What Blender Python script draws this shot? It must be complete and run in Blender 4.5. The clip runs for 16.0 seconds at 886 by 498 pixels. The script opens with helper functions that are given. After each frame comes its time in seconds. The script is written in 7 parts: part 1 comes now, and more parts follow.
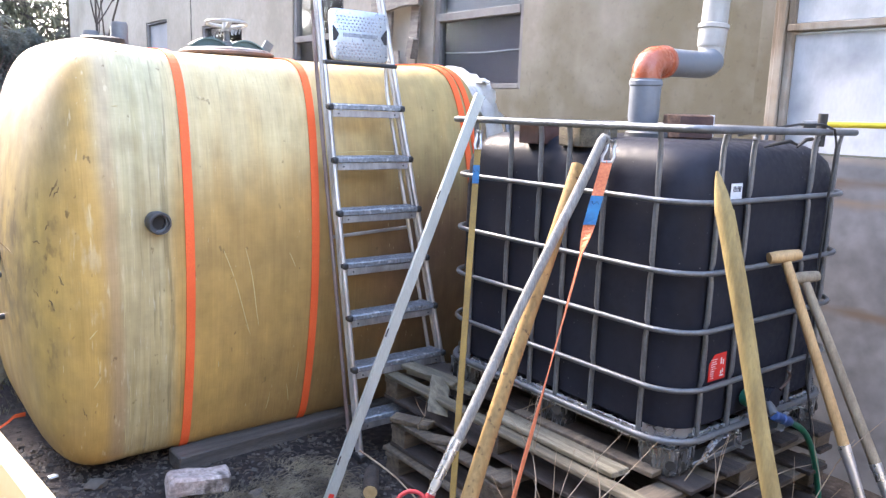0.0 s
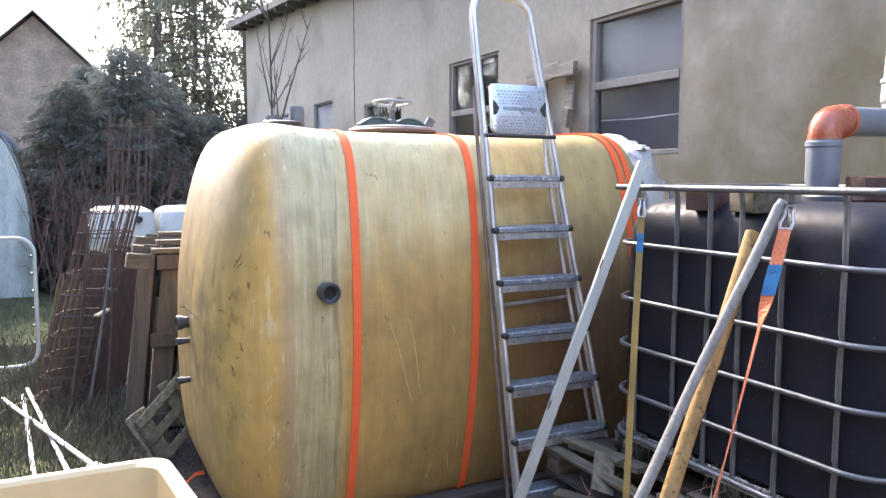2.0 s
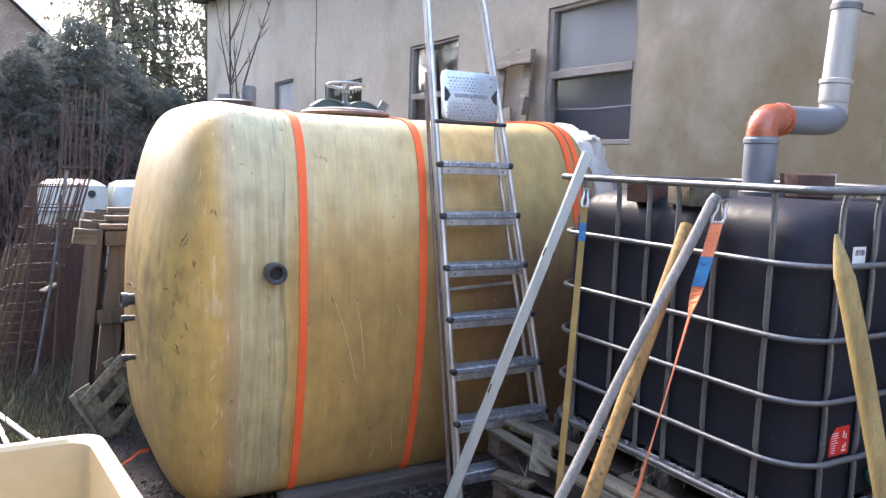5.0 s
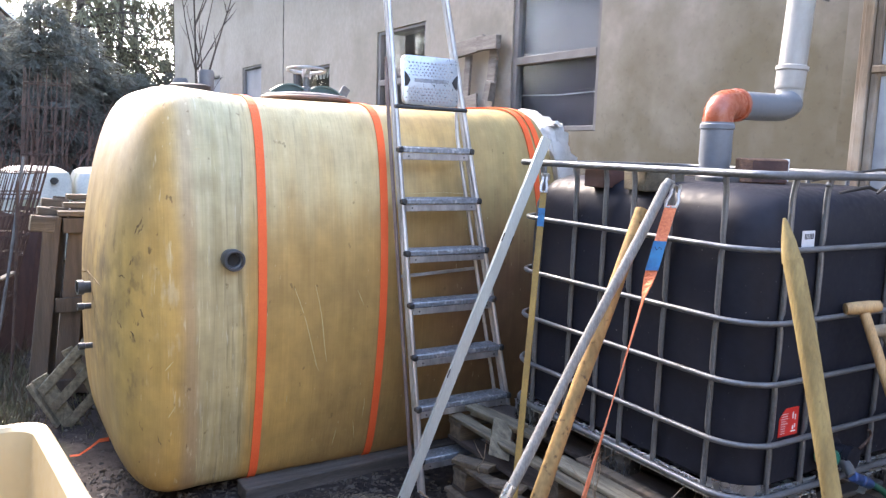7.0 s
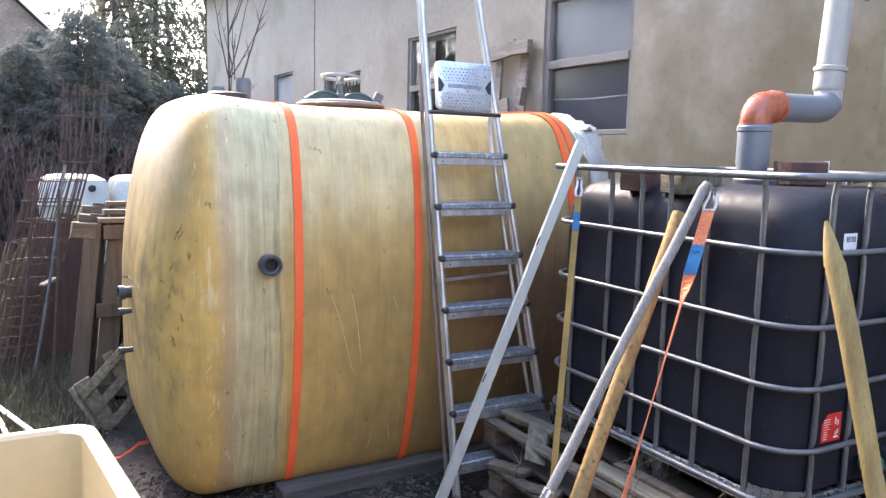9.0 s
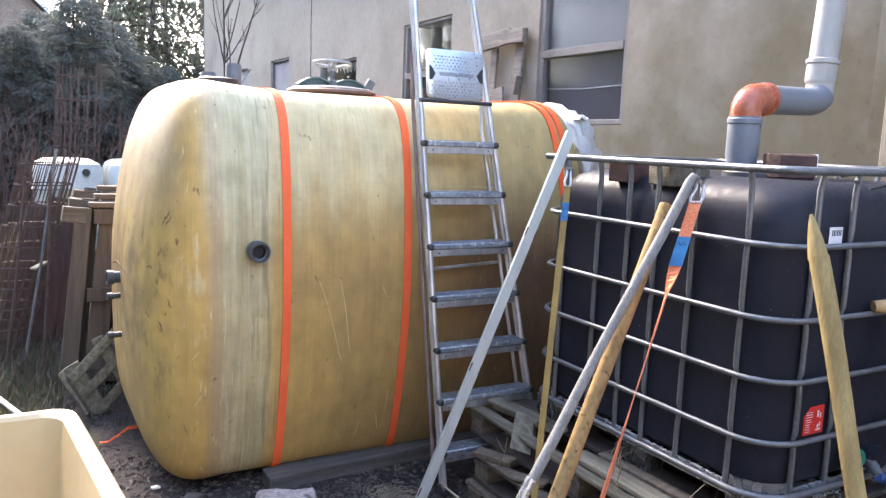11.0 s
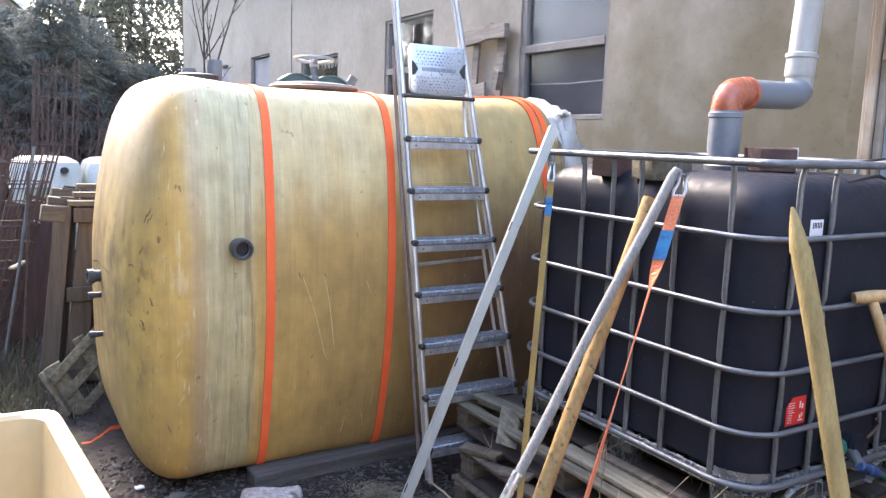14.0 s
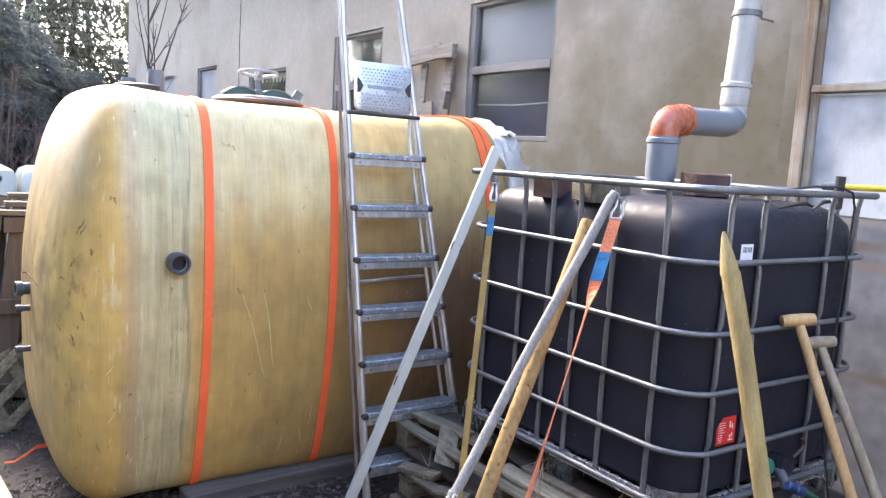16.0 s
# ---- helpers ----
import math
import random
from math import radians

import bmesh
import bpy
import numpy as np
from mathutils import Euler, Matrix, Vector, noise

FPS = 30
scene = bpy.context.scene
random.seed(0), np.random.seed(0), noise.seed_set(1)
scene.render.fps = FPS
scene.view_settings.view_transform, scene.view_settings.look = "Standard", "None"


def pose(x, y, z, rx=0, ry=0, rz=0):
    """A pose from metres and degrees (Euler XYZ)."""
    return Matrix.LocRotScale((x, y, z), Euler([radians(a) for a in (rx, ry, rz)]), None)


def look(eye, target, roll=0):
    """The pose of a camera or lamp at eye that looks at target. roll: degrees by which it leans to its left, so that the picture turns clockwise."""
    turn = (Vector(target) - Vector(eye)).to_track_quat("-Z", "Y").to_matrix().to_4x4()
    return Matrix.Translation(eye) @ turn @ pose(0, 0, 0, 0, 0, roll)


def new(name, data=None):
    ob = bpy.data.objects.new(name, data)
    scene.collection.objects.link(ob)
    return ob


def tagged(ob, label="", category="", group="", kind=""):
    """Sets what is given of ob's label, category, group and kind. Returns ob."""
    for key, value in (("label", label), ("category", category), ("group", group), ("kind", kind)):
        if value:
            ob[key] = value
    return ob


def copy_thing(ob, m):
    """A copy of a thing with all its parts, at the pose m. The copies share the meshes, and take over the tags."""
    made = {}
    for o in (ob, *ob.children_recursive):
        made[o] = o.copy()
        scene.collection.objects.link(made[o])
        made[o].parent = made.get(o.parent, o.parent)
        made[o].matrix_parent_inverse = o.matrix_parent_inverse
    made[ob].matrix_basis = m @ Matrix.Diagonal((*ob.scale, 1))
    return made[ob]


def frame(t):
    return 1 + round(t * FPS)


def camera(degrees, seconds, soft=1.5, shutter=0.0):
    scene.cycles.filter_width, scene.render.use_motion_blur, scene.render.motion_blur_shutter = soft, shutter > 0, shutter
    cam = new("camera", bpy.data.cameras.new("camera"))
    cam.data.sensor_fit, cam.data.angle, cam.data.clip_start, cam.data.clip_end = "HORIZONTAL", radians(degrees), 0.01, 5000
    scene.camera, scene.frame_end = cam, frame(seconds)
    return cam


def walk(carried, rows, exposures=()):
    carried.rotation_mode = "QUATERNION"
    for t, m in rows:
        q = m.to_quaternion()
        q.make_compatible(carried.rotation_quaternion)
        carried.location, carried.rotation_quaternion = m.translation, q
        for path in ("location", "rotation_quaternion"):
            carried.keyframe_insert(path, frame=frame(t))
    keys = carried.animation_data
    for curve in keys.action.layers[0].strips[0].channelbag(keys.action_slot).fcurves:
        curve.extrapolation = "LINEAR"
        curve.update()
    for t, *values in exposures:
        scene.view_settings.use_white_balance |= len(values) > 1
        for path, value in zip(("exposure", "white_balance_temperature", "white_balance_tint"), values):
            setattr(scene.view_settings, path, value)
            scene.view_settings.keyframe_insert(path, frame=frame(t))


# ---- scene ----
cam = camera(60.0, 16.0, soft=1.35)
PATH = [
    (0, (-2.032, -1.364, 1.52), (-0.821, 0.189, 1.17), 1.9),
    (0.5, (-2.002, -1.411, 1.518), (-0.968, 0.255, 1.126), -0.5),
    (1, (-2.034, -1.439, 1.531), (-1.109, 0.295, 1.161), -1.1),
    (1.5, (-2.016, -1.466, 1.525), (-1.057, 0.266, 1.24), -1.7),
    (2, (-2.069, -1.336, 1.533), (-1.176, 0.444, 1.347), 0.2),
    (2.5, (-2.026, -1.288, 1.548), (-0.91, 0.369, 1.447), -0.1),
    (3, (-2.06, -1.27, 1.547), (-0.923, 0.372, 1.451), 0.2),
    (3.5, (-2.07, -1.315, 1.552), (-0.954, 0.34, 1.432), 4.1),
    (4, (-2.037, -1.382, 1.527), (-0.975, 0.302, 1.337), 3.7),
    (4.2, (-2.038, -1.393, 1.543), (-1.072, 0.344, 1.321), 2.6),
    (6.3, (-1.99, -1.408, 1.547), (-0.983, 0.303, 1.306), 0.9),
    (6.5, (-1.984, -1.414, 1.542), (-0.98, 0.299, 1.307), 1.3),
    (7, (-1.971, -1.428, 1.539), (-0.939, 0.266, 1.28), 2.0),
    (7.5, (-2.005, -1.417, 1.538), (-1.037, 0.316, 1.292), 1.6),
    (8, (-2.002, -1.428, 1.541), (-1.04, 0.308, 1.292), 1.5),
    (10.3, (-1.989, -1.421, 1.536), (-1.012, 0.306, 1.286), 1.5),
    (10.5, (-1.981, -1.43, 1.541), (-1.013, 0.298, 1.267), 1.9),
    (11, (-1.964, -1.441, 1.542), (-0.992, 0.285, 1.263), 2.2),
    (11.5, (-1.955, -1.442, 1.543), (-0.997, 0.292, 1.266), 1.2),
    (12, (-1.966, -1.437, 1.544), (-1.012, 0.3, 1.275), 1.5),
    (12.5, (-1.967, -1.429, 1.544), (-0.972, 0.286, 1.282), 1.0),
    (13, (-1.97, -1.434, 1.541), (-0.961, 0.271, 1.269), 0.7),
    (13.5, (-1.968, -1.444, 1.537), (-0.985, 0.272, 1.239), 1.5),
    (14, (-1.969, -1.436, 1.539), (-0.958, 0.266, 1.252), 1.9),
    (14.5, (-1.973, -1.43, 1.54), (-0.952, 0.267, 1.261), 2.3),
    (15, (-1.964, -1.453, 1.541), (-0.939, 0.244, 1.272), 2.5),
    (15.5, (-1.94, -1.458, 1.54), (-0.86, 0.207, 1.292), 2.4),
    (16, (-1.947, -1.449, 1.543), (-0.821, 0.187, 1.307), 3.4),
]
walk(cam, [(t, look(eye, target, roll)) for t, eye, target, roll in PATH], [(0.0, 3.90, 7450, 18), (1.2, 3.88, 7450, 18), (1.7, 3.66, 7450, 18), (2.0, 3.45, 7450, 18), (2.5, 3.28, 7450, 18), (4.0, 3.32, 7450, 18), (6.5, 3.53, 7450, 18), (13.0, 3.60, 7450, 18), (16.0, 3.74, 7450, 18)])

# ---- light ----
SUN_DIR = Vector((-0.09, 0.76, 0.64)).normalized()
world = bpy.data.worlds.new("world")
scene.world = world
world.use_nodes = True
wn = world.node_tree.nodes
sky = wn.new("ShaderNodeTexSky")
sky.sky_type = "NISHITA"
sky.sun_disc = False
sky.sun_elevation = math.asin(SUN_DIR.z)
sky.sun_rotation = math.atan2(SUN_DIR.x, SUN_DIR.y)
sky.air_density, sky.dust_density, sky.ozone_density = 1.0, 1.0, 1.5
world.node_tree.links.new(sky.outputs[0], wn["Background"].inputs[0])
wn["Background"].inputs[1].default_value = 0.15
sun = new("sun", bpy.data.lights.new("sun", "SUN"))
sun.data.energy, sun.data.angle, sun.data.color = 1.2, radians(16), (1.0, 0.97, 0.92)
sun.matrix_world = look(SUN_DIR * 30, (0, 0, 0))


# ---- materials ----
def material(name, base=(0.5, 0.5, 0.5), rough=0.6, metal=0.0, second=None, scale=6.0, stretch=(1, 1, 1), fine=60.0,
             fine_amount=0.15, bump=0.2, bump_scale=None, rand=0.0, low=0.35, high=0.65, spec=0.5, coat=0.0,
             stain=None, stain_scale=2.0, stain_at=(0.55, 0.75), transmission=0.0, detail=5.0, subsurface=0.0):
    """Base colour mixed with a second one by noise, a finer grain, optional stains, bump and object-to-object change."""
    mat = bpy.data.materials.new(name)
    mat.use_nodes = True
    nt = mat.node_tree
    n, link = nt.nodes, nt.links.new
    bsdf = n["Principled BSDF"]
    tc = n.new("ShaderNodeTexCoord")
    mp = n.new("ShaderNodeMapping")
    mp.inputs["Scale"].default_value = stretch
    link(tc.outputs["Object"], mp.inputs["Vector"])

    def noise_ramp(sc, a, b, source, det=detail):
        t = n.new("ShaderNodeTexNoise")
        t.inputs["Scale"].default_value, t.inputs["Detail"].default_value = sc, det
        link(source, t.inputs["Vector"])
        r = n.new("ShaderNodeMapRange")
        r.inputs["From Min"].default_value, r.inputs["From Max"].default_value = a, b
        link(t.outputs["Fac"], r.inputs["Value"])
        return t, r.outputs["Result"]

    def mix(kind, fac, a, b):
        m = n.new("ShaderNodeMix")
        m.data_type, m.blend_type = "RGBA", kind
        for socket, value in ((m.inputs["Factor"], fac), (m.inputs["A"], a), (m.inputs["B"], b)):
            if isinstance(value, (int, float)):
                socket.default_value = value
            elif isinstance(value, tuple):
                socket.default_value = (*value, 1)
            else:
                link(value, socket)
        return m.outputs["Result"]

    _, f1 = noise_ramp(scale, low, high, mp.outputs["Vector"])
    colour = mix("MIX", f1, base, second or tuple(c * 0.7 for c in base))
    small, f2 = noise_ramp(fine, 0.3, 0.7, mp.outputs["Vector"], 3.0)
    colour = mix("OVERLAY", fine_amount, colour, mix("MIX", f2, (0.1, 0.1, 0.1), (0.9, 0.9, 0.9)))
    if stain:
        _, f3 = noise_ramp(stain_scale, *stain_at, tc.outputs["Object"], 7.0)
        colour = mix("MIX", f3, colour, stain)
    if rand:
        info = n.new("ShaderNodeObjectInfo")
        hsv = n.new("ShaderNodeHueSaturation")
        v = n.new("ShaderNodeMapRange")
        v.inputs["To Min"].default_value, v.inputs["To Max"].default_value = 1 - rand, 1 + rand
        link(info.outputs["Random"], v.inputs["Value"])
        link(v.outputs["Result"], hsv.inputs["Value"])
        link(colour, hsv.inputs["Color"])
        colour = hsv.outputs["Color"]
    link(colour, bsdf.inputs["Base Color"])
    rr = n.new("ShaderNodeMapRange")
    rr.inputs["To Min"].default_value, rr.inputs["To Max"].default_value = max(rough - 0.12, 0.03), min(rough + 0.12, 1)
    link(f2, rr.inputs["Value"])
    link(rr.outputs["Result"], bsdf.inputs["Roughness"])
    bsdf.inputs["Metallic"].default_value = metal
    bsdf.inputs["Specular IOR Level"].default_value = spec
    bsdf.inputs["Coat Weight"].default_value = coat
    bsdf.inputs["Transmission Weight"].default_value = transmission
    if subsurface:
        bsdf.inputs["Subsurface Weight"].default_value = subsurface
        bsdf.inputs["Subsurface Radius"].default_value = (0.03, 0.02, 0.01)
    if bump:
        bp = n.new("ShaderNodeBump")
        bp.inputs["Strength"].default_value, bp.inputs["Distance"].default_value = bump, 0.01
        src = small
        if bump_scale:
            src, _ = noise_ramp(bump_scale, 0.3, 0.7, tc.outputs["Object"])
        link(src.outputs["Fac"], bp.inputs["Height"])
        link(bp.outputs["Normal"], bsdf.inputs["Normal"])
    return mat


M = {}
M["galv"] = material("galvanised_steel", (0.180, 0.188, 0.200), 0.43, 0.50, (0.138, 0.145, 0.154), 14, fine=90, fine_amount=0.2, bump=0.05, spec=0.4)
M["galv_bright"] = material("bright_galvanised_sheet", (0.62, 0.635, 0.65), 0.27, 0.8, (0.55, 0.565, 0.58), 9, fine=25, fine_amount=0.10, bump=0.04)
M["galv_foot"] = material("pressed_galvanised_sheet", (0.34, 0.355, 0.37), 0.24, 0.85, (0.25, 0.262, 0.275), 16, (1, 1, 0.3), fine=60, fine_amount=0.2, bump=0.05)
M["alu"] = material("aluminium", (0.58, 0.58, 0.58), 0.45, 0.72, (0.36, 0.352, 0.355), 16, stretch=(1, 1, 0.35), fine=120, bump=0.08)
M["alu_step"] = material("worn_aluminium_step", (0.215, 0.238, 0.268), 0.5, 0.45, (0.28, 0.305, 0.335), 9, fine=80, fine_amount=0.4, bump=0.2,
                         stain=(0.50, 0.52, 0.54), stain_scale=40, stain_at=(0.60, 0.68))
M["hdpe"] = material("black_polyethylene", (0.015, 0.0165, 0.024), 0.50, 0, (0.020, 0.0215, 0.030), 4, fine=40, bump=0.08, spec=0.13,
                     stain=(0.16, 0.16, 0.165), stain_scale=75, stain_at=(0.71, 0.76))
M["rubber"] = material("black_rubber", (0.015, 0.015, 0.017), 0.6, 0, (0.03, 0.03, 0.03), 20, bump=0.1)
M["orange"] = material("orange_webbing", (0.90, 0.145, 0.042), 0.75, 0, (0.84, 0.115, 0.03), 5, fine=150, fine_amount=0.2, bump=0.25)
M["orange_faded"] = material("faded_orange_webbing", (0.76, 0.235, 0.115), 0.8, 0, (0.66, 0.175, 0.075), 8, fine=140, fine_amount=0.35, bump=0.3)
M["yellow_web"] = material("yellow_webbing", (0.30, 0.19, 0.05), 0.8, 0, (0.22, 0.14, 0.04), 8, fine=140, fine_amount=0.2, bump=0.25)
M["blue_tag"] = material("blue_tag", (0.015, 0.17, 0.34), 0.7, 0, (0.015, 0.12, 0.27), 20, bump=0.1)
M["ink"] = material("dark_ink", (0.02, 0.03, 0.06), 0.8, 0, bump=0)
M["white_ink"] = material("white_print", (0.75, 0.75, 0.75), 0.7, 0, (0.7, 0.68, 0.66), bump=0)
M["paper"] = material("white_label", (0.72, 0.74, 0.76), 0.5, 0, (0.6, 0.62, 0.64), 20, bump=0.05)
M["red_label"] = material("red_label", (0.68, 0.035, 0.025), 0.45, 0, (0.6, 0.03, 0.02), 15, bump=0.03)
M["wood_pale"] = material("pale_pole_wood", (0.325, 0.205, 0.085), 0.8, 0, (0.240, 0.150, 0.062), 6, (2.2, 2.2, 1), 30, 0.3, 0.35, spec=0.25,
                          stain=(0.100, 0.062, 0.032), stain_scale=42, stain_at=(0.60, 0.68))
M["wood_stake"] = material("pale_stake_wood", (0.335, 0.248, 0.106), 0.75, 0, (0.235, 0.168, 0.072), 5, (3, 3, 0.8), 40, 0.2, 0.25, spec=0.25,
                           stain=(0.170, 0.118, 0.058), stain_scale=30, stain_at=(0.68, 0.76))
M["board_grey"] = material("grey_weathered_board", (0.180, 0.164, 0.150), 0.85, 0, (0.110, 0.098, 0.090), 5, (7, 0.8, 7), 40, 0.35, 0.4, rand=0.2)
M["wood_handle"] = material("handle_wood", (0.50, 0.32, 0.15), 0.6, 0, (0.38, 0.23, 0.10), 5, (7, 7, 0.5), 40, 0.25, 0.15)
M["shaft_grey"] = material("greyed_shaft_wood", (0.32, 0.260, 0.180), 0.8, 0, (0.21, 0.165, 0.115), 5, (7, 7, 0.6), 40, 0.25, 0.2)
M["wood_grey"] = material("grey_wood", (0.235, 0.230, 0.215), 0.85, 0, (0.185, 0.178, 0.165), 12, (3, 3, 0.6), 70, 0.35, 0.35)
M["wood_pallet"] = material("weathered_pallet_wood", (0.155, 0.132, 0.090), 0.85, 0, (0.080, 0.068, 0.048), 5, (8, 0.6, 8), 45, 0.4, 0.5, rand=0.22,
                            stain=(0.05, 0.045, 0.03), stain_scale=6, stain_at=(0.58, 0.8))
M["wood_loose"] = material("pale_loose_board", (0.215, 0.190, 0.135), 0.85, 0, (0.105, 0.092, 0.066), 5, (8, 0.6, 8), 45, 0.4, 0.5, rand=0.2,
                           stain=(0.06, 0.052, 0.035), stain_scale=7, stain_at=(0.60, 0.8))
# near-black wood: deep shade among the pallet boards put into the colour
M["wood_shaded"] = material("shaded_pallet_wood", (0.055, 0.041, 0.035), 0.85, 0, (0.032, 0.025, 0.022), 5, (8, 0.6, 8), 45, 0.4, 0.5, rand=0.22)
M["socket"] = material("smooth_steel_socket", (0.52, 0.52, 0.53), 0.33, 0.75, (0.44, 0.44, 0.45), 3, fine=20, fine_amount=0.06, bump=0.02)
M["wood_pallet_x"] = material("dark_pallet_wood", (0.138, 0.108, 0.076), 0.85, 0, (0.075, 0.058, 0.042), 5, (0.6, 8, 8), 45, 0.4, 0.5, rand=0.22)
M["wood_up"] = material("upright_pallet_wood", (0.100, 0.078, 0.060), 0.85, 0, (0.060, 0.047, 0.037), 5, (5, 5, 0.5), 45, 0.2, 0.4, rand=0.22)
M["timber"] = material("dark_timber", (0.105, 0.094, 0.086), 0.85, 0, (0.06, 0.053, 0.048), 4, (0.5, 7, 7), 40, 0.4, 0.5)
M["frame_wood"] = material("frame_wood", (0.27, 0.205, 0.145), 0.75, 0, (0.18, 0.13, 0.09), 5, (7, 7, 0.5), 40, 0.3, 0.3,
                           stain=(0.40, 0.355, 0.30), stain_scale=3, stain_at=(0.5, 0.7))
M["maroon"] = material("maroon_paint", (0.050, 0.020, 0.018), 0.6, 0, (0.085, 0.04, 0.033), 14, bump=0.2)
M["pvc_grey"] = material("grey_drain_pipe", (0.165, 0.185, 0.21), 0.45, 0, (0.145, 0.162, 0.185), 4, fine=50, fine_amount=0.08, bump=0.03,
                         stain=(0.13, 0.135, 0.145), stain_scale=5, stain_at=(0.55, 0.8))
M["pvc_dusty"] = material("dusty_grey_pipe", (0.265, 0.272, 0.28), 0.55, 0, (0.20, 0.207, 0.215), 5, fine=50, fine_amount=0.15, bump=0.04)
M["pvc_orange"] = material("orange_drain_pipe", (0.37, 0.10, 0.052), 0.27, 0, (0.40, 0.095, 0.045), 5, fine=50, fine_amount=0.06, bump=0.02)
M["pvc_white"] = material("dusty_white_pipe", (0.41, 0.400, 0.375), 0.5, 0, (0.335, 0.325, 0.30), 4, (1.5, 1.5, 0.7), 60, 0.05, 0.03,
                          stain=(0.25, 0.245, 0.24), stain_scale=7, stain_at=(0.58, 0.8))
M["grp_tub"] = material("cream_fibreglass", (0.385, 0.300, 0.165), 0.55, 0, (0.41, 0.335, 0.205), 3, fine=30, fine_amount=0.05, bump=0.05,
                        stain=(0.33, 0.27, 0.165), stain_scale=4, stain_at=(0.56, 0.8))
M["rust"] = material("rusty_steel", (0.105, 0.066, 0.052), 0.85, 0.1, (0.065, 0.042, 0.036), 20, bump=0.3)
M["flange"] = material("brown_flange", (0.16, 0.075, 0.05), 0.55, 0, (0.10, 0.055, 0.04), 12, bump=0.2)
M["green_metal"] = material("green_metal", (0.05, 0.10, 0.095), 0.5, 0, (0.035, 0.07, 0.07), 10, bump=0.1)
M["grey_metal"] = material("grey_metal", (0.165, 0.175, 0.182), 0.55, 0.3, (0.10, 0.105, 0.11), 10, bump=0.15)
M["dark_metal"] = material("dark_metal", (0.03, 0.028, 0.028), 0.5, 0.4, (0.05, 0.04, 0.035), 10, bump=0.1)
M["lid_grey"] = material("weathered_grey_lid", (0.27, 0.25, 0.24), 0.7, 0.1, (0.19, 0.16, 0.145), 9, bump=0.2, stain=(0.16, 0.08, 0.05), stain_scale=12, stain_at=(0.56, 0.7))
M["green_worn"] = material("worn_green_paint", (0.13, 0.19, 0.18), 0.5, 0, (0.07, 0.13, 0.125), 18, bump=0.1)
M["wheel_grey"] = material("pale_grey_wheel", (0.33, 0.34, 0.34), 0.5, 0.2, (0.22, 0.23, 0.23), 14, bump=0.1)
M["pvc_dark"] = material("dark_grey_pvc", (0.055, 0.06, 0.07), 0.4, 0, (0.04, 0.045, 0.05), 10, bump=0.03)
M["brick"] = material("brick", (0.35, 0.27, 0.245), 0.9, 0, (0.47, 0.42, 0.395), 7, fine=60, fine_amount=0.4, bump=0.6,
                      stain=(0.12, 0.10, 0.09), stain_scale=11, stain_at=(0.52, 0.62))
M["crumb"] = material("soil_crumb", (0.10, 0.09, 0.08), 0.95, 0, (0.05, 0.042, 0.036), 12, bump=0.2)
M["stone"] = material("stones", (0.115, 0.10, 0.085), 0.9, 0, (0.065, 0.057, 0.05), 12, fine=60, bump=0.4)
M["bark"] = material("bark", (0.07, 0.055, 0.045), 0.9, 0, (0.04, 0.032, 0.028), 10, (3, 3, 0.7), 40, 0.4, 0.7)
M["cut_wood"] = material("cut_wood", (0.45, 0.32, 0.16), 0.8, 0, (0.35, 0.24, 0.11), 20, bump=0.2)
M["twig"] = material("dry_twig", (0.34, 0.26, 0.18), 0.8, 0, (0.22, 0.16, 0.11), 14, bump=0.2)
M["chips"] = material("wood_chips", (0.095, 0.072, 0.052), 0.9, 0, (0.04, 0.031, 0.025), 14, bump=0.2)
M["straw"] = material("dry_grass", (0.115, 0.09, 0.06), 0.9, 0, (0.06, 0.048, 0.036), 8, bump=0.1)
M["straw_pale"] = material("pale_straw", (0.225, 0.185, 0.125), 0.9, 0, (0.10, 0.083, 0.057), 7, bump=0.1)
M["grass"] = material("winter_grass", (0.078, 0.090, 0.045), 0.8, 0, (0.135, 0.122, 0.082), 3, bump=0.1)
M["needles"] = material("spruce_needles", (0.115, 0.118, 0.085), 0.95, 0, (0.14, 0.138, 0.10), 0.7, fine=20, fine_amount=0.3, bump=0, rand=0.25, spec=0.05)
M["needles_blue"] = material("blue_spruce_needles", (0.150, 0.158, 0.145), 0.95, 0, (0.095, 0.104, 0.094), 0.9, fine=20, fine_amount=0.3, bump=0, rand=0.2, spec=0.05)
for key in ("needles", "needles_blue"):       # thin needles let some light through
    nt = M[key].node_tree
    surface, thin, both = nt.nodes["Principled BSDF"], nt.nodes.new("ShaderNodeBsdfTranslucent"), nt.nodes.new("ShaderNodeMixShader")
    nt.links.new(surface.inputs["Base Color"].links[0].from_socket, thin.inputs["Color"])
    both.inputs["Fac"].default_value = 0.4
    nt.links.new(surface.outputs[0], both.inputs[1])
    nt.links.new(thin.outputs[0], both.inputs[2])
    nt.links.new(both.outputs[0], nt.nodes["Material Output"].inputs["Surface"])
M["green_hose"] = material("green_hose", (0.012, 0.15, 0.09), 0.4, 0, (0.01, 0.12, 0.07), 10, bump=0.05)
M["blue_plastic"] = material("blue_plastic", (0.020, 0.065, 0.20), 0.4, 0, (0.016, 0.050, 0.16), 10, bump=0.02)
M["green_plastic"] = material("green_plastic", (0.01, 0.17, 0.12), 0.4, 0, (0.01, 0.14, 0.10), 10, bump=0.02)
M["red_plastic"] = material("red_paint", (0.46, 0.035, 0.038), 0.55, 0, (0.33, 0.028, 0.03), 10, bump=0.03)
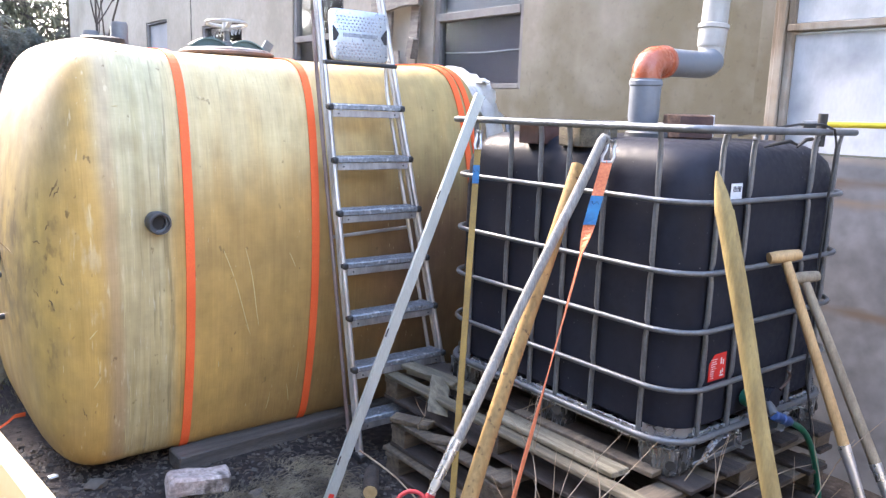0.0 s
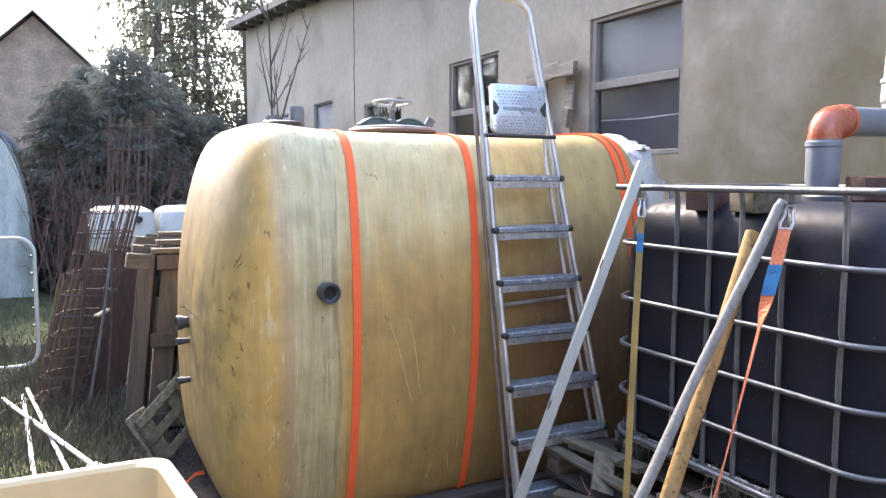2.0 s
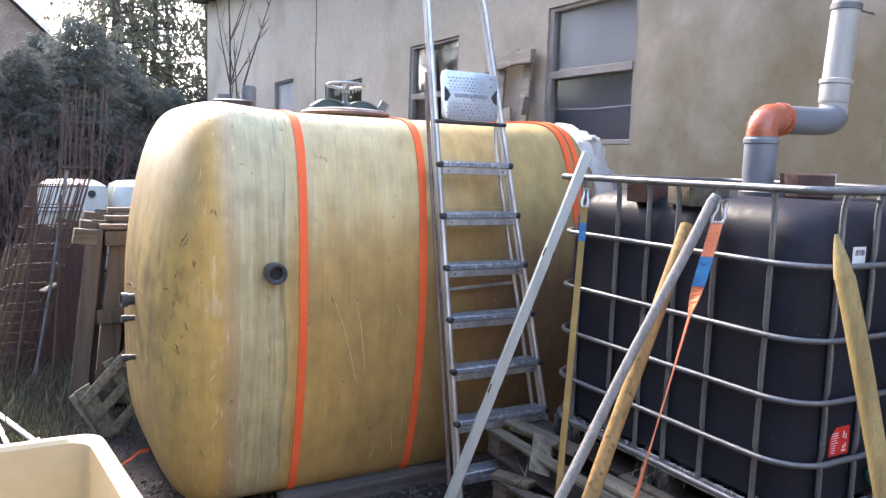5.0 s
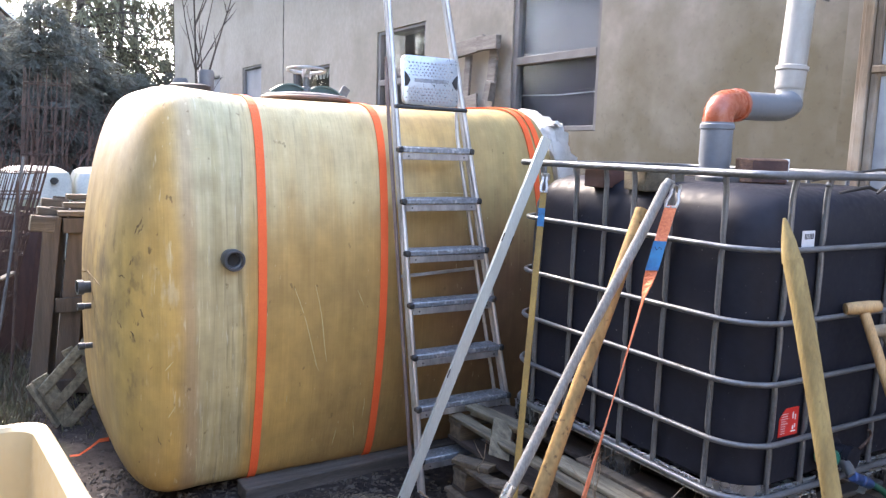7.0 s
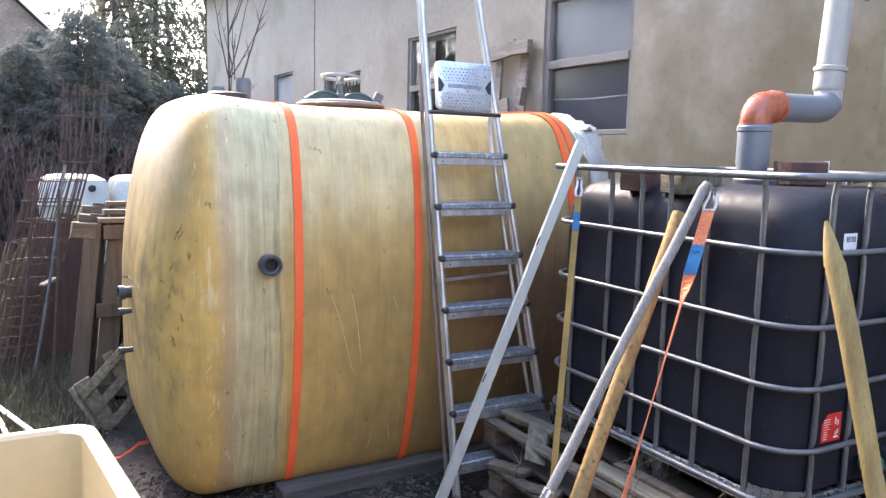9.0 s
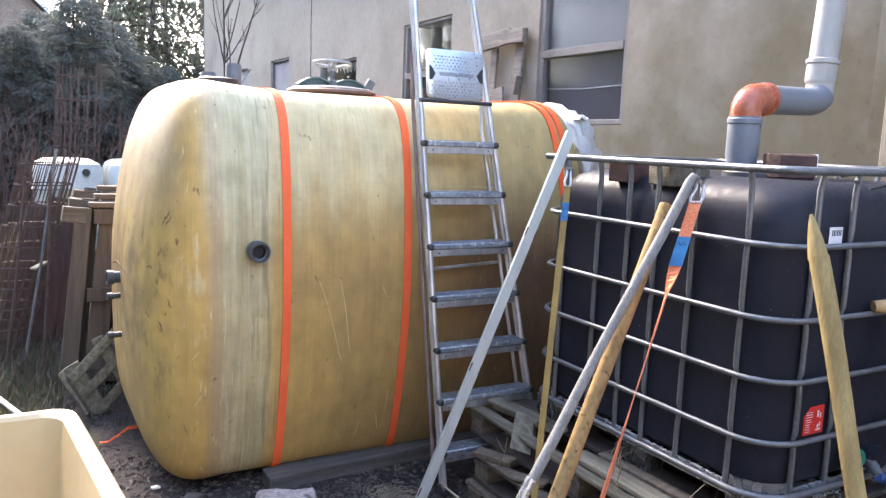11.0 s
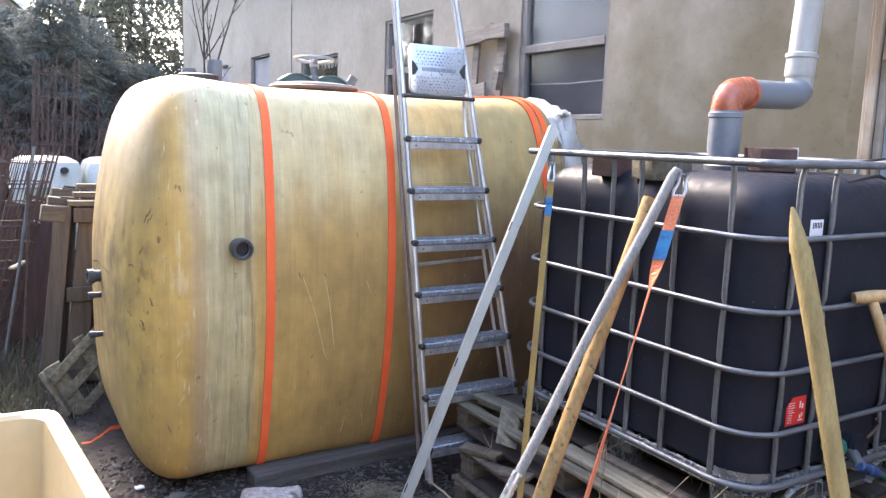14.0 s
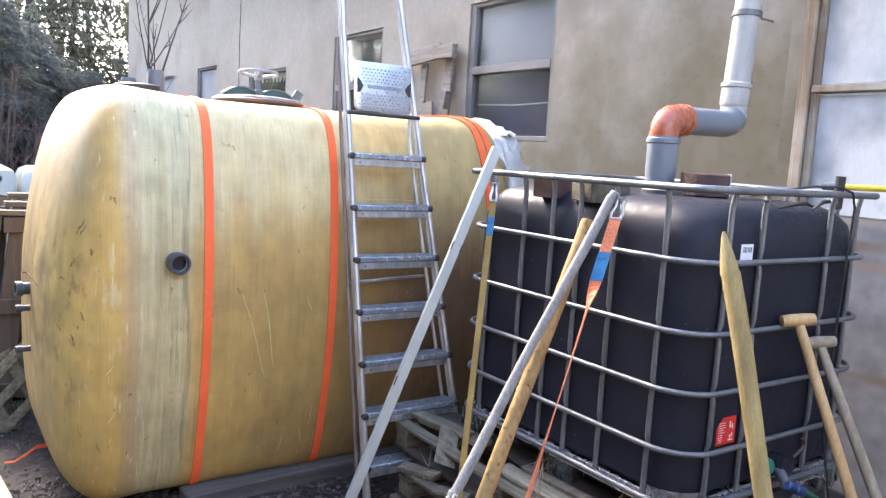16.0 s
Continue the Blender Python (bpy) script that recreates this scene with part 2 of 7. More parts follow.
M["yellow_plastic"] = material("yellow_plastic", (0.65, 0.50, 0.03), 0.5, 0, (0.58, 0.44, 0.03), 10, bump=0.03)
M["white_tank"] = material("white_polyethylene", (0.50, 0.505, 0.475), 0.6, 0, (0.40, 0.415, 0.375), 3, bump=0.2, bump_scale=7,
                           stain=(0.20, 0.235, 0.13), stain_scale=2.6, stain_at=(0.52, 0.72))
M["bag"] = material("white_sheeting", (0.78, 0.785, 0.77), 0.55, 0, (0.58, 0.59, 0.585), 9, bump=0.5, bump_scale=26)
M["window_frame"] = material("grey_window_frame", (0.165, 0.158, 0.155), 0.75, 0, (0.120, 0.114, 0.112), 6, bump=0.15)
# near-black: shade in rooms, bores, holes and the crack put into the colour
M["inside"] = material("interior_shade", (0.03, 0.028, 0.027), 0.9, 0, (0.02, 0.02, 0.02), 3, bump=0)
M["curtain"] = material("pale_interior_panel", (0.185, 0.195, 0.205), 0.9, 0, (0.14, 0.15, 0.16), 2, bump=0)
M["roof"] = material("roof_edge", (0.09, 0.085, 0.08), 0.8, 0, (0.06, 0.055, 0.05), 5, bump=0.3)
M["panel_white"] = material("white_panel", (0.56, 0.565, 0.57), 0.55, 0, (0.44, 0.455, 0.47), 2.5, (1, 1.5, 0.7), 60, 0.06, 0.03,
                            stain=(0.27, 0.285, 0.30), stain_scale=3.2, stain_at=(0.46, 0.68))
M["panel_grey"] = material("weathered_grey_panel", (0.195, 0.197, 0.21), 0.6, 0, (0.128, 0.129, 0.138), 2.4, fine=11, fine_amount=0.28, bump=0.06,
                           stain=(0.27, 0.27, 0.28), stain_scale=1.9, stain_at=(0.50, 0.78))
M["plaster"] = material("weathered_render", (0.290, 0.266, 0.236), 0.9, 0, (0.246, 0.225, 0.196), 0.9, fine=22, fine_amount=0.13, bump=0.06, bump_scale=70, detail=9,
                        stain=(0.165, 0.150, 0.122), stain_scale=1.3, stain_at=(0.52, 0.80))
M["soil"] = material("dark_soil", (0.028, 0.024, 0.024), 0.95, 0, (0.047, 0.040, 0.037), 3, fine=30, fine_amount=0.5, bump=1.0, bump_scale=40, detail=10, spec=0.08,
                     stain=(0.07, 0.056, 0.042), stain_scale=9, stain_at=(0.62, 0.80))


def glass(name, tint, rough=0.03):
    mat = bpy.data.materials.new(name)
    mat.use_nodes = True
    b = mat.node_tree.nodes["Principled BSDF"]
    b.inputs["Base Color"].default_value = (*tint, 1)
    b.inputs["Roughness"].default_value = rough
    b.inputs["Transmission Weight"].default_value = 1.0
    b.inputs["IOR"].default_value = 1.45
    return mat


M["window_board"] = material("window_board", (0.225, 0.235, 0.255), 0.7, 0, (0.165, 0.175, 0.19), 3, bump=0.1)
M["pvc_mid"] = material("mid_grey_pvc", (0.12, 0.125, 0.13), 0.55, 0, (0.09, 0.09, 0.095), 8, bump=0.1)
M["violet"] = material("dim_violet_interior", (0.045, 0.043, 0.062), 0.9, 0, (0.03, 0.03, 0.045), 2, bump=0)
M["brown_board"] = material("brown_board", (0.075, 0.04, 0.033), 0.75, 0, (0.05, 0.028, 0.024), 4, (6, 6, 0.6), 40, 0.3, 0.2)
# dark upright streaks put the shading of the sheet's folds into the colour
M["tunnel_sheet"] = material("pale_tunnel_sheet", (0.42, 0.46, 0.44), 0.6, 0, (0.24, 0.27, 0.26), 1.8, (3, 3, 0.35), 25, 0.2, 0.25,
                             stain=(0.17, 0.21, 0.17), stain_scale=2.5, stain_at=(0.5, 0.75))
M["cane"] = material("dry_cane", (0.23, 0.17, 0.105), 0.8, 0, (0.13, 0.095, 0.062), 9, (4, 4, 0.5), 40, 0.3, 0.2)
M["far_tiles"] = material("grey_brown_tiles", (0.27, 0.20, 0.165), 0.85, 0, (0.19, 0.14, 0.12), 2, fine=12, fine_amount=0.3, bump=0.3)
M["brush"] = material("reddish_brush", (0.16, 0.085, 0.068), 0.95, 0, (0.095, 0.056, 0.047), 8, bump=0.1)
M["dirt_mark"] = material("brown_dirt", (0.13, 0.085, 0.04), 0.85, 0, (0.24, 0.16, 0.07), 60, bump=0.2)
M["glass"] = glass("window_glass", (0.86, 0.89, 0.92))
M["glass"].node_tree.nodes["Principled BSDF"].inputs["IOR"].default_value = 1.3
M["glass_dusty"] = glass("dusty_window_glass", (0.80, 0.82, 0.85), 0.12)
M["glass_dusty"].node_tree.nodes["Principled BSDF"].inputs["IOR"].default_value = 1.14


def tank_material():
    """Wound fibreglass: olive to amber resin with hoop threads, dust on the upper skin, a scuffed grey-green band and a stained domed end."""
    mat = bpy.data.materials.new("wound_fibreglass")
    mat.use_nodes = True
    nt = mat.node_tree
    n, link = nt.nodes, nt.links.new
    bsdf = n["Principled BSDF"]
    tc = n.new("ShaderNodeTexCoord")
    xyz = n.new("ShaderNodeSeparateXYZ")
    link(tc.outputs["Object"], xyz.inputs[0])

    def maths(op, a, b):
        m = n.new("ShaderNodeMath")
        m.operation = op
        for socket, v in zip(m.inputs, (a, b)):
            if isinstance(v, (int, float)):
                socket.default_value = v
            else:
                link(v, socket)
        return m.outputs[0]

    def times(*v):
        out = v[0]
        for w in v[1:]:
            out = maths("MULTIPLY", out, w)
        return out

    def step(socket, a, b):
        """Rises smoothly from zero at a to one at b."""
        r = n.new("ShaderNodeMapRange")
        r.interpolation_type = "SMOOTHSTEP"
        r.inputs["From Min"].default_value, r.inputs["From Max"].default_value = min(a, b), max(a, b)
        if a > b:
            r.inputs["To Min"].default_value, r.inputs["To Max"].default_value = 1.0, 0.0
        link(socket, r.inputs["Value"])
        return r.outputs[0]

    def between(socket, a, b, c, d):
        return times(step(socket, a, b), step(socket, d, c))

    def noisy(scale, stretch, a, b, det=6.0):
        mp, t, r = n.new("ShaderNodeMapping"), n.new("ShaderNodeTexNoise"), n.new("ShaderNodeMapRange")
        mp.inputs["Scale"].default_value = stretch
        t.inputs["Scale"].default_value, t.inputs["Detail"].default_value = scale, det
        r.inputs["From Min"].default_value, r.inputs["From Max"].default_value = a, b
        link(tc.outputs["Object"], mp.inputs["Vector"])
        link(mp.outputs["Vector"], t.inputs["Vector"])
        link(t.outputs["Fac"], r.inputs["Value"])
        return r.outputs[0]

    def over(fac, a, b, kind="MIX"):
        m = n.new("ShaderNodeMix")
        m.data_type, m.blend_type = "RGBA", kind
        for socket, v in ((m.inputs["Factor"], fac), (m.inputs["A"], a), (m.inputs["B"], b)):
            if isinstance(v, tuple):
                socket.default_value = (*v, 1)
            elif isinstance(v, (int, float)):
                socket.default_value = v
            else:
                link(v, socket)
        return m.outputs["Result"]

    # places along and up the tank, made uneven
    x = maths("ADD", xyz.outputs["X"], maths("MULTIPLY", noisy(2.6, (1, 1, 0.6), 0, 1), 0.075))
    x = maths("SUBTRACT", x, 0.037)
    z = maths("ADD", xyz.outputs["Z"], maths("MULTIPLY", noisy(3.0, (5, 1, 0.25), 0, 1), 0.36))
    z = maths("SUBTRACT", z, 0.18)
    # resin, clouded at two sizes
    c = over(noisy(1.5, (1, 1, 0.5), 0.32, 0.66), (0.510, 0.312, 0.096), (0.422, 0.258, 0.088))
    c = over(times(noisy(5.0, (1.6, 1.6, 0.7), 0.45, 0.70), 0.55), c, (0.315, 0.190, 0.070))
    # browner and darker towards the far end and low down
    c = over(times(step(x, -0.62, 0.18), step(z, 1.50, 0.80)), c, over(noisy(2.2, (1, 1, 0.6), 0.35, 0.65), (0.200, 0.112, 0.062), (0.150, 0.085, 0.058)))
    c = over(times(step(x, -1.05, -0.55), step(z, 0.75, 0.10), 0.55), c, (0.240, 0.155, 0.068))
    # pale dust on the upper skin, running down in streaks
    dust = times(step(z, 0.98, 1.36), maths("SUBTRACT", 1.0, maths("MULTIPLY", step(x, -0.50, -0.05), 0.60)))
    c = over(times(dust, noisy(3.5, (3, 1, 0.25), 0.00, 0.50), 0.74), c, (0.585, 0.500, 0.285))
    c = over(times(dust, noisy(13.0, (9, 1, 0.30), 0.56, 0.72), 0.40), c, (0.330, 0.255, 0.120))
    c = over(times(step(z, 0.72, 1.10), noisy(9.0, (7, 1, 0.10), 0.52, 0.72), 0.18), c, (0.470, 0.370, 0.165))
    # darker olive towards the far end of the upper skin
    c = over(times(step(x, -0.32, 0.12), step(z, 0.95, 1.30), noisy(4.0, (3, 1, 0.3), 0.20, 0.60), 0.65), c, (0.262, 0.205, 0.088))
    # scuffed grey-green band before the dome, streaked
    band = between(x, -1.265, -1.225, -1.085, -1.010)
    c = over(times(band, 0.62), c, over(noisy(5.0, (8, 1, 0.18), 0.30, 0.66), (0.325, 0.300, 0.165), (0.480, 0.445, 0.290)))
    c = over(times(between(x, -1.19, -1.15, -1.02, -0.985), noisy(6.0, (9, 1, 0.35), 0.55, 0.66), 0.65), c, (0.195, 0.155, 0.080))
    c = over(times(band, noisy(12.0, (9, 1, 0.8), 0.62, 0.70), 0.50), c, (0.580, 0.530, 0.390))
    # mauve seam, amber shoulder and the tan dome
    c = over(times(between(x, -1.330, -1.275, -1.265, -1.215), 0.50), c, (0.345, 0.258, 0.180))
    c = over(times(step(x, -1.265, -1.345), 0.95), c, over(noisy(2.2, (1, 1, 0.45), 0.35, 0.62), (0.485, 0.298, 0.088), (0.400, 0.246, 0.086)))
    c = over(times(step(x, -1.40, -1.52), noisy(1.8, (1, 1, 0.6), 0.10, 0.55), 0.80), c, (0.375, 0.272, 0.108))
    # upper dome toned down in colour to offset the sun's brightness there
    c = over(times(step(x, -1.345, -1.43), step(z, 0.95, 1.40), 0.85), c, (0.300, 0.232, 0.130))
    c = over(times(step(x, -1.33, -1.40), step(z, 0.62, 0.20), noisy(2.8, (1, 1, 0.7), 0.25, 0.6), 0.7), c, (0.330, 0.215, 0.080))
    # smudges, scuffs and specks on the dome
    c = over(times(step(x, -1.29, -1.44), step(z, 1.35, 0.60), noisy(2.4, (1, 1.2, 0.8), 0.28, 0.62), 0.55), c, (0.270, 0.185, 0.068))
    c = over(times(step(x, -1.42, -1.53), noisy(6.5, (1, 1.3, 0.5), 0.48, 0.66), step(z, 1.55, 1.15), 0.50), c, (0.175, 0.120, 0.062))
    c = over(times(step(x, -1.38, -1.47), between(z, 0.30, 0.50, 1.00, 1.20), noisy(12.0, (1, 1.6, 0.9), 0.58, 0.66), 0.55), c, (0.135, 0.088, 0.042))
    c = over(times(step(x, -1.36, -1.46), noisy(4.2, (1, 1.4, 1.1), 0.46, 0.68), step(z, 1.25, 0.90), 0.60), c, (0.240, 0.165, 0.082))
    c = over(times(step(x, -1.46, -1.56), between(z, 0.35, 0.55, 0.95, 1.12), noisy(9.0, (1, 1.2, 1.0), 0.40, 0.60), 0.80), c, (0.130, 0.090, 0.050))
    c = over(times(between(x, -1.43, -1.39, -1.33, -1.29), between(z, 0.55, 0.70, 0.98, 1.10), noisy(13.0, (2.4, 1, 0.7), 0.52, 0.66), 0.5), c, (0.560, 0.455, 0.290))
    c = over(times(step(x, -1.20, -1.30), noisy(30.0, (1, 1, 0.6), 0.67, 0.72), 0.6), c, (0.170, 0.100, 0.045))
    c = over(times(between(x, -1.45, -1.38, -1.25, -1.20), noisy(15.0, (3, 2, 0.5), 0.63, 0.70), 0.6), c, (0.620, 0.520, 0.330))
    c = over(times(noisy(2.1, (1.1, 1.1, 0.6), 0.46, 0.74), step(z, 1.35, 1.05), 0.38), c, (0.275, 0.175, 0.066))
    c = over(times(noisy(7.5, (1.6, 1.6, 0.9), 0.52, 0.72), 0.22), c, (0.235, 0.150, 0.062))
    # hoop threads, cross threads, grime and pale specks all over
    c = over(0.20, c, over(noisy(34.0, (6, 1, 0.14), 0.28, 0.72), (0.36, 0.36, 0.36), (0.64, 0.64, 0.64)), "OVERLAY")
    c = over(0.15, c, over(noisy(9.0, (9, 1, 0.08), 0.28, 0.72), (0.34, 0.34, 0.34), (0.66, 0.66, 0.66)), "OVERLAY")
    c = over(0.10, c, over(noisy(30.0, (0.6, 3, 6), 0.30, 0.70), (0.36, 0.36, 0.36), (0.64, 0.64, 0.64)), "OVERLAY")
    c = over(0.30, c, over(noisy(17.0, (1, 1, 0.7), 0.32, 0.68), (0.34, 0.34, 0.34), (0.66, 0.66, 0.66)), "OVERLAY")
    c = over(0.44, c, over(noisy(3.0, (1, 1, 1), 0.30, 0.70), (0.38, 0.38, 0.38), (0.62, 0.62, 0.62)), "OVERLAY")
    c = over(times(noisy(30.0, (1, 1, 0.6), 0.69, 0.74), 0.6), c, (0.130, 0.085, 0.035))
    c = over(times(noisy(55.0, (1.8, 1.8, 0.35), 0.70, 0.75), 0.55), c, (0.600, 0.510, 0.320))
    link(c, bsdf.inputs["Base Color"])
    gloss = n.new("ShaderNodeMapRange")
    gloss.inputs["To Min"].default_value, gloss.inputs["To Max"].default_value = 0.42, 0.60
    link(noisy(7.0, (3, 1, 0.4), 0.3, 0.7), gloss.inputs["Value"])
    link(gloss.outputs[0], bsdf.inputs["Roughness"])
    bsdf.inputs["Specular IOR Level"].default_value = 0.34
    bsdf.inputs["Coat Weight"].default_value = 0.06
    bsdf.inputs["Coat Roughness"].default_value = 0.3
    bump = n.new("ShaderNodeBump")
    bump.inputs["Strength"].default_value, bump.inputs["Distance"].default_value = 0.12, 0.006
    link(noisy(30.0, (6, 1, 0.4), 0.2, 0.8), bump.inputs["Height"])
    link(bump.outputs["Normal"], bsdf.inputs["Normal"])
    return mat


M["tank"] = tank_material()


def damp_wall():
    """Darker greenish damp with a ragged edge low on the near end of the render."""
    mat = M["plaster"]
    nt = mat.node_tree
    n, link = nt.nodes, nt.links.new
    bsdf = n["Principled BSDF"]
    base = bsdf.inputs["Base Color"].links[0].from_socket
    tc, xyz, t = n.new("ShaderNodeTexCoord"), n.new("ShaderNodeSeparateXYZ"), n.new("ShaderNodeTexNoise")
    t.inputs["Scale"].default_value, t.inputs["Detail"].default_value = 2.3, 9.0
    link(tc.outputs["Object"], xyz.inputs[0])
    link(tc.outputs["Object"], t.inputs["Vector"])

    def math_node(op, a, b):
        m = n.new("ShaderNodeMath")
        m.operation = op
        for socket, v in zip(m.inputs, (a, b)):
            if isinstance(v, (int, float)):
                socket.default_value = v
            else:
                link(v, socket)
        return m.outputs[0]

    # distance from a patch centre at y 0.9, z 1.5, broken up by noise
    dy = math_node("MULTIPLY", math_node("SUBTRACT", xyz.outputs["Y"], 1.15), 0.36)
    dz = math_node("MULTIPLY", math_node("SUBTRACT", xyz.outputs["Z"], 1.45), 0.58)
    d = math_node("SQRT", math_node("ADD", math_node("MULTIPLY", dy, dy), math_node("MULTIPLY", dz, dz)), 0)
    d = math_node("ADD", d, math_node("MULTIPLY", math_node("SUBTRACT", t.outputs["Fac"], 0.5), 1.5))
    r = n.new("ShaderNodeMapRange")
    r.inputs["From Min"].default_value, r.inputs["From Max"].default_value = 0.92, 0.20
    r.inputs["To Max"].default_value = 0.85
    link(d, r.inputs["Value"])
    m = n.new("ShaderNodeMix")
    m.data_type = "RGBA"
    link(r.outputs[0], m.inputs["Factor"])
    link(base, m.inputs["A"])
    m.inputs["B"].default_value = (0.108, 0.091, 0.051, 1)
    spots = n.new("ShaderNodeTexNoise")
    spots.inputs["Scale"].default_value, spots.inputs["Detail"].default_value = 34.0, 10.0
    link(tc.outputs["Object"], spots.inputs["Vector"])
    k = n.new("ShaderNodeMapRange")
    k.inputs["From Min"].default_value, k.inputs["From Max"].default_value = 0.58, 0.82
    link(spots.outputs["Fac"], k.inputs["Value"])
    m2 = n.new("ShaderNodeMix")
    m2.data_type = "RGBA"
    link(math_node("MULTIPLY", math_node("MULTIPLY", k.outputs[0], r.outputs[0]), 0.5), m2.inputs["Factor"])
    link(m.outputs["Result"], m2.inputs["A"])
    m2.inputs["B"].default_value = (0.04, 0.038, 0.03, 1)
    cloud, mottle = n.new("ShaderNodeTexNoise"), n.new("ShaderNodeMapRange")        # blotches of the trowelled coat
    cloud.inputs["Scale"].default_value, cloud.inputs["Detail"].default_value = 13.0, 8.0
    link(tc.outputs["Object"], cloud.inputs["Vector"])
    mottle.inputs["From Min"].default_value, mottle.inputs["From Max"].default_value = 0.30, 0.72
    mottle.inputs["To Min"].default_value, mottle.inputs["To Max"].default_value = 0.0, 0.20
    link(cloud.outputs["Fac"], mottle.inputs["Value"])
    m3 = n.new("ShaderNodeMix")
    m3.data_type, m3.blend_type = "RGBA", "MULTIPLY"
    link(mottle.outputs[0], m3.inputs["Factor"])
    link(m2.outputs["Result"], m3.inputs["A"])
    m3.inputs["B"].default_value = (0.58, 0.55, 0.48, 1)
    link(m3.outputs["Result"], bsdf.inputs["Base Color"])


damp_wall()


def streaked_sheet():
    """Brown dirt that has gathered in ragged level streaks along the battens behind the sheet."""
    nt = M["panel_grey"].node_tree
    n, link = nt.nodes, nt.links.new
    bsdf = n["Principled BSDF"]
    colour = bsdf.inputs["Base Color"].links[0].from_socket
    tc, xyz, t = n.new("ShaderNodeTexCoord"), n.new("ShaderNodeSeparateXYZ"), n.new("ShaderNodeTexNoise")
    mp = n.new("ShaderNodeMapping")
    mp.inputs["Scale"].default_value = (1, 1, 3)
    t.inputs["Scale"].default_value, t.inputs["Detail"].default_value = 3.5, 8.0
    link(tc.outputs["Object"], xyz.inputs[0])
    link(tc.outputs["Object"], mp.inputs["Vector"])
    link(mp.outputs["Vector"], t.inputs["Vector"])
    for z, half, tone, amount in ((1.40, 0.045, (0.30, 0.25, 0.20), 0.8), (1.285, 0.035, (0.13, 0.095, 0.07), 0.9), (1.20, 0.028, (0.22, 0.16, 0.115), 0.8), (0.735, 0.030, (0.16, 0.115, 0.085), 0.9)):
        a, b, c, r = n.new("ShaderNodeMath"), n.new("ShaderNodeMath"), n.new("ShaderNodeMath"), n.new("ShaderNodeMapRange")
        a.operation, b.operation, c.operation = "SUBTRACT", "ABSOLUTE", "MULTIPLY_ADD"
        link(xyz.outputs["Z"], a.inputs[0])
        a.inputs[1].default_value = z
        link(a.outputs[0], b.inputs[0])
        link(t.outputs["Fac"], c.inputs[0])
        c.inputs[1].default_value = 0.09
        link(b.outputs[0], c.inputs[2])
        r.inputs["From Min"].default_value, r.inputs["From Max"].default_value = half + 0.045, half * 0.4 + 0.030
        r.inputs["To Max"].default_value = amount
        link(c.outputs[0], r.inputs["Value"])
        m = n.new("ShaderNodeMix")
        m.data_type = "RGBA"
        link(r.outputs[0], m.inputs["Factor"])
        link(colour, m.inputs["A"])
        m.inputs["B"].default_value = (*tone, 1)
        colour = m.outputs["Result"]
    link(colour, bsdf.inputs["Base Color"])


streaked_sheet()


def mossy_soil():
    """Moss and low turf over the soil on the yard's west side, with a ragged edge."""
    nt = M["soil"].node_tree
    n, link = nt.nodes, nt.links.new
    bsdf = n["Principled BSDF"]
    base = bsdf.inputs["Base Color"].links[0].from_socket
    tc, xyz, t, t2 = n.new("ShaderNodeTexCoord"), n.new("ShaderNodeSeparateXYZ"), n.new("ShaderNodeTexNoise"), n.new("ShaderNodeTexNoise")
    t.inputs["Scale"].default_value, t.inputs["Detail"].default_value = 2.2, 9.0
    t2.inputs["Scale"].default_value, t2.inputs["Detail"].default_value = 16.0, 6.0
    for s in (xyz.inputs[0], t.inputs["Vector"], t2.inputs["Vector"]):
        link(tc.outputs["Object"], s)
    edge = n.new("ShaderNodeMath")
    edge.operation = "MULTIPLY_ADD"
    link(t.outputs["Fac"], edge.inputs[0])
    edge.inputs[1].default_value = 1.1
    link(xyz.outputs["X"], edge.inputs[2])
    r, tone, m = n.new("ShaderNodeMapRange"), n.new("ShaderNodeMix"), n.new("ShaderNodeMix")
    r.inputs["From Min"].default_value, r.inputs["From Max"].default_value = -1.20, -1.50
    link(edge.outputs[0], r.inputs["Value"])
    tone.data_type = m.data_type = "RGBA"
    link(t2.outputs["Fac"], tone.inputs["Factor"])
    tone.inputs["A"].default_value, tone.inputs["B"].default_value = (0.035, 0.042, 0.018, 1), (0.10, 0.112, 0.048, 1)
    link(r.outputs[0], m.inputs["Factor"])
    link(base, m.inputs["A"])
    link(tone.outputs["Result"], m.inputs["B"])
    link(m.outputs["Result"], bsdf.inputs["Base Color"])


mossy_soil()


# ---- builders ----
ROOT = {}


def thing(name, base, label, category, group="", kind=""):
    """An empty at the base of a thing; its parts are built in world coordinates and hung under it."""
    ob = new(name)
    ob.empty_display_size = 0.1
    ob.location = base
    ROOT[ob] = Vector(base)
    return tagged(ob, label, category, group, kind)


def finish(bm, smooth):
    bmesh.ops.recalc_face_normals(bm, faces=bm.faces)
    for f in bm.faces:
        f.smooth = smooth


def sharpen(me, degrees=38):
    me.set_sharp_from_angle(angle=radians(degrees))


def part(name, bm, mat, parent, label="", smooth=True):
    """Links a bmesh, built in world coordinates, as one mesh under a thing or a part."""
    base = ROOT[parent]
    bmesh.ops.translate(bm, verts=bm.verts, vec=-base)
    finish(bm, smooth)
    me = bpy.data.meshes.new(name)
    bm.to_mesh(me)
    bm.free()
    me.materials.append(mat)
    if smooth:
        sharpen(me)
    ob = new(name, me)
    ob.parent = parent
    ROOT[ob] = base
    return tagged(ob, label)


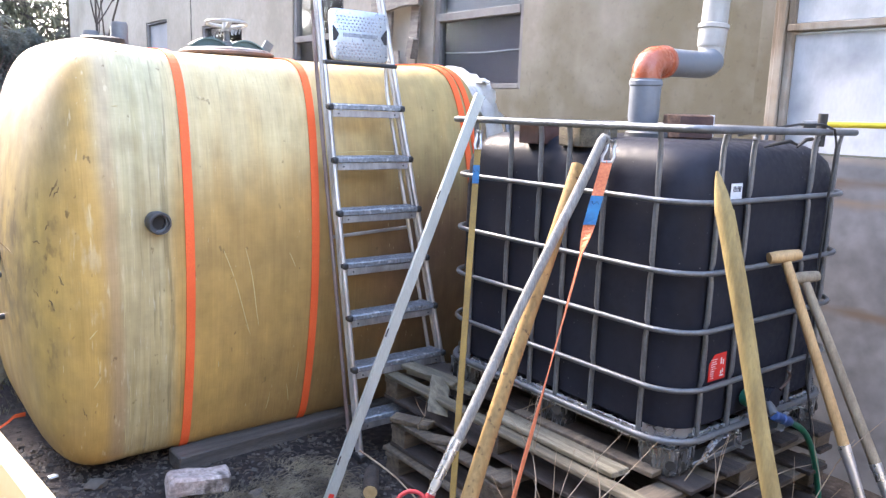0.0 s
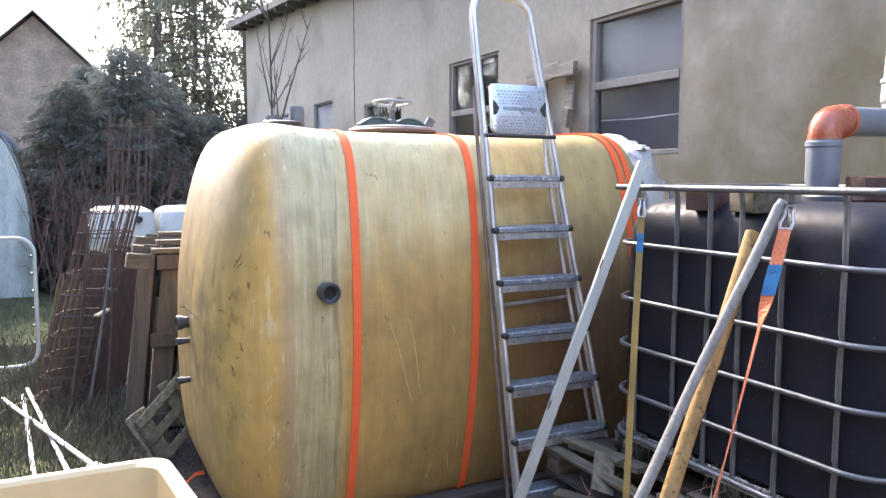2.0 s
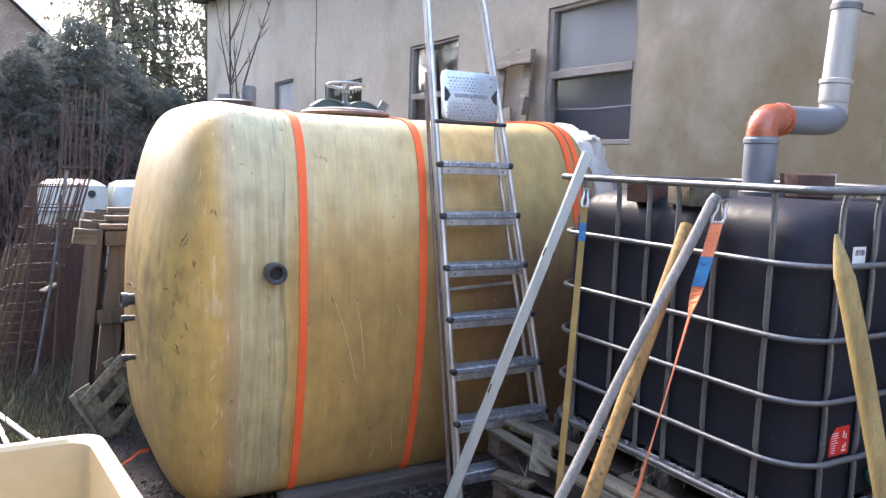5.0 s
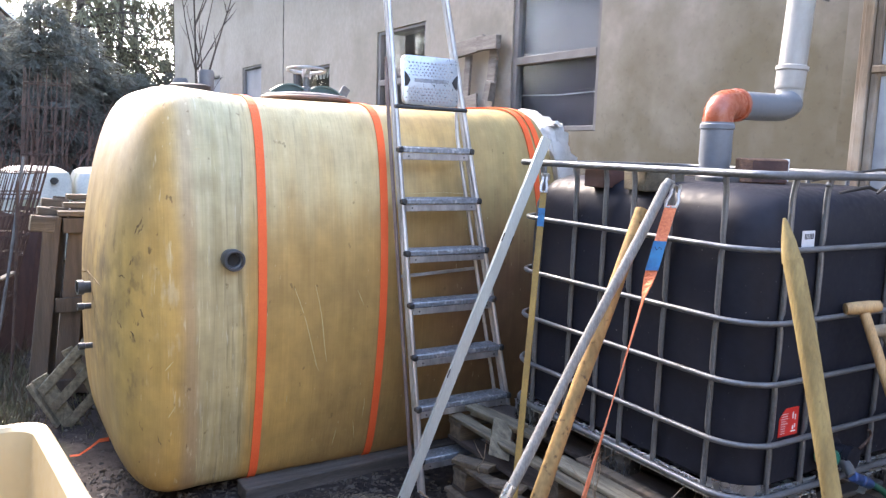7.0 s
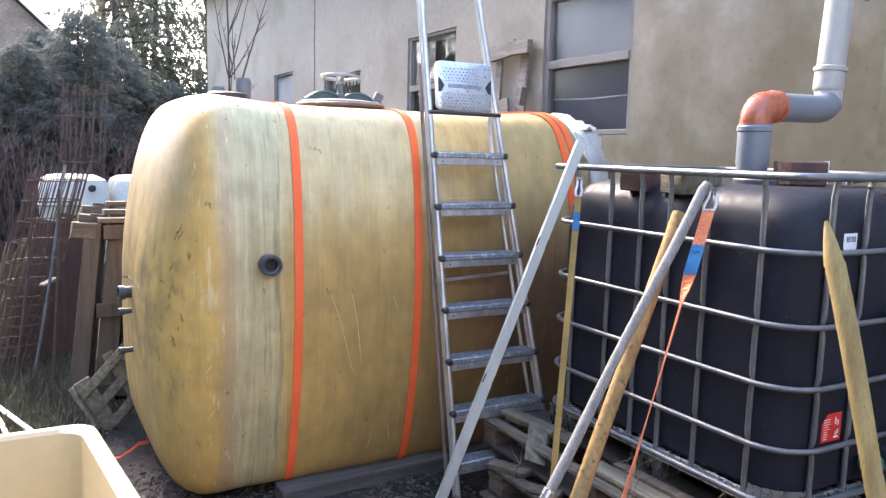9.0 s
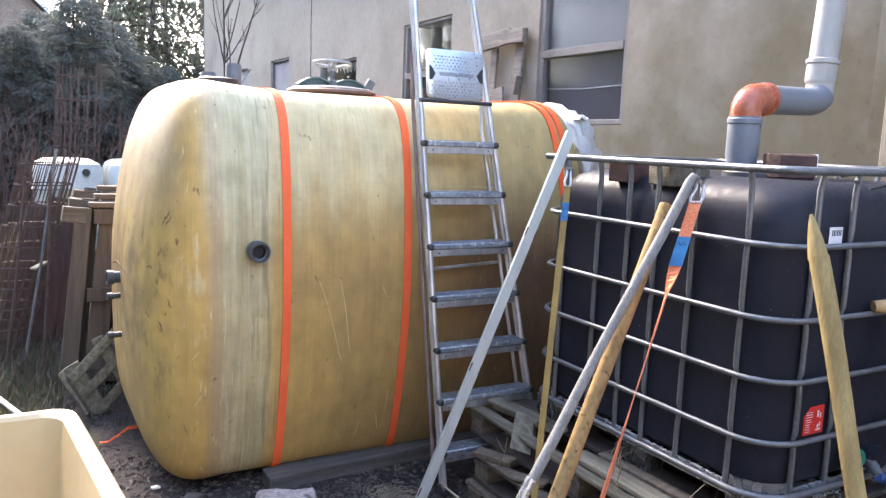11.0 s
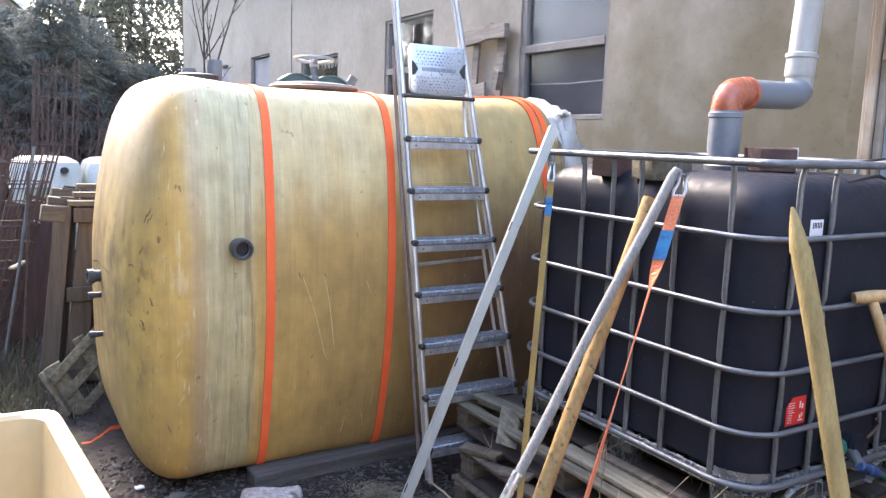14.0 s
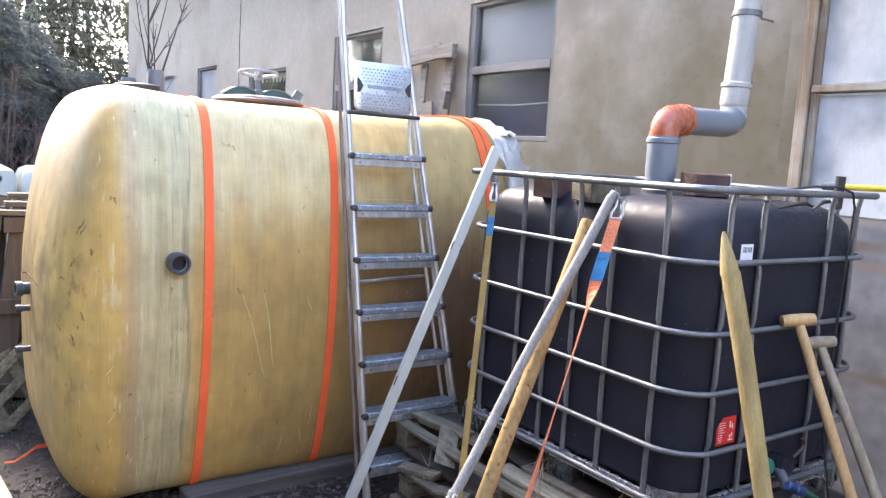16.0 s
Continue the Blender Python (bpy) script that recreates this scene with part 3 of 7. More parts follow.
def single(name, bm, mat, label, category, base=None, group="", kind="", smooth=True):
    """A thing of one mesh, with its origin at base."""
    base = Vector(base) if base is not None else Vector((0, 0, 0))
    bmesh.ops.translate(bm, verts=bm.verts, vec=-base)
    finish(bm, smooth)
    me = bpy.data.meshes.new(name)
    bm.to_mesh(me)
    bm.free()
    me.materials.append(mat)
    if smooth:
        sharpen(me)
    ob = new(name, me)
    ob.location = base
    ROOT[ob] = base
    return tagged(ob, label, category, group, kind)


def box(bm, lo, hi, bevel=0.0, m=None, jitter=0.0):
    """A box between two corners, its edges bevelled, laid by the matrix m."""
    lo, hi = Vector(lo), Vector(hi)
    made = bmesh.ops.create_cube(bm, size=1.0, matrix=Matrix.Translation((lo + hi) / 2) @ Matrix.Diagonal((*(hi - lo), 1)))
    verts = made["verts"]
    if jitter:
        for v in verts:
            v.co += Vector([random.uniform(-jitter, jitter) for _ in range(3)])
    if bevel:
        edges = {e for v in verts for e in v.link_edges}
        out = bmesh.ops.bevel(bm, geom=list(edges), offset=bevel, segments=1, affect="EDGES", profile=0.5)
        verts = list({v for f in out["faces"] for v in f.verts} | {v for v in verts if v.is_valid})
    if m is not None:
        bmesh.ops.transform(bm, matrix=m, verts=verts)
    return verts


def beam_matrix(p0, p1, up=(0, 0, 1)):
    """Local z runs from p0 to p1, local y leans to up."""
    p0, p1 = Vector(p0), Vector(p1)
    z = (p1 - p0).normalized()
    x = Vector(up).cross(z)
    x = x.normalized() if x.length > 1e-4 else Vector((1, 0, 0))
    y = z.cross(x)
    m = Matrix((x, y, z)).transposed().to_4x4()
    m.translation = p0
    return m


def bar(bm, p0, p1, w, h, bevel=0.0, up=(0, 0, 1), jitter=0.0):
    """A bar of section w by h from p0 to p1; h lies along up."""
    box(bm, (-w / 2, -h / 2, 0), (w / 2, h / 2, (Vector(p1) - Vector(p0)).length), bevel, beam_matrix(p0, p1, up), jitter)


def sweep(bm, pts, r, seg=10, closed=False, caps=True):
    """A tube along a line of points; r is one radius or one for each point."""
    pts = [Vector(p) for p in pts]
    n = len(pts)
    rs = r if isinstance(r, (list, tuple)) else [r] * n
    rings, nrm = [], None
    for i, p in enumerate(pts):
        a = pts[(i - 1) % n] if closed or i else p
        b = pts[(i + 1) % n] if closed or i < n - 1 else p
        t = (b - a).normalized()
        if nrm is None:
            nrm = t.orthogonal().normalized()
        nrm = (nrm - t * nrm.dot(t)).normalized()
        bi = t.cross(nrm)
        rings.append([bm.verts.new(p + (nrm * math.cos(k * math.tau / seg) + bi * math.sin(k * math.tau / seg)) * rs[i]) for k in range(seg)])
    for i in range(n if closed else n - 1):
        a, b = rings[i], rings[(i + 1) % n]
        for k in range(seg):
            bm.faces.new((a[k], a[(k + 1) % seg], b[(k + 1) % seg], b[k]))
    if caps and not closed:
        bm.faces.new(rings[0][::-1])
        bm.faces.new(rings[-1])
    return rings


def ribbon(bm, pts, sides, width, thick):
    """A flat band along points; sides gives the direction across the band at each point."""
    pts, sides = [Vector(p) for p in pts], [Vector(s).normalized() for s in sides]
    rows = []
    for i, (p, s) in enumerate(zip(pts, sides)):
        t = (pts[min(i + 1, len(pts) - 1)] - pts[max(i - 1, 0)]).normalized()
        nn = t.cross(s).normalized()
        w = width[i] if isinstance(width, (list, tuple)) else width
        rows.append([bm.verts.new(p + s * a * w / 2 + nn * b * thick / 2) for a, b in ((-1, -1), (1, -1), (1, 1), (-1, 1))])
    for a, b in zip(rows, rows[1:]):
        for k in range(4):
            bm.faces.new((a[k], a[(k + 1) % 4], b[(k + 1) % 4], b[k]))
    bm.faces.new(rows[0][::-1])
    bm.faces.new(rows[-1])


def spin(bm, profile, p, axis=(0, 0, 1), seg=24):
    """Turns a profile of (radius, height) round an axis through p."""
    m = beam_matrix(p, Vector(p) + Vector(axis), (0, 1, 0) if abs(Vector(axis).normalized().y) < 0.9 else (1, 0, 0))
    rings = []
    for r, h in profile:
        if r < 1e-6:
            rings.append([bm.verts.new(m @ Vector((0, 0, h)))])
        else:
            rings.append([bm.verts.new(m @ Vector((r * math.cos(k * math.tau / seg), r * math.sin(k * math.tau / seg), h))) for k in range(seg)])
    for a, b in zip(rings, rings[1:]):
        for k in range(seg):
            va, vb = [a[k % len(a)], a[(k + 1) % len(a)]], [b[(k + 1) % len(b)], b[k % len(b)]]
            f = list(dict.fromkeys(va + vb))
            if len(f) > 2:
                bm.faces.new(f)
    if len(rings[0]) > 1:
        bm.faces.new(rings[0][::-1])
    if len(rings[-1]) > 1:
        bm.faces.new(rings[-1])


def arc(a, b, c, n=6):
    """Points of a rounded corner from a to c with its peak towards b."""
    a, b, c = Vector(a), Vector(b), Vector(c)
    return [(1 - t) ** 2 * a + 2 * t * (1 - t) * b + t * t * c for t in [i / n for i in range(n + 1)]]


def wander(x, y, z=0.0, s=1.0):
    return noise.noise(Vector((x * s, y * s, z)))


# ---- ground ----
def ground_height(x, y):
    near = max(0.0, 1 - max(abs(x + 0.6) / 6, abs(y - 1.5) / 7))
    h = 0.012 * wander(x, y, 3, 3.1) + 0.008 * wander(x, y, 5, 9.0)
    far = 0.05 * wander(x, y, 1, 0.35) * (1 - near)
    return h + far - 0.004


def axis_steps(lo, hi, fine, reach):
    inner = np.arange(lo, hi, fine)
    out, step, p = [], fine, hi
    while p < reach:
        out.append(p)
        step *= 1.16
        p += step
    left, step, p = [], fine, lo
    while p > -reach:
        step *= 1.16
        p -= step
        left.append(p)
    return np.array(left[::-1] + list(inner) + out)


def build_ground():
    xs, ys = axis_steps(-2.6, 1.3, 0.045, 900), axis_steps(-0.6, 4.6, 0.045, 900)
    verts = [(x, y, ground_height(x, y) if abs(x) < 60 and abs(y) < 60 else 0.0) for y in ys for x in xs]
    w = len(xs)
    faces = [(j * w + i, j * w + i + 1, j * w + i + 1 + w, j * w + i + w) for j in range(len(ys) - 1) for i in range(w - 1)]
    me = bpy.data.meshes.new("ground")
    me.from_pydata(verts, [], faces)
    for p in me.polygons:
        p.use_smooth = True
    me.materials.append(M["soil"])
    return tagged(new("ground", me), "dark bare soil with straw and litter in a yard", "ground", kind="structure")


build_ground()

# ---- house ----
WX = 1.30       # face of the house wall
WT = 0.30
Y_NEAR, Y_FAR = 0.62, 13.9
# openings: y from, y to, z from, z to
OPENINGS = [(2.19, 3.10, 1.68, 2.63), (4.34, 5.26, 1.66, 2.60), (8.72, 9.56, 1.70, 2.57), (6.40, 7.52, 1.90, 2.40), (10.75, 11.6, 1.75, 2.55)]


def roof_z(y):
    return 3.30 + 0.0775 * y


def build_house():
    house = thing("house", (0, 0, 0), "long low house with weathered beige rendered wall", "house", kind="structure")
    ys = sorted({Y_NEAR, Y_FAR, *[v for o in OPENINGS for v in o[:2]]})
    bm = bmesh.new()
    for a, b in zip(ys, ys[1:]):
        hole = [o for o in OPENINGS if o[0] <= a + 1e-6 and o[1] >= b - 1e-6]
        spans = [(-0.1, None)] if not hole else [(-0.1, hole[0][2]), (hole[0][3], None)]
        for z0, z1 in spans:
            corners = [(x, y, z0 if k == 0 else (z1 if z1 is not None else roof_z(y))) for k in (0, 1) for x, y in ((WX, a), (WX + WT, a), (WX + WT, b), (WX, b))]
            v = [bm.verts.new(c) for c in corners]
            for f in ((0, 3, 2, 1), (4, 5, 6, 7), (0, 1, 5, 4), (1, 2, 6, 5), (2, 3, 7, 6), (3, 0, 4, 7)):
                bm.faces.new([v[i] for i in f])
    bmesh.ops.remove_doubles(bm, verts=bm.verts, dist=1e-4)
    seen, extra = {}, []
    for f in bm.faces:
        key = tuple(round(c, 3) for c in f.calc_center_median())
        extra += [f, seen[key]] if key in seen else []
        seen[key] = f
    bmesh.ops.delete(bm, geom=list(set(extra)), context="FACES")
    part("wall", bm, M["plaster"], house, smooth=False)
    bm = bmesh.new()      # the end and back walls and an inner floor of the upper room close the house
    box(bm, (WX + WT + 0.01, Y_FAR - 0.3, -0.1), (7.5, Y_FAR, 4.3))
    box(bm, (7.2, Y_NEAR, -0.1), (7.5, Y_FAR - 0.31, 4.2))
    box(bm, (WX + WT + 0.01, Y_NEAR, -0.1), (7.19, Y_NEAR + 0.3, 3.3))
    part("wall", bm, M["plaster"], house, smooth=False)
    bm = bmesh.new()
    v = [bm.verts.new(c) for c in ((WX - 0.32, Y_NEAR - 0.1, roof_z(Y_NEAR) + 0.005), (8, Y_NEAR - 0.1, roof_z(Y_NEAR) + 1.6), (8, Y_FAR + 0.35, roof_z(Y_FAR) + 1.6), (WX - 0.32, Y_FAR + 0.35, roof_z(Y_FAR) + 0.005))]
    f = bm.faces.new(v)
    top = bmesh.ops.extrude_face_region(bm, geom=[f])["geom"]
    bmesh.ops.translate(bm, verts=[g for g in top if isinstance(g, bmesh.types.BMVert)], vec=(0, 0, 0.10))
    part("roof", bm, M["roof"], house, "dark roof with an overhanging eave", smooth=False)
    y = Y_NEAR + 0.2
    while y < Y_FAR + 0.3:      # rafter ends under the eave
        bm = bmesh.new()
        bar(bm, (WX - 0.29, y, roof_z(y) - 0.035), (WX - 0.002, y, roof_z(y) - 0.010), 0.06, 0.08, 0.004)
        part("rafter", bm, M["roof"], house, smooth=False)
        y += 0.65
    # a crack that runs down the render
    bm = bmesh.new()
    pts = [(WX - 0.001, 7.86 + 0.035 * wander(0, z * 3.0, 9) + 0.012 * wander(0, z * 14.0, 2), z) for z in np.linspace(3.86, 2.2, 40)]
    sweep(bm, pts, [0.0035 + 0.003 * abs(math.sin(k * 0.9)) for k in range(40)], 5)
    part("crack", bm, M["inside"], house, "dark crack in the render")
    return house


def build_window(n, opening, mullion, panes):
    """A recessed window: frame, transom, panes and a near-black sheet for the unlit room."""
    y0, y1, z0, z1 = opening
    win = thing(f"window_{n}", (WX, (y0 + y1) / 2, z0), "grey wooden window in the rendered wall", "window", kind="structure")
    bm = bmesh.new()
    w = 0.04
    x0, x1 = WX + 0.012, WX + 0.075
    box(bm, (x0, y0 + 0.001, z0 + 0.001), (x1, y0 + w, z1 - 0.001), 0.004)
    box(bm, (x0, y1 - w - 0.012, z0 + 0.001), (x1, y1 - 0.001, z1 - 0.001), 0.004)
    box(bm, (x0 + 0.002, y0 + w, z1 - 0.03), (x1, y1 - w, z1 - 0.002), 0.004)
    box(bm, (x0 + 0.002, y0 + w, z0 + 0.002), (x1, y1 - w, z0 + 0.035), 0.004)
    part("window_frame", bm, M["window_frame"], win, smooth=False)
    edges = [z0 + 0.035]
    if mullion:
        bm = bmesh.new()
        box(bm, (x0 - 0.006, y0 + w - 0.002, mullion - 0.027), (x1, y1 - w + 0.002, mullion + 0.027), 0.004)
        part("transom", bm, M["window_frame"], win, smooth=False)
        edges += [mullion - 0.027, mullion + 0.027]
    edges.append(z1 - 0.03)
    for k in range(0, len(edges), 2):
        bm = bmesh.new()
        box(bm, (WX + 0.042, y0 + w + 0.001, edges[k] + 0.001), (WX + 0.046, y1 - w - 0.001, edges[k + 1] - 0.001))
        if panes[k // 2] == "board":
            part("panel", bm, M["window_board"], win, "painted grey board", smooth=False)
            continue
        pane = part("pane", bm, M["glass_dusty" if n == 1 else "glass"], win, smooth=False)
        pane.visible_shadow = False
        if panes[k // 2] is not None:
            bm = bmesh.new()
            box(bm, (WX + 0.085, y0 + w - 0.02, edges[k]), (WX + 0.095, y1 - w + 0.02, edges[k + 1]))
            part("blind", bm, panes[k // 2], win, smooth=False)
    if panes[0] is M["violet"]:      # a pale cord hangs across the lower pane
        bm = bmesh.new()
        sweep(bm, [(WX + 0.080, y1 - w, z0 + 0.255), (WX + 0.080, (y0 + y1) / 2, z0 + 0.243), (WX + 0.080, y0 + w, z0 + 0.252)], 0.004, 6)
        part("cord", bm, M["panel_white"], win, "pale cord behind the glass")
    if n == 4:      # a pale lace edging hangs behind the glass
        bm = bmesh.new()
        steps = np.linspace(y0 + w, y1 - w, 41)
        rows = [[bm.verts.new((WX + 0.09 + 0.008 * math.sin(i * 1.3), y, z1 - 0.03 if k == 0 else z1 - 0.075 - (0.055 if i % 4 < 2 else 0.0))) for i, y in enumerate(steps)] for k in (0, 1)]
        for i in range(40):
            bm.faces.new((rows[0][i], rows[0][i + 1], rows[1][i + 1], rows[1][i]))
        bmesh.ops.solidify(bm, geom=bm.faces[:], thickness=0.002)
        part("lace", bm, M["white_ink"], win, "pale scalloped lace edging", smooth=False)
    # sheet behind the window, its colour standing in for the room's shade
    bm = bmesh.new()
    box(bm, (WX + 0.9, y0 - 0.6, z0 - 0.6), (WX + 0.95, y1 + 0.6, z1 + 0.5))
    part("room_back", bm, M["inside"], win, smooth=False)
    return win


build_house()
build_window(1, OPENINGS[0], 2.165, [M["violet"], M["curtain"]])
build_window(2, OPENINGS[1], 2.13, [None, None])
build_window(3, OPENINGS[2], 0, ["board"])
build_window(4, OPENINGS[3], 0, [None])
build_window(5, OPENINGS[4], 0, ["board"])


# ---- timber-framed wall with panels beside the house ----
def build_panel_wall():
    wall = thing("panel_wall", (WX, 0, 0), "timber-framed wall with white and stained grey sheet panels", "wall", kind="structure")
    for y0, y1, x0 in ((0.532, 0.552, WX - 0.012), (0.488, 0.528, WX - 0.028), (0.455, 0.485, WX - 0.016)):
        bm = bmesh.new()
        box(bm, (x0, y0, 1.05), (WX + 0.05, y1, 3.3), 0.004)
        part("upright", bm, M["frame_wood"], wall, smooth=False)
    bm = bmesh.new()
    box(bm, (WX - 0.024, -3.2, 1.918), (WX + 0.05, 0.482, 1.950), 0.004)
    part("rail", bm, M["frame_wood"], wall, smooth=False)
    bm = bmesh.new()
    box(bm, (WX - 0.001, 0.556, 1.05), (WX + 0.05, 0.6195, 3.3))
    part("filler_strip", bm, M["plaster"], wall, "rendered strip beside the post", smooth=False)
    bm = bmesh.new()
    box(bm, (WX, -3.2, 1.955), (WX + 0.02, 0.45, 3.3))
    part("panel", bm, M["panel_white"], wall, "stained white sheet", smooth=False)
    bm = bmesh.new()
    box(bm, (WX + 0.004, -3.2, 1.40), (WX + 0.024, 0.45, 1.905))
    part("panel", bm, M["panel_white"], wall, "stained white sheet", smooth=False)
    bm = bmesh.new()
    box(bm, (WX + 0.008, -3.2, -0.1), (WX + 0.03, 0.61, 1.39))
    part("panel", bm, M["panel_grey"], wall, "weathered grey sheet", smooth=False)
    return wall


build_panel_wall()


# ---- the fibreglass tank ----
TX0, TX1 = -1.196, 0.42        # the straight part
TD = 0.357                    # depth of each rounded end
TY, TZ, TB, TA = 2.385, 0.925, 0.742, 0.819
TA_LOW = 0.904
TN, TN_LOW = 9.0, 18.0        # how square the corners are
BULGE, CROWN = 0.150, 0.02    # how far the long side and the top bow out


def tank_point(x, ang, off=0.0):
    """The place on the tank's skin at x and an angle round it (0 faces the yard, 90 up)."""
    d = min(max(TX0 - x, x - TX1, 0.0) / TD, 1.0)
    c, s = math.cos(ang), math.sin(ang)
    n = 2.3 + ((TN if s > 0 else TN_LOW) - 2.3) * (1 - d) ** 0.82
    r = (abs(c) ** n + abs(s) ** n) ** (-1 / n)
    u, v = r * c, r * s
    p = 3.055 + (0.283 if s > 0 else 0.90) * abs(v)
    f = max(1 - d ** p, 0.0) ** (1 / p)
    raised = min(max((abs(x + 0.39) - 0.50) / 0.45, 0.0), 1.0)      # the top sags a little between the ends
    half = TA + 0.031 * raised * raised * (3 - 2 * raised) if s > 0 else TA_LOW
    soft = 1 - 0.75 * d
    y = -u * (1 - BULGE * soft * v * v * half * half / TB) * (TB * f + off)
    z = v * (1 - CROWN * soft * u * u) * (half * f + off)
    lean = 0.095 * d * (max(v, 0.0) * f) ** 1.3 * (1 if x < 0 else -1)      # the upper half of each end leans in
    return Vector((x + lean, TY + y, TZ + z))


def side_angle(z):
    """The angle at which the long side reaches the height z."""
    lo, hi = -1.5, 1.5
    for _ in range(30):
        mid = (lo + hi) / 2
        lo, hi = (mid, hi) if tank_point(0, mid).z < z else (lo, mid)
    return lo


def section_angles(n):
    """Angles that spread evenly over the rounded-box section."""
    raw = np.linspace(0, math.tau, 1441)
    p = np.array([tank_point(0, a)[1:] for a in raw])
    run = np.r_[0, np.cumsum(np.linalg.norm(np.diff(p, axis=0), axis=1))]
    return np.interp(np.linspace(0, run[-1], n + 1)[:-1], run, raw)


def build_tank():
    tank = thing("storage_tank", (0.0, TY, 0.07), "large amber fibreglass storage tank with scuffs, lying on timbers", "tank")
    bm = bmesh.new()
    angs = section_angles(150)
    ds = [1 - (1 - t) ** 2.4 for t in np.linspace(0, 1, 26)]
    xs = [TX0 - TD * d for d in ds[::-1]] + list(np.linspace(TX0, TX1, 24)[1:-1]) + [TX1 + TD * d for d in ds]
    rings = []
    for x in xs:
        d = max(TX0 - x, x - TX1, 0.0) / TD
        if d > 0.9999:
            rings.append([bm.verts.new((x, TY, TZ))])
        else:
            rings.append([bm.verts.new(tank_point(x, a) + Vector((0, 0.004 * wander(x, a * 2, 1, 2.0), 0.003 * wander(x, a, 4, 3.0)))) for a in angs])
    n = len(angs)
    for a, b in zip(rings, rings[1:]):
        for k in range(n):
            f = list(dict.fromkeys([a[k % len(a)], a[(k + 1) % len(a)], b[(k + 1) % len(b)], b[k % len(b)]]))
            bm.faces.new(f)
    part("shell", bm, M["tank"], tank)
    # pipe stub on the long side
    bm = bmesh.new()
    y = tank_point(-1.085, side_angle(1.075)).y
    spin(bm, [(0.040, -0.02), (0.040, 0.020), (0.044, 0.024), (0.044, 0.058), (0.042, 0.062), (0.034, 0.062), (0.033, 0.050), (0.027, 0.048), (0.026, 0.026), (0, 0.025)], (-1.105, y, 1.068), (0.03, -1, -0.02), 28)
    stub = part("pipe_stub", bm, M["pvc_dark"], tank, "short dark grey pipe stub")
    # near-black disc paints the shade inside the stub
    bm = bmesh.new()
    spin(bm, [(0.0258, 0), (0.0258, 0.002), (0, 0.002)], (-1.105, y - 0.028, 1.068), (0.03, -1, -0.02), 24)
    part("bore", bm, M["inside"], stub, "near-black disc painting the shade in the bore")
    # three outlets on the end
    for yy, zz, r, ln in ((2.30, 0.868, 0.027, 0.062), (2.30, 0.781, 0.013, 0.062), (2.30, 0.598, 0.013, 0.062)):
        bm = bmesh.new()
        spin(bm, [(r, -0.06), (r, ln * 0.55), (r * 1.25, ln * 0.58), (r * 1.25, ln), (r * 0.85, ln), (r * 0.8, ln * 0.4), (0, ln * 0.4)], (-1.548, yy, zz), (-1, -0.12, 0), 20)
        part("outlet", bm, M["pvc_dark"], tank, "dark grey outlet stub")
    top = 1.738
    # manhole with flange, lid, clamp webs and hand wheel
    mx, my = -0.578, 2.20
    bm = bmesh.new()
    spin(bm, [(0.196, -0.05), (0.196, 0.004), (0.212, 0.006), (0.217, 0.012), (0.217, 0.022), (0.210, 0.028), (0.18, 0.030)], (mx, my, top), (0, 0, 1), 48)
    hatch = part("manhole_ring", bm, M["flange"], tank, "brown round manhole flange")
    bm = bmesh.new()
    spin(bm, [(0.199, 0.024), (0.199, 0.034), (0.191, 0.038), (0.12, 0.046), (0, 0.050)], (mx, my, top), (0, 0, 1), 48)
    part("lid", bm, M["lid_grey"], hatch, "grey weathered manhole lid")
    for s in (-1, 1):
        bm = bmesh.new()        # an arched web that runs out from the spindle to the lid's edge
        arch = [(0.012 + 0.165 * t, 0.046 + 0.036 * math.sin(math.pi * min(1.0, 0.08 + 0.95 * t)) ** 0.8) for t in np.linspace(0, 1, 14)]
        rows = [[bm.verts.new((mx + s * u, my + o, top + z)) for u, z in arch] + [bm.verts.new((mx + s * u, my + o, top + 0.036)) for u, z in arch[::-1]] for o in (-0.012, 0.012)]
        for i in range(28):
            bm.faces.new((rows[0][i], rows[0][(i + 1) % 28], rows[1][(i + 1) % 28], rows[1][i]))
        for i in range(13):
            for r in rows:
                bm.faces.new((r[i], r[i + 1], r[26 - i], r[27 - i]))
        part("clamp_web", bm, M["green_metal"], hatch, "green clamp web")
        bm = bmesh.new()
        ribbon(bm, [(mx + s * u, my, top + z + 0.003) for u, z in arch], [(0, 1, 0)] * 14, 0.052, 0.006)
        part("clamp_arm", bm, M["green_worn"], hatch, "worn green bowed clamp arm")
    bm = bmesh.new()
    sweep(bm, [(mx, my, top + 0.04), (mx, my, top + 0.075), (mx, my, top + 0.08), (mx, my, top + 0.165)], [0.024, 0.024, 0.015, 0.015], 14)
    part("spindle", bm, M["grey_metal"], hatch, "grey threaded spindle")
    wheel_c = Vector((mx, my, top + 0.158))
    bm = bmesh.new()
    sweep(bm, [wheel_c + Vector((0.090 * math.cos(a), 0.090 * math.sin(a), 0.006 * math.cos(a + 2))) for a in np.linspace(0, math.tau, 41)[:-1]], 0.0085, 8, closed=True)
    part("hand_wheel", bm, M["wheel_grey"], hatch, "grey hand wheel")
    for k in range(3):
        a = k * math.tau / 3 + 0.3
        bm = bmesh.new()
        ribbon(bm, [wheel_c + Vector((t * math.cos(a), t * math.sin(a), -0.022 * (1 - t / 0.09))) for t in (0.0, 0.03, 0.06, 0.088)], [(-math.sin(a), math.cos(a), 0)] * 4, 0.02, 0.007)
        part("spoke", bm, M["wheel_grey"], hatch)
    bm = bmesh.new()
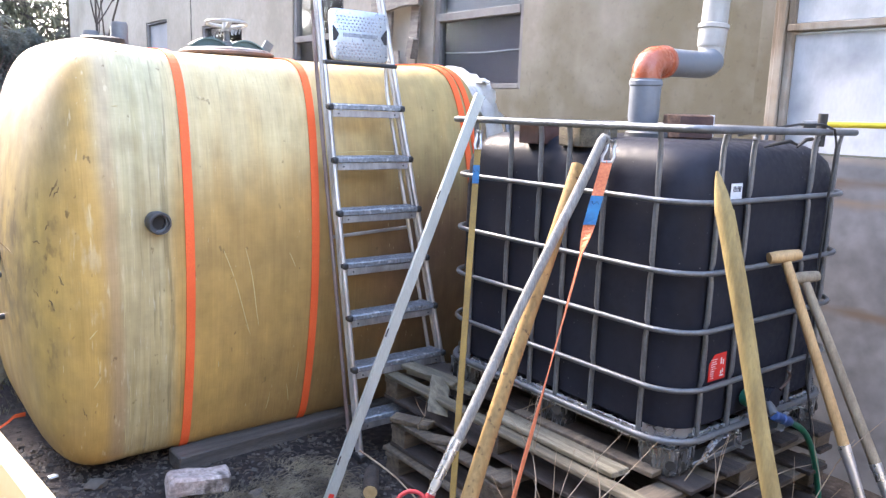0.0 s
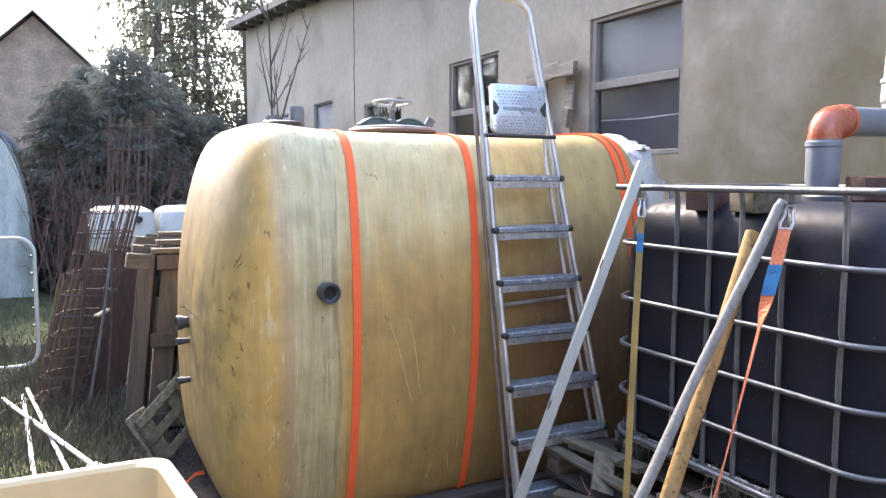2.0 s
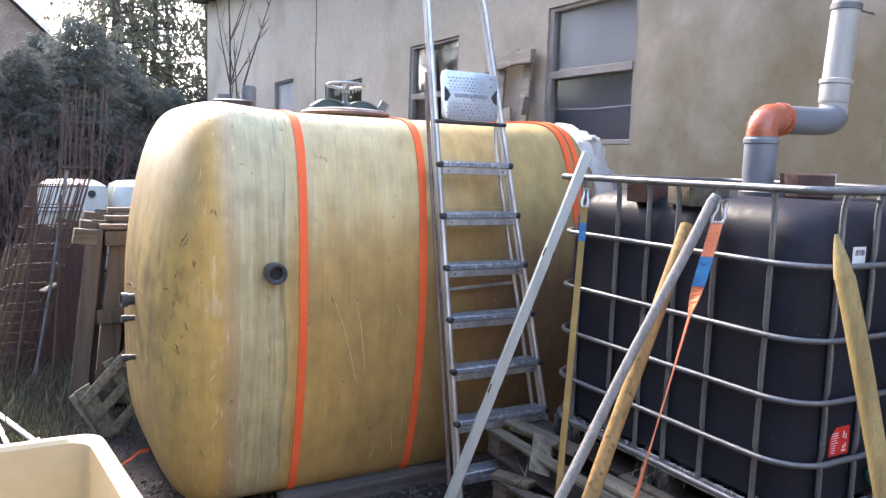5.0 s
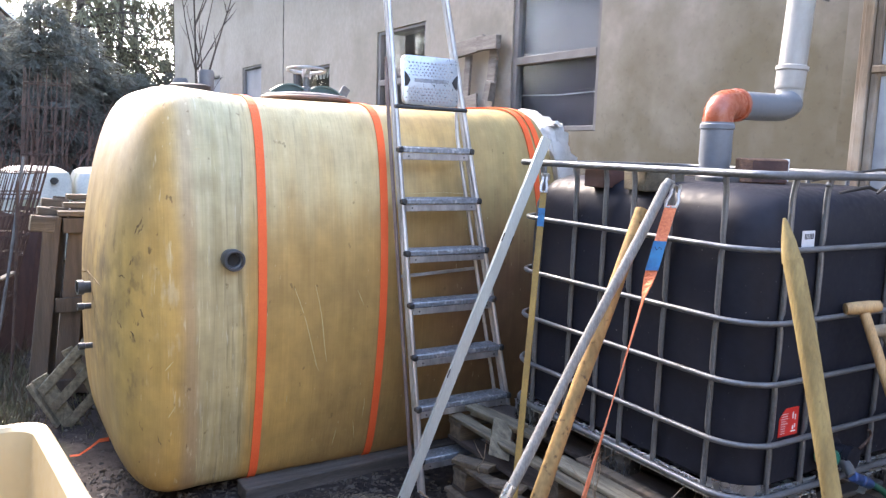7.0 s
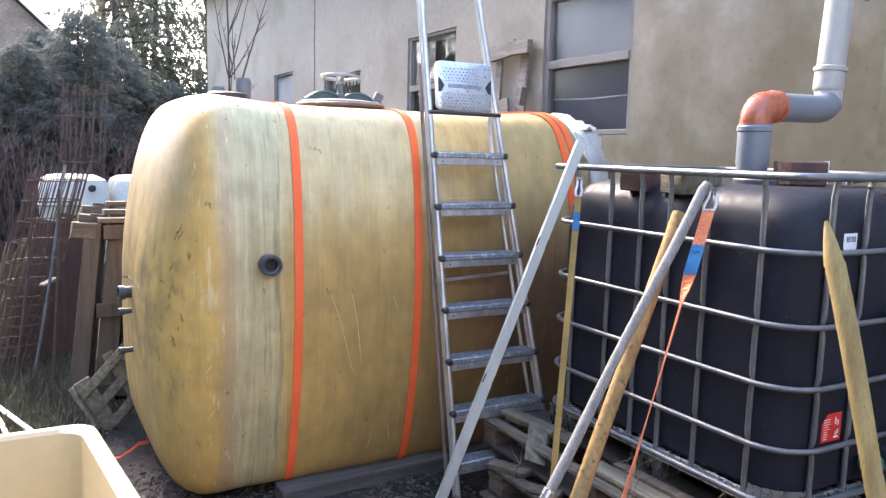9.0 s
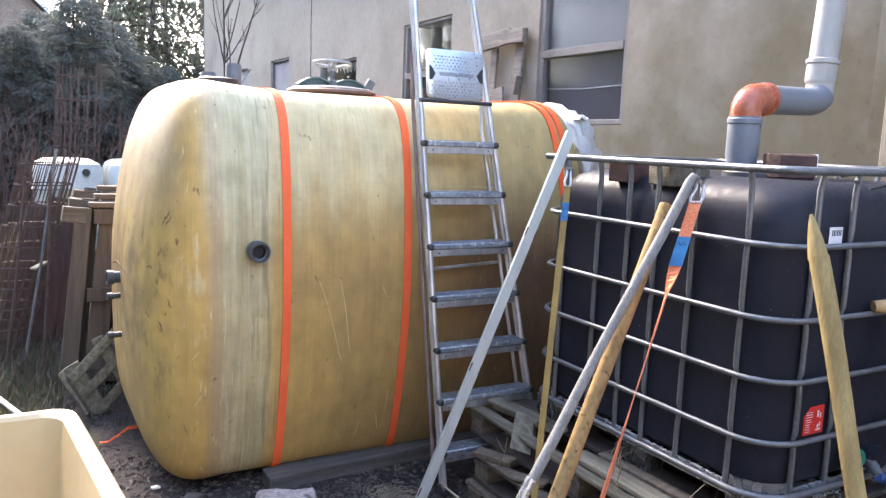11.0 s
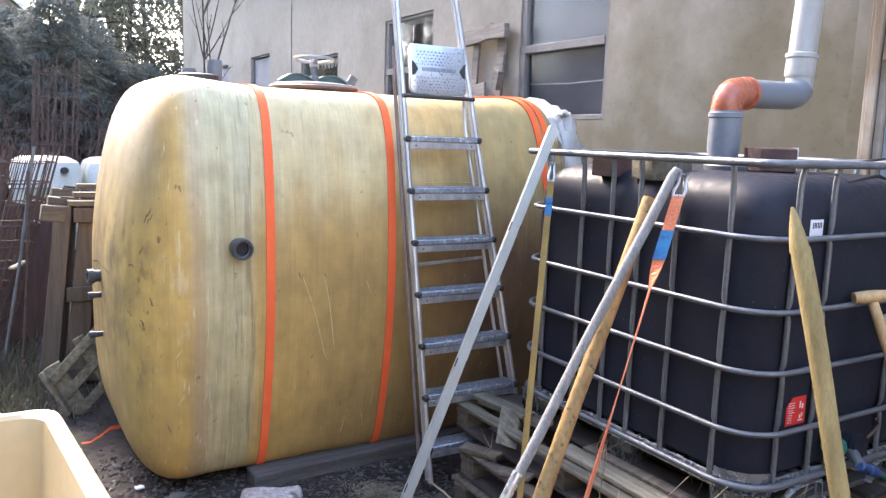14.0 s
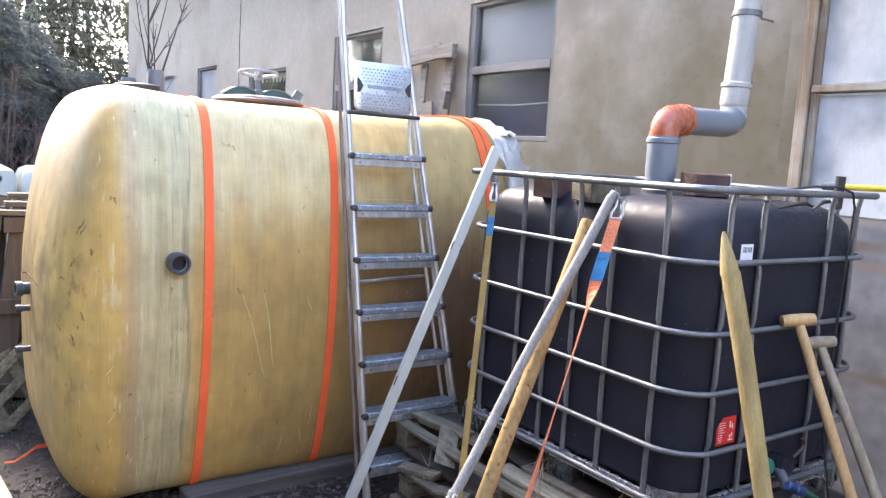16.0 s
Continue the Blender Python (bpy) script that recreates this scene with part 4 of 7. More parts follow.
    sweep(bm, [wheel_c + Vector((0, 0, -0.035)), wheel_c + Vector((0, 0, 0.012))], [0.022, 0.018], 12)
    part("hub", bm, M["wheel_grey"], hatch)
    bm = bmesh.new()
    bar(bm, (mx + 0.178, my - 0.01, top + 0.03), (mx + 0.212, my - 0.01, top + 0.088), 0.016, 0.045, 0.003)
    part("lever", bm, M["grey_metal"], hatch)
    crest = tank_point(-1.13, math.pi / 2).z
    # blind flange and stubs by the end
    bm = bmesh.new()
    spin(bm, [(0.09, -0.03), (0.09, 0.010), (0.08, 0.016), (0, 0.016)], (-1.13, 2.20, crest + 0.012), (0, 0, 1), 32)
    part("flange", bm, M["dark_metal"], tank, "dark blind flange")
    for fx, h, r in ((-1.169, 0.052, 0.033), (-1.054, 0.098, 0.036)):
        bm = bmesh.new()
        spin(bm, [(r, -0.05), (r, h), (r * 0.85, h + 0.012), (0, h + 0.012)], (fx, 2.22, crest - 0.012), (0, 0, 1), 20)
        part("top_stub", bm, M["pvc_mid"], tank, "grey capped pipe stub")
    bm = bmesh.new()
    spin(bm, [(0.03, -0.02), (0.03, 0.02), (0, 0.022)], (-0.05, 2.15, top - 0.005), (0, 0, 1), 16)
    part("top_cap", bm, M["paper"], tank, "small white cap")
    # long scratches in the resin
    for x0, z0, x1, z1, w in ((-0.832, 0.930, -0.708, 0.55, 0.0026), (-0.738, 0.935, -0.67, 0.586, 0.0026), (-0.735, 0.60, -0.708, 0.545, 0.0016), (-0.537, 0.898, -0.505, 0.831, 0.0013),
                              (-1.215, 0.43, -1.208, 0.20, 0.0028), (-1.232, 0.24, -1.226, 0.15, 0.003), (-1.12, 0.30, -1.115, 0.17, 0.0018), (-0.52, 0.27, -0.50, 0.18, 0.002), (-0.60, 0.25, -0.61, 0.16, 0.0016), (-0.47, 0.38, -0.472, 0.28, 0.0014),
                              (-0.85, 0.45, -0.85, 0.42, 0.0016), (-0.35, 1.325, -0.10, 1.335, 0.002), (-0.10, 1.335, 0.10, 1.325, 0.0016), (-1.36, 0.62, -1.33, 0.66, 0.002), (-1.35, 0.42, -1.32, 0.47, 0.002),
                              (-1.245, 1.485, -1.215, 1.487, 0.0022), (-1.20, 1.10, -1.195, 1.02, 0.0020), (-1.19, 0.98, -1.188, 0.88, 0.0016), (-1.23, 0.80, -1.232, 0.66, 0.0018)):
        bm = bmesh.new()
        pts = []
        for t in np.linspace(0, 1, 9):
            x, z = x0 + (x1 - x0) * t + 0.012 * abs(z1 - z0) * math.sin(t * 5), z0 + (z1 - z0) * t
            pts.append(tank_point(x, side_angle(z), 0.001))
        sweep(bm, pts, [w * (0.25 + 0.75 * math.sin(math.pi * t)) for t in np.linspace(0.04, 0.96, 9)], 4)
        part("scratch", bm, M["white_scratch"], tank, "pale scratch")
    # dried dirt smears on the rounded end
    for x, ang, dx, da, w in ((-1.453, 0.358, 0.022, 0.055, 0.012), (-1.446, 0.335, 0.016, 0.03, 0.009), (-1.469, 0.183, 0.010, 0.03, 0.008), (-1.564, 0.035, 0.020, -0.06, 0.010), (-1.556, -0.008, 0.026, -0.05, 0.012),
                              (-1.495, 0.101, 0.018, -0.010, 0.008), (-1.435, -0.089, 0.014, -0.05, 0.010), (-1.464, -0.214, 0.014, -0.05, 0.011), (-1.502, -0.195, 0.012, -0.02, 0.009), (-1.567, -0.405, 0.018, 0.05, 0.012),
                              (-1.556, -0.397, 0.014, -0.05, 0.010), (-1.578, -0.654, 0.008, 0.06, 0.010), (-1.38, -0.607, 0.014, -0.03, 0.010), (-1.322, -0.88, 0.020, 0.02, 0.014), (-1.335, -0.86, 0.012, 0.02, 0.009)):
        bm = bmesh.new()
        pts, ws = [], []
        for t in np.linspace(0, 1, 9):
            pts.append(tank_point(x + dx * (t - 0.5), ang + da * (t - 0.5) + 0.006 * math.sin(t * 9 + x * 40), 0.0006))
            ws.append(0.6 * w * (0.2 + math.sin(math.pi * t) ** 0.7) * (1 + 0.45 * math.sin(t * 17 + ang * 90)))
        nrm = (pts[4] - Vector((-0.8, TY, TZ))).normalized()
        run = (pts[-1] - pts[0]).normalized()
        ribbon(bm, pts, [nrm.cross(run).normalized()] * 9, ws, 0.0012)
        part("dirt_smear", bm, M["dirt_mark"], tank, "dried brown dirt")
    return tank


M["white_scratch"] = material("pale_scratch", (0.55, 0.46, 0.25), 0.7, 0, (0.5, 0.4, 0.2), bump=0)
build_tank()


def tank_strap(x_top, x_front, x_low, label, width=0.036):
    bm = bmesh.new()
    angs = np.linspace(-1.9, 3.6, 220)
    pts, sides = [], []
    for a in angs:
        s = math.sin(a) if abs(a) < math.pi / 2 else (1 if a > 0 else -1)
        x = x_front + (x_top - x_front) * max(s, 0) ** 2 + (x_low - x_front) * max(-s, 0) ** 2
        pts.append(tank_point(x, a, 0.005))
        sides.append((1, 0, 0))
    ribbon(bm, pts, sides, width, 0.004)
    single("lashing_strap", bm, M["orange"], label, "strap", pts[40], "straps round the tank", smooth=False)


tank_strap(-0.968, -0.973, -0.983, "bright orange lashing strap round the amber tank")
tank_strap(-0.405, -0.410, -0.425, "bright orange lashing strap round the amber tank")
tank_strap(0.34, 0.50, 0.55, "doubled orange lashing strap slanting over the tank's shoulder")
tank_strap(0.40, 0.56, 0.60, "doubled orange lashing strap slanting over the tank's shoulder", 0.034)


# ---- the caged container ----
def round_rect(x0, x1, y0, y1, r, n=6):
    """Points round a rectangle with rounded corners."""
    pts = []
    for cx, cy, a0 in ((x1 - r, y1 - r, 0), (x0 + r, y1 - r, 90), (x0 + r, y0 + r, 180), (x1 - r, y0 + r, 270)):
        for k in range(n + 1):
            a = radians(a0 + 90 * k / n)
            pts.append((cx + r * math.cos(a), cy + r * math.sin(a)))
    return pts


def loft(bm, loops):
    """Skins closed loops of the same length, and caps the ends."""
    rings = [[bm.verts.new(p) for p in loop] for loop in loops]
    n = len(rings[0])
    for a, b in zip(rings, rings[1:]):
        for k in range(n):
            bm.faces.new((a[k], a[(k + 1) % n], b[(k + 1) % n], b[k]))
    bm.faces.new(rings[0][::-1])
    bm.faces.new(rings[-1])


BASE_Z = 0.36
LEVELS = [1.27, 1.045, 0.853, 0.657]
BARS_Y = [1.051, 0.84, 0.677, 0.535, 0.365, 0.148]
BARS_X = [0.131, 0.303, 0.697, 0.868]


def build_container():
    ibc = thing("caged_container", (0.5, 0.6, BASE_Z), "black plastic liquid container in a galvanised tube cage on pallets", "container")
    # bottle
    bm = bmesh.new()
    loops = []
    prof = [(0.485, 0.05, 0.10), (0.51, 0.022, 0.11), (0.80, 0.018, 0.11), (1.20, 0.018, 0.11), (1.33, 0.022, 0.115), (1.385, 0.035, 0.13), (1.425, 0.065, 0.14), (1.448, 0.11, 0.14), (1.455, 0.17, 0.13), (1.45, 0.30, 0.1)]
    for z, inset, r in prof:
        loops.append([(x, y, z) for x, y in round_rect(inset, 1 - inset, inset, 1.2 - inset, r, 8)])
    loft(bm, loops)
    part("bottle", bm, M["hdpe"], ibc, "black polyethylene tank")
    bm = bmesh.new()
    spin(bm, [(0.115, 1.445), (0.115, 1.466), (0.108, 1.472), (0, 1.473)], (0.56, 0.60, 0), (0, 0, 1), 40)
    part("filler_lid", bm, M["pvc_dark"], ibc, "grey round filler lid")
    # rings of the cage
    for z in LEVELS:
        bm = bmesh.new()
        sweep(bm, [(x, y, z) for x, y in round_rect(-0.012, 1.012, -0.012, 1.212, 0.15, 8)], 0.0095, 10, closed=True)
        part("ring", bm, M["galv"], ibc)
    bm = bmesh.new()
    sweep(bm, [(x, y, 1.496) for x, y in round_rect(-0.008, 1.008, -0.008, 1.208, 0.06, 8)], 0.0125, 12, closed=True)
    part("top_rail", bm, M["galv"], ibc)
    bm = bmesh.new()
    sweep(bm, [(x, y, 0.482) for x, y in round_rect(-0.012, 1.012, -0.012, 1.212, 0.15, 8)], 0.0115, 10, closed=True)
    part("bottom_rail", bm, M["galv"], ibc)

    def upright(x, y, nx, ny):
        """One vertical tube, flattened at the crossings and cranked inwards under the top rail."""
        bm = bmesh.new()
        pts, rs = [], []
        for z in np.linspace(0.482, 1.485, 52):
            dz = min(abs(z - l) for l in LEVELS)
            pinch = math.exp(-(dz / 0.016) ** 2)
            into = 0.016 + 0.006 * pinch
            if z > 1.44:
                into -= 0.008 * (z - 1.44) / 0.045
            pts.append((x + nx * (into - 0.01), y + ny * (into - 0.01), z))
            rs.append(0.0095 * (1 - 0.28 * pinch))
        sweep(bm, pts, rs, 8)
        part("upright", bm, M["galv"], ibc)

    for y in BARS_Y:
        upright(0, y, 1, 0)
        upright(1.0, y, -1, 0)
    for x in BARS_X:
        upright(x, 0, 0, 1)
        upright(x, 1.2, 0, -1)
    for x, y in ((0.0, 0.84), (0.0, 0.365), (0.30, 0.0), (0.70, 0.0)):        # bolts of the cross braces
        bm = bmesh.new()
        spin(bm, [(0.009, 0), (0.009, 0.012), (0.006, 0.016), (0, 0.016)], (x + (0.008 if x == 0 else 0), y + (0.008 if y == 0 else 0), 1.468), (-1 if x == 0 else 0, -1 if y == 0 and x else 0, 0.01), 10)
        part("bolt", bm, M["galv"], ibc)
    # pan and base
    bm = bmesh.new()
    lo = [(x, y) for x, y in round_rect(0.004, 0.996, 0.004, 1.196, 0.13, 8)]
    ins = [(x, y) for x, y in round_rect(0.012, 0.988, 0.012, 1.188, 0.122, 8)]
    loft(bm, [[(x, y, 0.455) for x, y in lo], [(x, y, 0.494) for x, y in lo], [(x, y, 0.497) for x, y in ins], [(x, y, 0.47) for x, y in ins]])
    part("pan", bm, M["galv_bright"], ibc, "galvanised sheet pan")
    for cx, cy in ((0.085, 0.085), (0.915, 0.085), (0.085, 1.115), (0.915, 1.115)):
        bm = bmesh.new()
        loops = []
        for z, r in ((BASE_Z, 0.066), (BASE_Z + 0.010, 0.070), (BASE_Z + 0.085, 0.074), (BASE_Z + 0.092, 0.080), (BASE_Z + 0.104, 0.086)):
            loop = []
            for k in range(64):
                a = k * math.tau / 64
                rib = 0.11 if k % 8 in (0, 1, 2, 3) and BASE_Z + 0.005 < z < BASE_Z + 0.09 else 0.0
                sq = 1 / max(abs(math.cos(a)), abs(math.sin(a))) ** 0.45
                loop.append((cx + r * (sq + rib) * math.cos(a), cy + r * (sq + rib) * math.sin(a), z))
            loops.append(loop)
        loft(bm, loops)
        foot = part("foot", bm, M["galv_foot"], ibc, "pressed galvanised corner foot")
        # near-black disc paints the shade in the foot's hole
        bm = bmesh.new()
        d = Vector((-1 if cx < 0.5 else 1, -1 if cy < 0.6 else 1, 0)).normalized()
        spin(bm, [(0.0175, 0), (0.0175, 0.006), (0, 0.0061)], Vector((cx, cy, BASE_Z + 0.045)) + d * 0.0865, d, 16)
        part("hole", bm, M["inside"], foot, "dark round hole")
    for x0, x1, y0, y1 in ((0.03, 0.13, 0.52, 0.66), (0.87, 0.97, 0.52, 0.66), (0.43, 0.57, 1.06, 1.16)):
        bm = bmesh.new()
        loft(bm, [[(x, y, z) for x, y in round_rect(x0 + i, x1 - i, y0 + i, y1 - i, 0.02, 3)] for z, i in ((BASE_Z, 0.0), (BASE_Z + 0.09, 0.0), (BASE_Z + 0.10, -0.006))])
        part("foot", bm, M["galv_foot"], ibc, "pressed galvanised middle foot")
    for y in (0.05, 1.15):
        bm = bmesh.new()
        bar(bm, (0.15, y, BASE_Z + 0.012), (0.85, y, BASE_Z + 0.012), 0.06, 0.02, 0.004)
        part("skid", bm, M["galv"], ibc)
    for sx, sy in ((1, 1), (-1, 1), (1, -1), (-1, -1)):      # bright curved corner sheets above the pan
        bm = bmesh.new()
        cx, cy = 0.5 + sx * 0.37, 0.6 + sy * 0.47
        outer = [(cx + sx * 0.127 * math.cos(a * math.pi / 16), cy + sy * 0.127 * math.sin(a * math.pi / 16)) for a in range(9)]
        rows = [[bm.verts.new((x, y, z)) for x, y in outer] for z in (0.490, 0.524)]
        for i in range(8):
            bm.faces.new((rows[0][i], rows[0][i + 1], rows[1][i + 1], rows[1][i]))
        bmesh.ops.solidify(bm, geom=bm.faces[:], thickness=0.002)
        part("corner_sheet", bm, M["galv_bright"], ibc, "bright curved corner sheet")
    for s in (0, 1):         # thin flange of the pan that bends down to the feet beside the valve
        xa, xb = (0.165, 0.36) if s == 0 else (0.86, 0.64)
        bm = bmesh.new()
        pts = arc((xa, -0.010, BASE_Z + 0.035), (xa + (xb - xa) * 0.10, -0.010, 0.452), (xa + (xb - xa) * 0.45, -0.010, 0.460), 8) + [(xb, -0.010, 0.463)]
        ribbon(bm, pts, [(0, 1, 0)] * len(pts), 0.022, 0.003)
        part("lip", bm, M["galv_bright"], ibc, "bent galvanised lip")
        bm = bmesh.new()
        k = 1 if s == 0 else -1
        pts = [(xb - 0.03 * k, -0.016, 0.462), (xb - 0.012 * k, -0.016, 0.458), (xb - 0.008 * k, -0.016, 0.44), (xb - 0.006 * k, -0.016, 0.408), (xb + 0.002 * k, -0.016, 0.398), (xb + 0.016 * k, -0.016, 0.400)]
        ribbon(bm, pts, [(0, 1, 0)] * 6, 0.026, 0.004)
        part("bracket", bm, M["galv_bright"], ibc, "hooked galvanised bracket")
    # outlet valve with cap and lever
    bm = bmesh.new()
    spin(bm, [(0.05, -0.06), (0.05, 0.0), (0.034, 0.01), (0.034, 0.05), (0.040, 0.055), (0.040, 0.075), (0, 0.075)], (0.5, 0.02, 0.56), (0, -1, 0), 28)
    valve = part("outlet_valve", bm, M["hdpe"], ibc, "black outlet valve")
    bm = bmesh.new()
    spin(bm, [(0.03, 0), (0.034, 0.004), (0.034, 0.045), (0.03, 0.05), (0, 0.05)], (0.40, -0.002, 0.575), (-0.3, -1, 0), 20)
    part("cap", bm, M["green_plastic"], valve, "green cap")
    bm = bmesh.new()
    pts = [Vector((0.50, -0.06, 0.60)) + Vector((0.06 * math.sin(t * 2.4), -0.01, 0.06 * t)) for t in np.linspace(0, 1, 9)]
    sweep(bm, pts, 0.005, 6)
    part("lever", bm, M["rust"], valve, "thin reddish lever")
    # labels
    bm = bmesh.new()
    box(bm, (0.212, 0.0165, 1.262), (0.276, 0.0185, 1.325))
    lab = part("label", bm, M["paper"], ibc, "small white barcode label", smooth=False)
    for k in range(6):
        bm = bmesh.new()
        x = 0.224 + 0.008 * k
        box(bm, (x, 0.0145, 1.298), (x + random.choice((0.001, 0.002)), 0.0164, 1.316))
        part("print_bar", bm, M["ink"], lab, smooth=False)
    bm = bmesh.new()
    v = [bm.verts.new(c) for c in ((0.184, 0.0165, 0.661), (0.282, 0.0165, 0.661), (0.282, 0.0165, 0.753), (0.214, 0.0165, 0.753), (0.184, 0.0165, 0.723))]
    f = bm.faces.new(v)
    ext = bmesh.ops.extrude_face_region(bm, geom=[f])["geom"]
    bmesh.ops.translate(bm, verts=[g for g in ext if isinstance(g, bmesh.types.BMVert)], vec=(0, 0.0018, 0))
    red = part("label", bm, M["red_label"], ibc, "red warning label with white print", smooth=False)
    for k in range(9):
        bm = bmesh.new()
        z = 0.735 - 0.0080 * k
        box(bm, (0.193, 0.0145, z), (0.193 + random.uniform(0.018, 0.034), 0.0164, z + 0.0014))
        part("print_bar", bm, M["white_ink"], red, smooth=False)
    for x0, x1, z0, z1 in ((0.249, 0.254, 0.716, 0.738), (0.262, 0.266, 0.712, 0.729), (0.246, 0.268, 0.672, 0.676), (0.252, 0.257, 0.680, 0.692), (0.262, 0.266, 0.684, 0.698)):
        bm = bmesh.new()
        box(bm, (x0, 0.0145, z0), (x1, 0.0164, z1))
        part("print_bar", bm, M["white_ink"], red, smooth=False)
    return ibc


build_container()


# ---- step ladder ----
def build_ladder():
    lad = thing("step_ladder", (-0.1, 1.32, 0), "silver aluminium step ladder leaning upright against the tank", "ladder")
    LF, LT = Vector((-0.352, 1.32, 0.0)), Vector((-0.414, 1.668, 2.235))
    RF, RT = Vector((0.170, 1.32, 0.0)), Vector((-0.118, 1.668, 2.235))

    def at(a, b, z):
        return a + (b - a) * (z / b.z)

    # front rails joined by a hoop at the top, each a channel of two ribs
    for off, r, name in ((Vector((0, 0, 0)), 0.0125, "rail"), (Vector((0, 0.030, 0)), 0.0095, "rail")):
        bm = bmesh.new()
        top_l, top_r = LT + off, RT + off
        mid = (top_l + top_r) / 2
        pts = [LF + off, at(LF, LT, 0.7) + off, at(LF, LT, 1.4) + off, top_l]
        pts += arc(top_l, top_l + Vector((0.005, 0.015, 0.11)), mid + Vector((-0.035, 0.02, 0.105)), 8)[1:]
        pts += arc(mid + Vector((0.035, 0.02, 0.10)), top_r + Vector((-0.005, 0.015, 0.10)), top_r, 8)
        pts += [at(RF, RT, 1.4) + off, at(RF, RT, 0.7) + off, RF + off]
        sweep(bm, pts, r, 8)
        part(name, bm, M["alu"], lad, "silver rail with rounded hoop")
    # steps
    for k in range(7):
        z = 1.53 - 0.2245 * k
        a, b = at(LF, LT, z), at(RF, RT, z)
        bm = bmesh.new()
        d = 0.085
        y0, y1 = a.y - 0.022, a.y - 0.022 + d
        box(bm, (a.x + 0.008, y0, z - 0.012), (b.x - 0.008, y1, z + 0.012), 0.004)
        step = part("step", bm, M["alu_step"], lad, "worn ribbed step with scuffed tread")
        for j in range(6):
            bm = bmesh.new()
            yy = y0 + 0.012 + j * 0.0125
            box(bm, (a.x + 0.012, yy, z + 0.0125), (b.x - 0.012, yy + 0.006, z + 0.0150))
            part("tread_rib", bm, M["alu_step"], step, smooth=False)
        bm = bmesh.new()
        box(bm, (a.x + 0.012, y0 + 0.006, z - 0.043), (b.x - 0.012, y0 + 0.012, z - 0.014), 0.002)
        part("apron", bm, M["alu"], step, "bright front strip")
        for p, s in ((a, 1), (b, -1)):
            bm = bmesh.new()
            box(bm, (p.x - 0.013, y0 - 0.006, z - 0.014), (p.x + 0.013, y0 + 0.030, z + 0.013), 0.006)
            part("end_cap", bm, M["rubber"], step, "black plastic end cap")
            bm = bmesh.new()
            spin(bm, [(0.004, 0), (0.004, 0.003), (0, 0.004)], (p.x + s * 0.04, y0 + 0.0055, z - 0.028), (0, -1, 0), 8)
            part("rivet", bm, M["grey_metal"], step)
    # platform folded up, chequered
    bl, br = at(LF, LT, 1.735), at(RF, RT, 1.735)
    bm = bmesh.new()
    px0, px1, pz0, pz1 = bl.x + 0.036, br.x - 0.030, 1.728, 1.942
    py = bl.y - 0.012
    loft(bm, [[(x, py + o + 0.10 * (z - pz0), z) for x, z in round_rect(px0 + i, px1 - i, pz0 + i, pz1 - i, 0.025, 4)] for o, i in ((0.0, 0.004), (0.003, 0.0), (0.024, 0.0), (0.027, 0.004))])
    plate = part("platform", bm, M["alu_plate"], lad, "chequered aluminium platform folded upright")
    for zone in ((0.130, 0.195), (0.018, 0.085)):
        z = zone[0]
        row = 0
        while z < zone[1]:
            x = px0 + 0.030 + (0.009 if row % 2 else 0)
            while x < px1 - 0.028:
                bm2 = bmesh.new()
                zz = pz0 + z
                c = Vector((x, py + 0.10 * (zz - pz0) - 0.001, zz))
                vs = [bm2.verts.new(c + Vector(o)) for o in ((-0.007, 0, 0), (0, 0, -0.006), (0.007, 0, 0), (0, 0, 0.006))]
                t = bm2.verts.new(c + Vector((0, -0.0035, 0)))
                for i in range(4):
                    bm2.faces.new((vs[i], vs[(i + 1) % 4], t))
                part("stud", bm2, M["alu"], plate, smooth=False)
                x += 0.019
            z += 0.0135
            row += 1
    zc = (pz0 + pz1) / 2
    for x, s in ((px0, 1), (px1, -1)):
        bm = bmesh.new()
        yy = py + 0.10 * (zc - pz0)
        v = [bm.verts.new((x + s * dx, yy - dy, zc + dz)) for dy in (0.003, -0.002) for dx, dz in ((0.004, 0.036), (0.004, -0.030), (0.018, -0.028), (0.034, 0.0), (0.018, 0.022))]
        bm.faces.new(v[:5])
        bm.faces.new(v[5:][::-1])
        for i in range(5):
            bm.faces.new((v[i], v[(i + 1) % 5], v[5 + (i + 1) % 5], v[5 + i]))
        part("grip", bm, M["rubber"], plate, "black triangular insert", smooth=False)
    bm = bmesh.new()
    yy = py + 0.10 * (zc - pz0)
    box(bm, (px0 + 0.055, yy - 0.002, zc - 0.009), (px1 - 0.050, yy + 0.004, zc + 0.009), 0.002)
    part("name_bar", bm, M["alu_step"], plate, "plain embossed bar", smooth=False)
    bm = bmesh.new()
    sweep(bm, [(bl.x - 0.01, py - 0.004, 1.715), (br.x + 0.012, py - 0.004, 1.715)], 0.009, 8)
    part("hinge_rod", bm, M["rubber"], lad, "dark hinge rod")
    # rear legs folded behind, the one bent in to the rail at its top
    for a, b, out, top, mat in ((LF, LT, -0.011, 1.93, M["leg_worn"]), (RF, RT, -0.020, 1.72, M["alu"])):
        bm = bmesh.new()
        pts = []
        for z in np.linspace(0.06, top, 14):
            q = at(a, b, z)
            pts.append((q.x + out * (1 - max(0.0, z - top + 0.12) / 0.15), q.y + 0.075 - 0.012 * z, z))
        sweep(bm, pts, 0.0088, 8)
        part("rear_leg", bm, mat, lad, "worn pinkish-grey rear leg" if out > -0.015 else "grey rear leg")
    bm = bmesh.new()
    a, b = at(LF, LT, 0.97), at(RF, RT, 0.97)
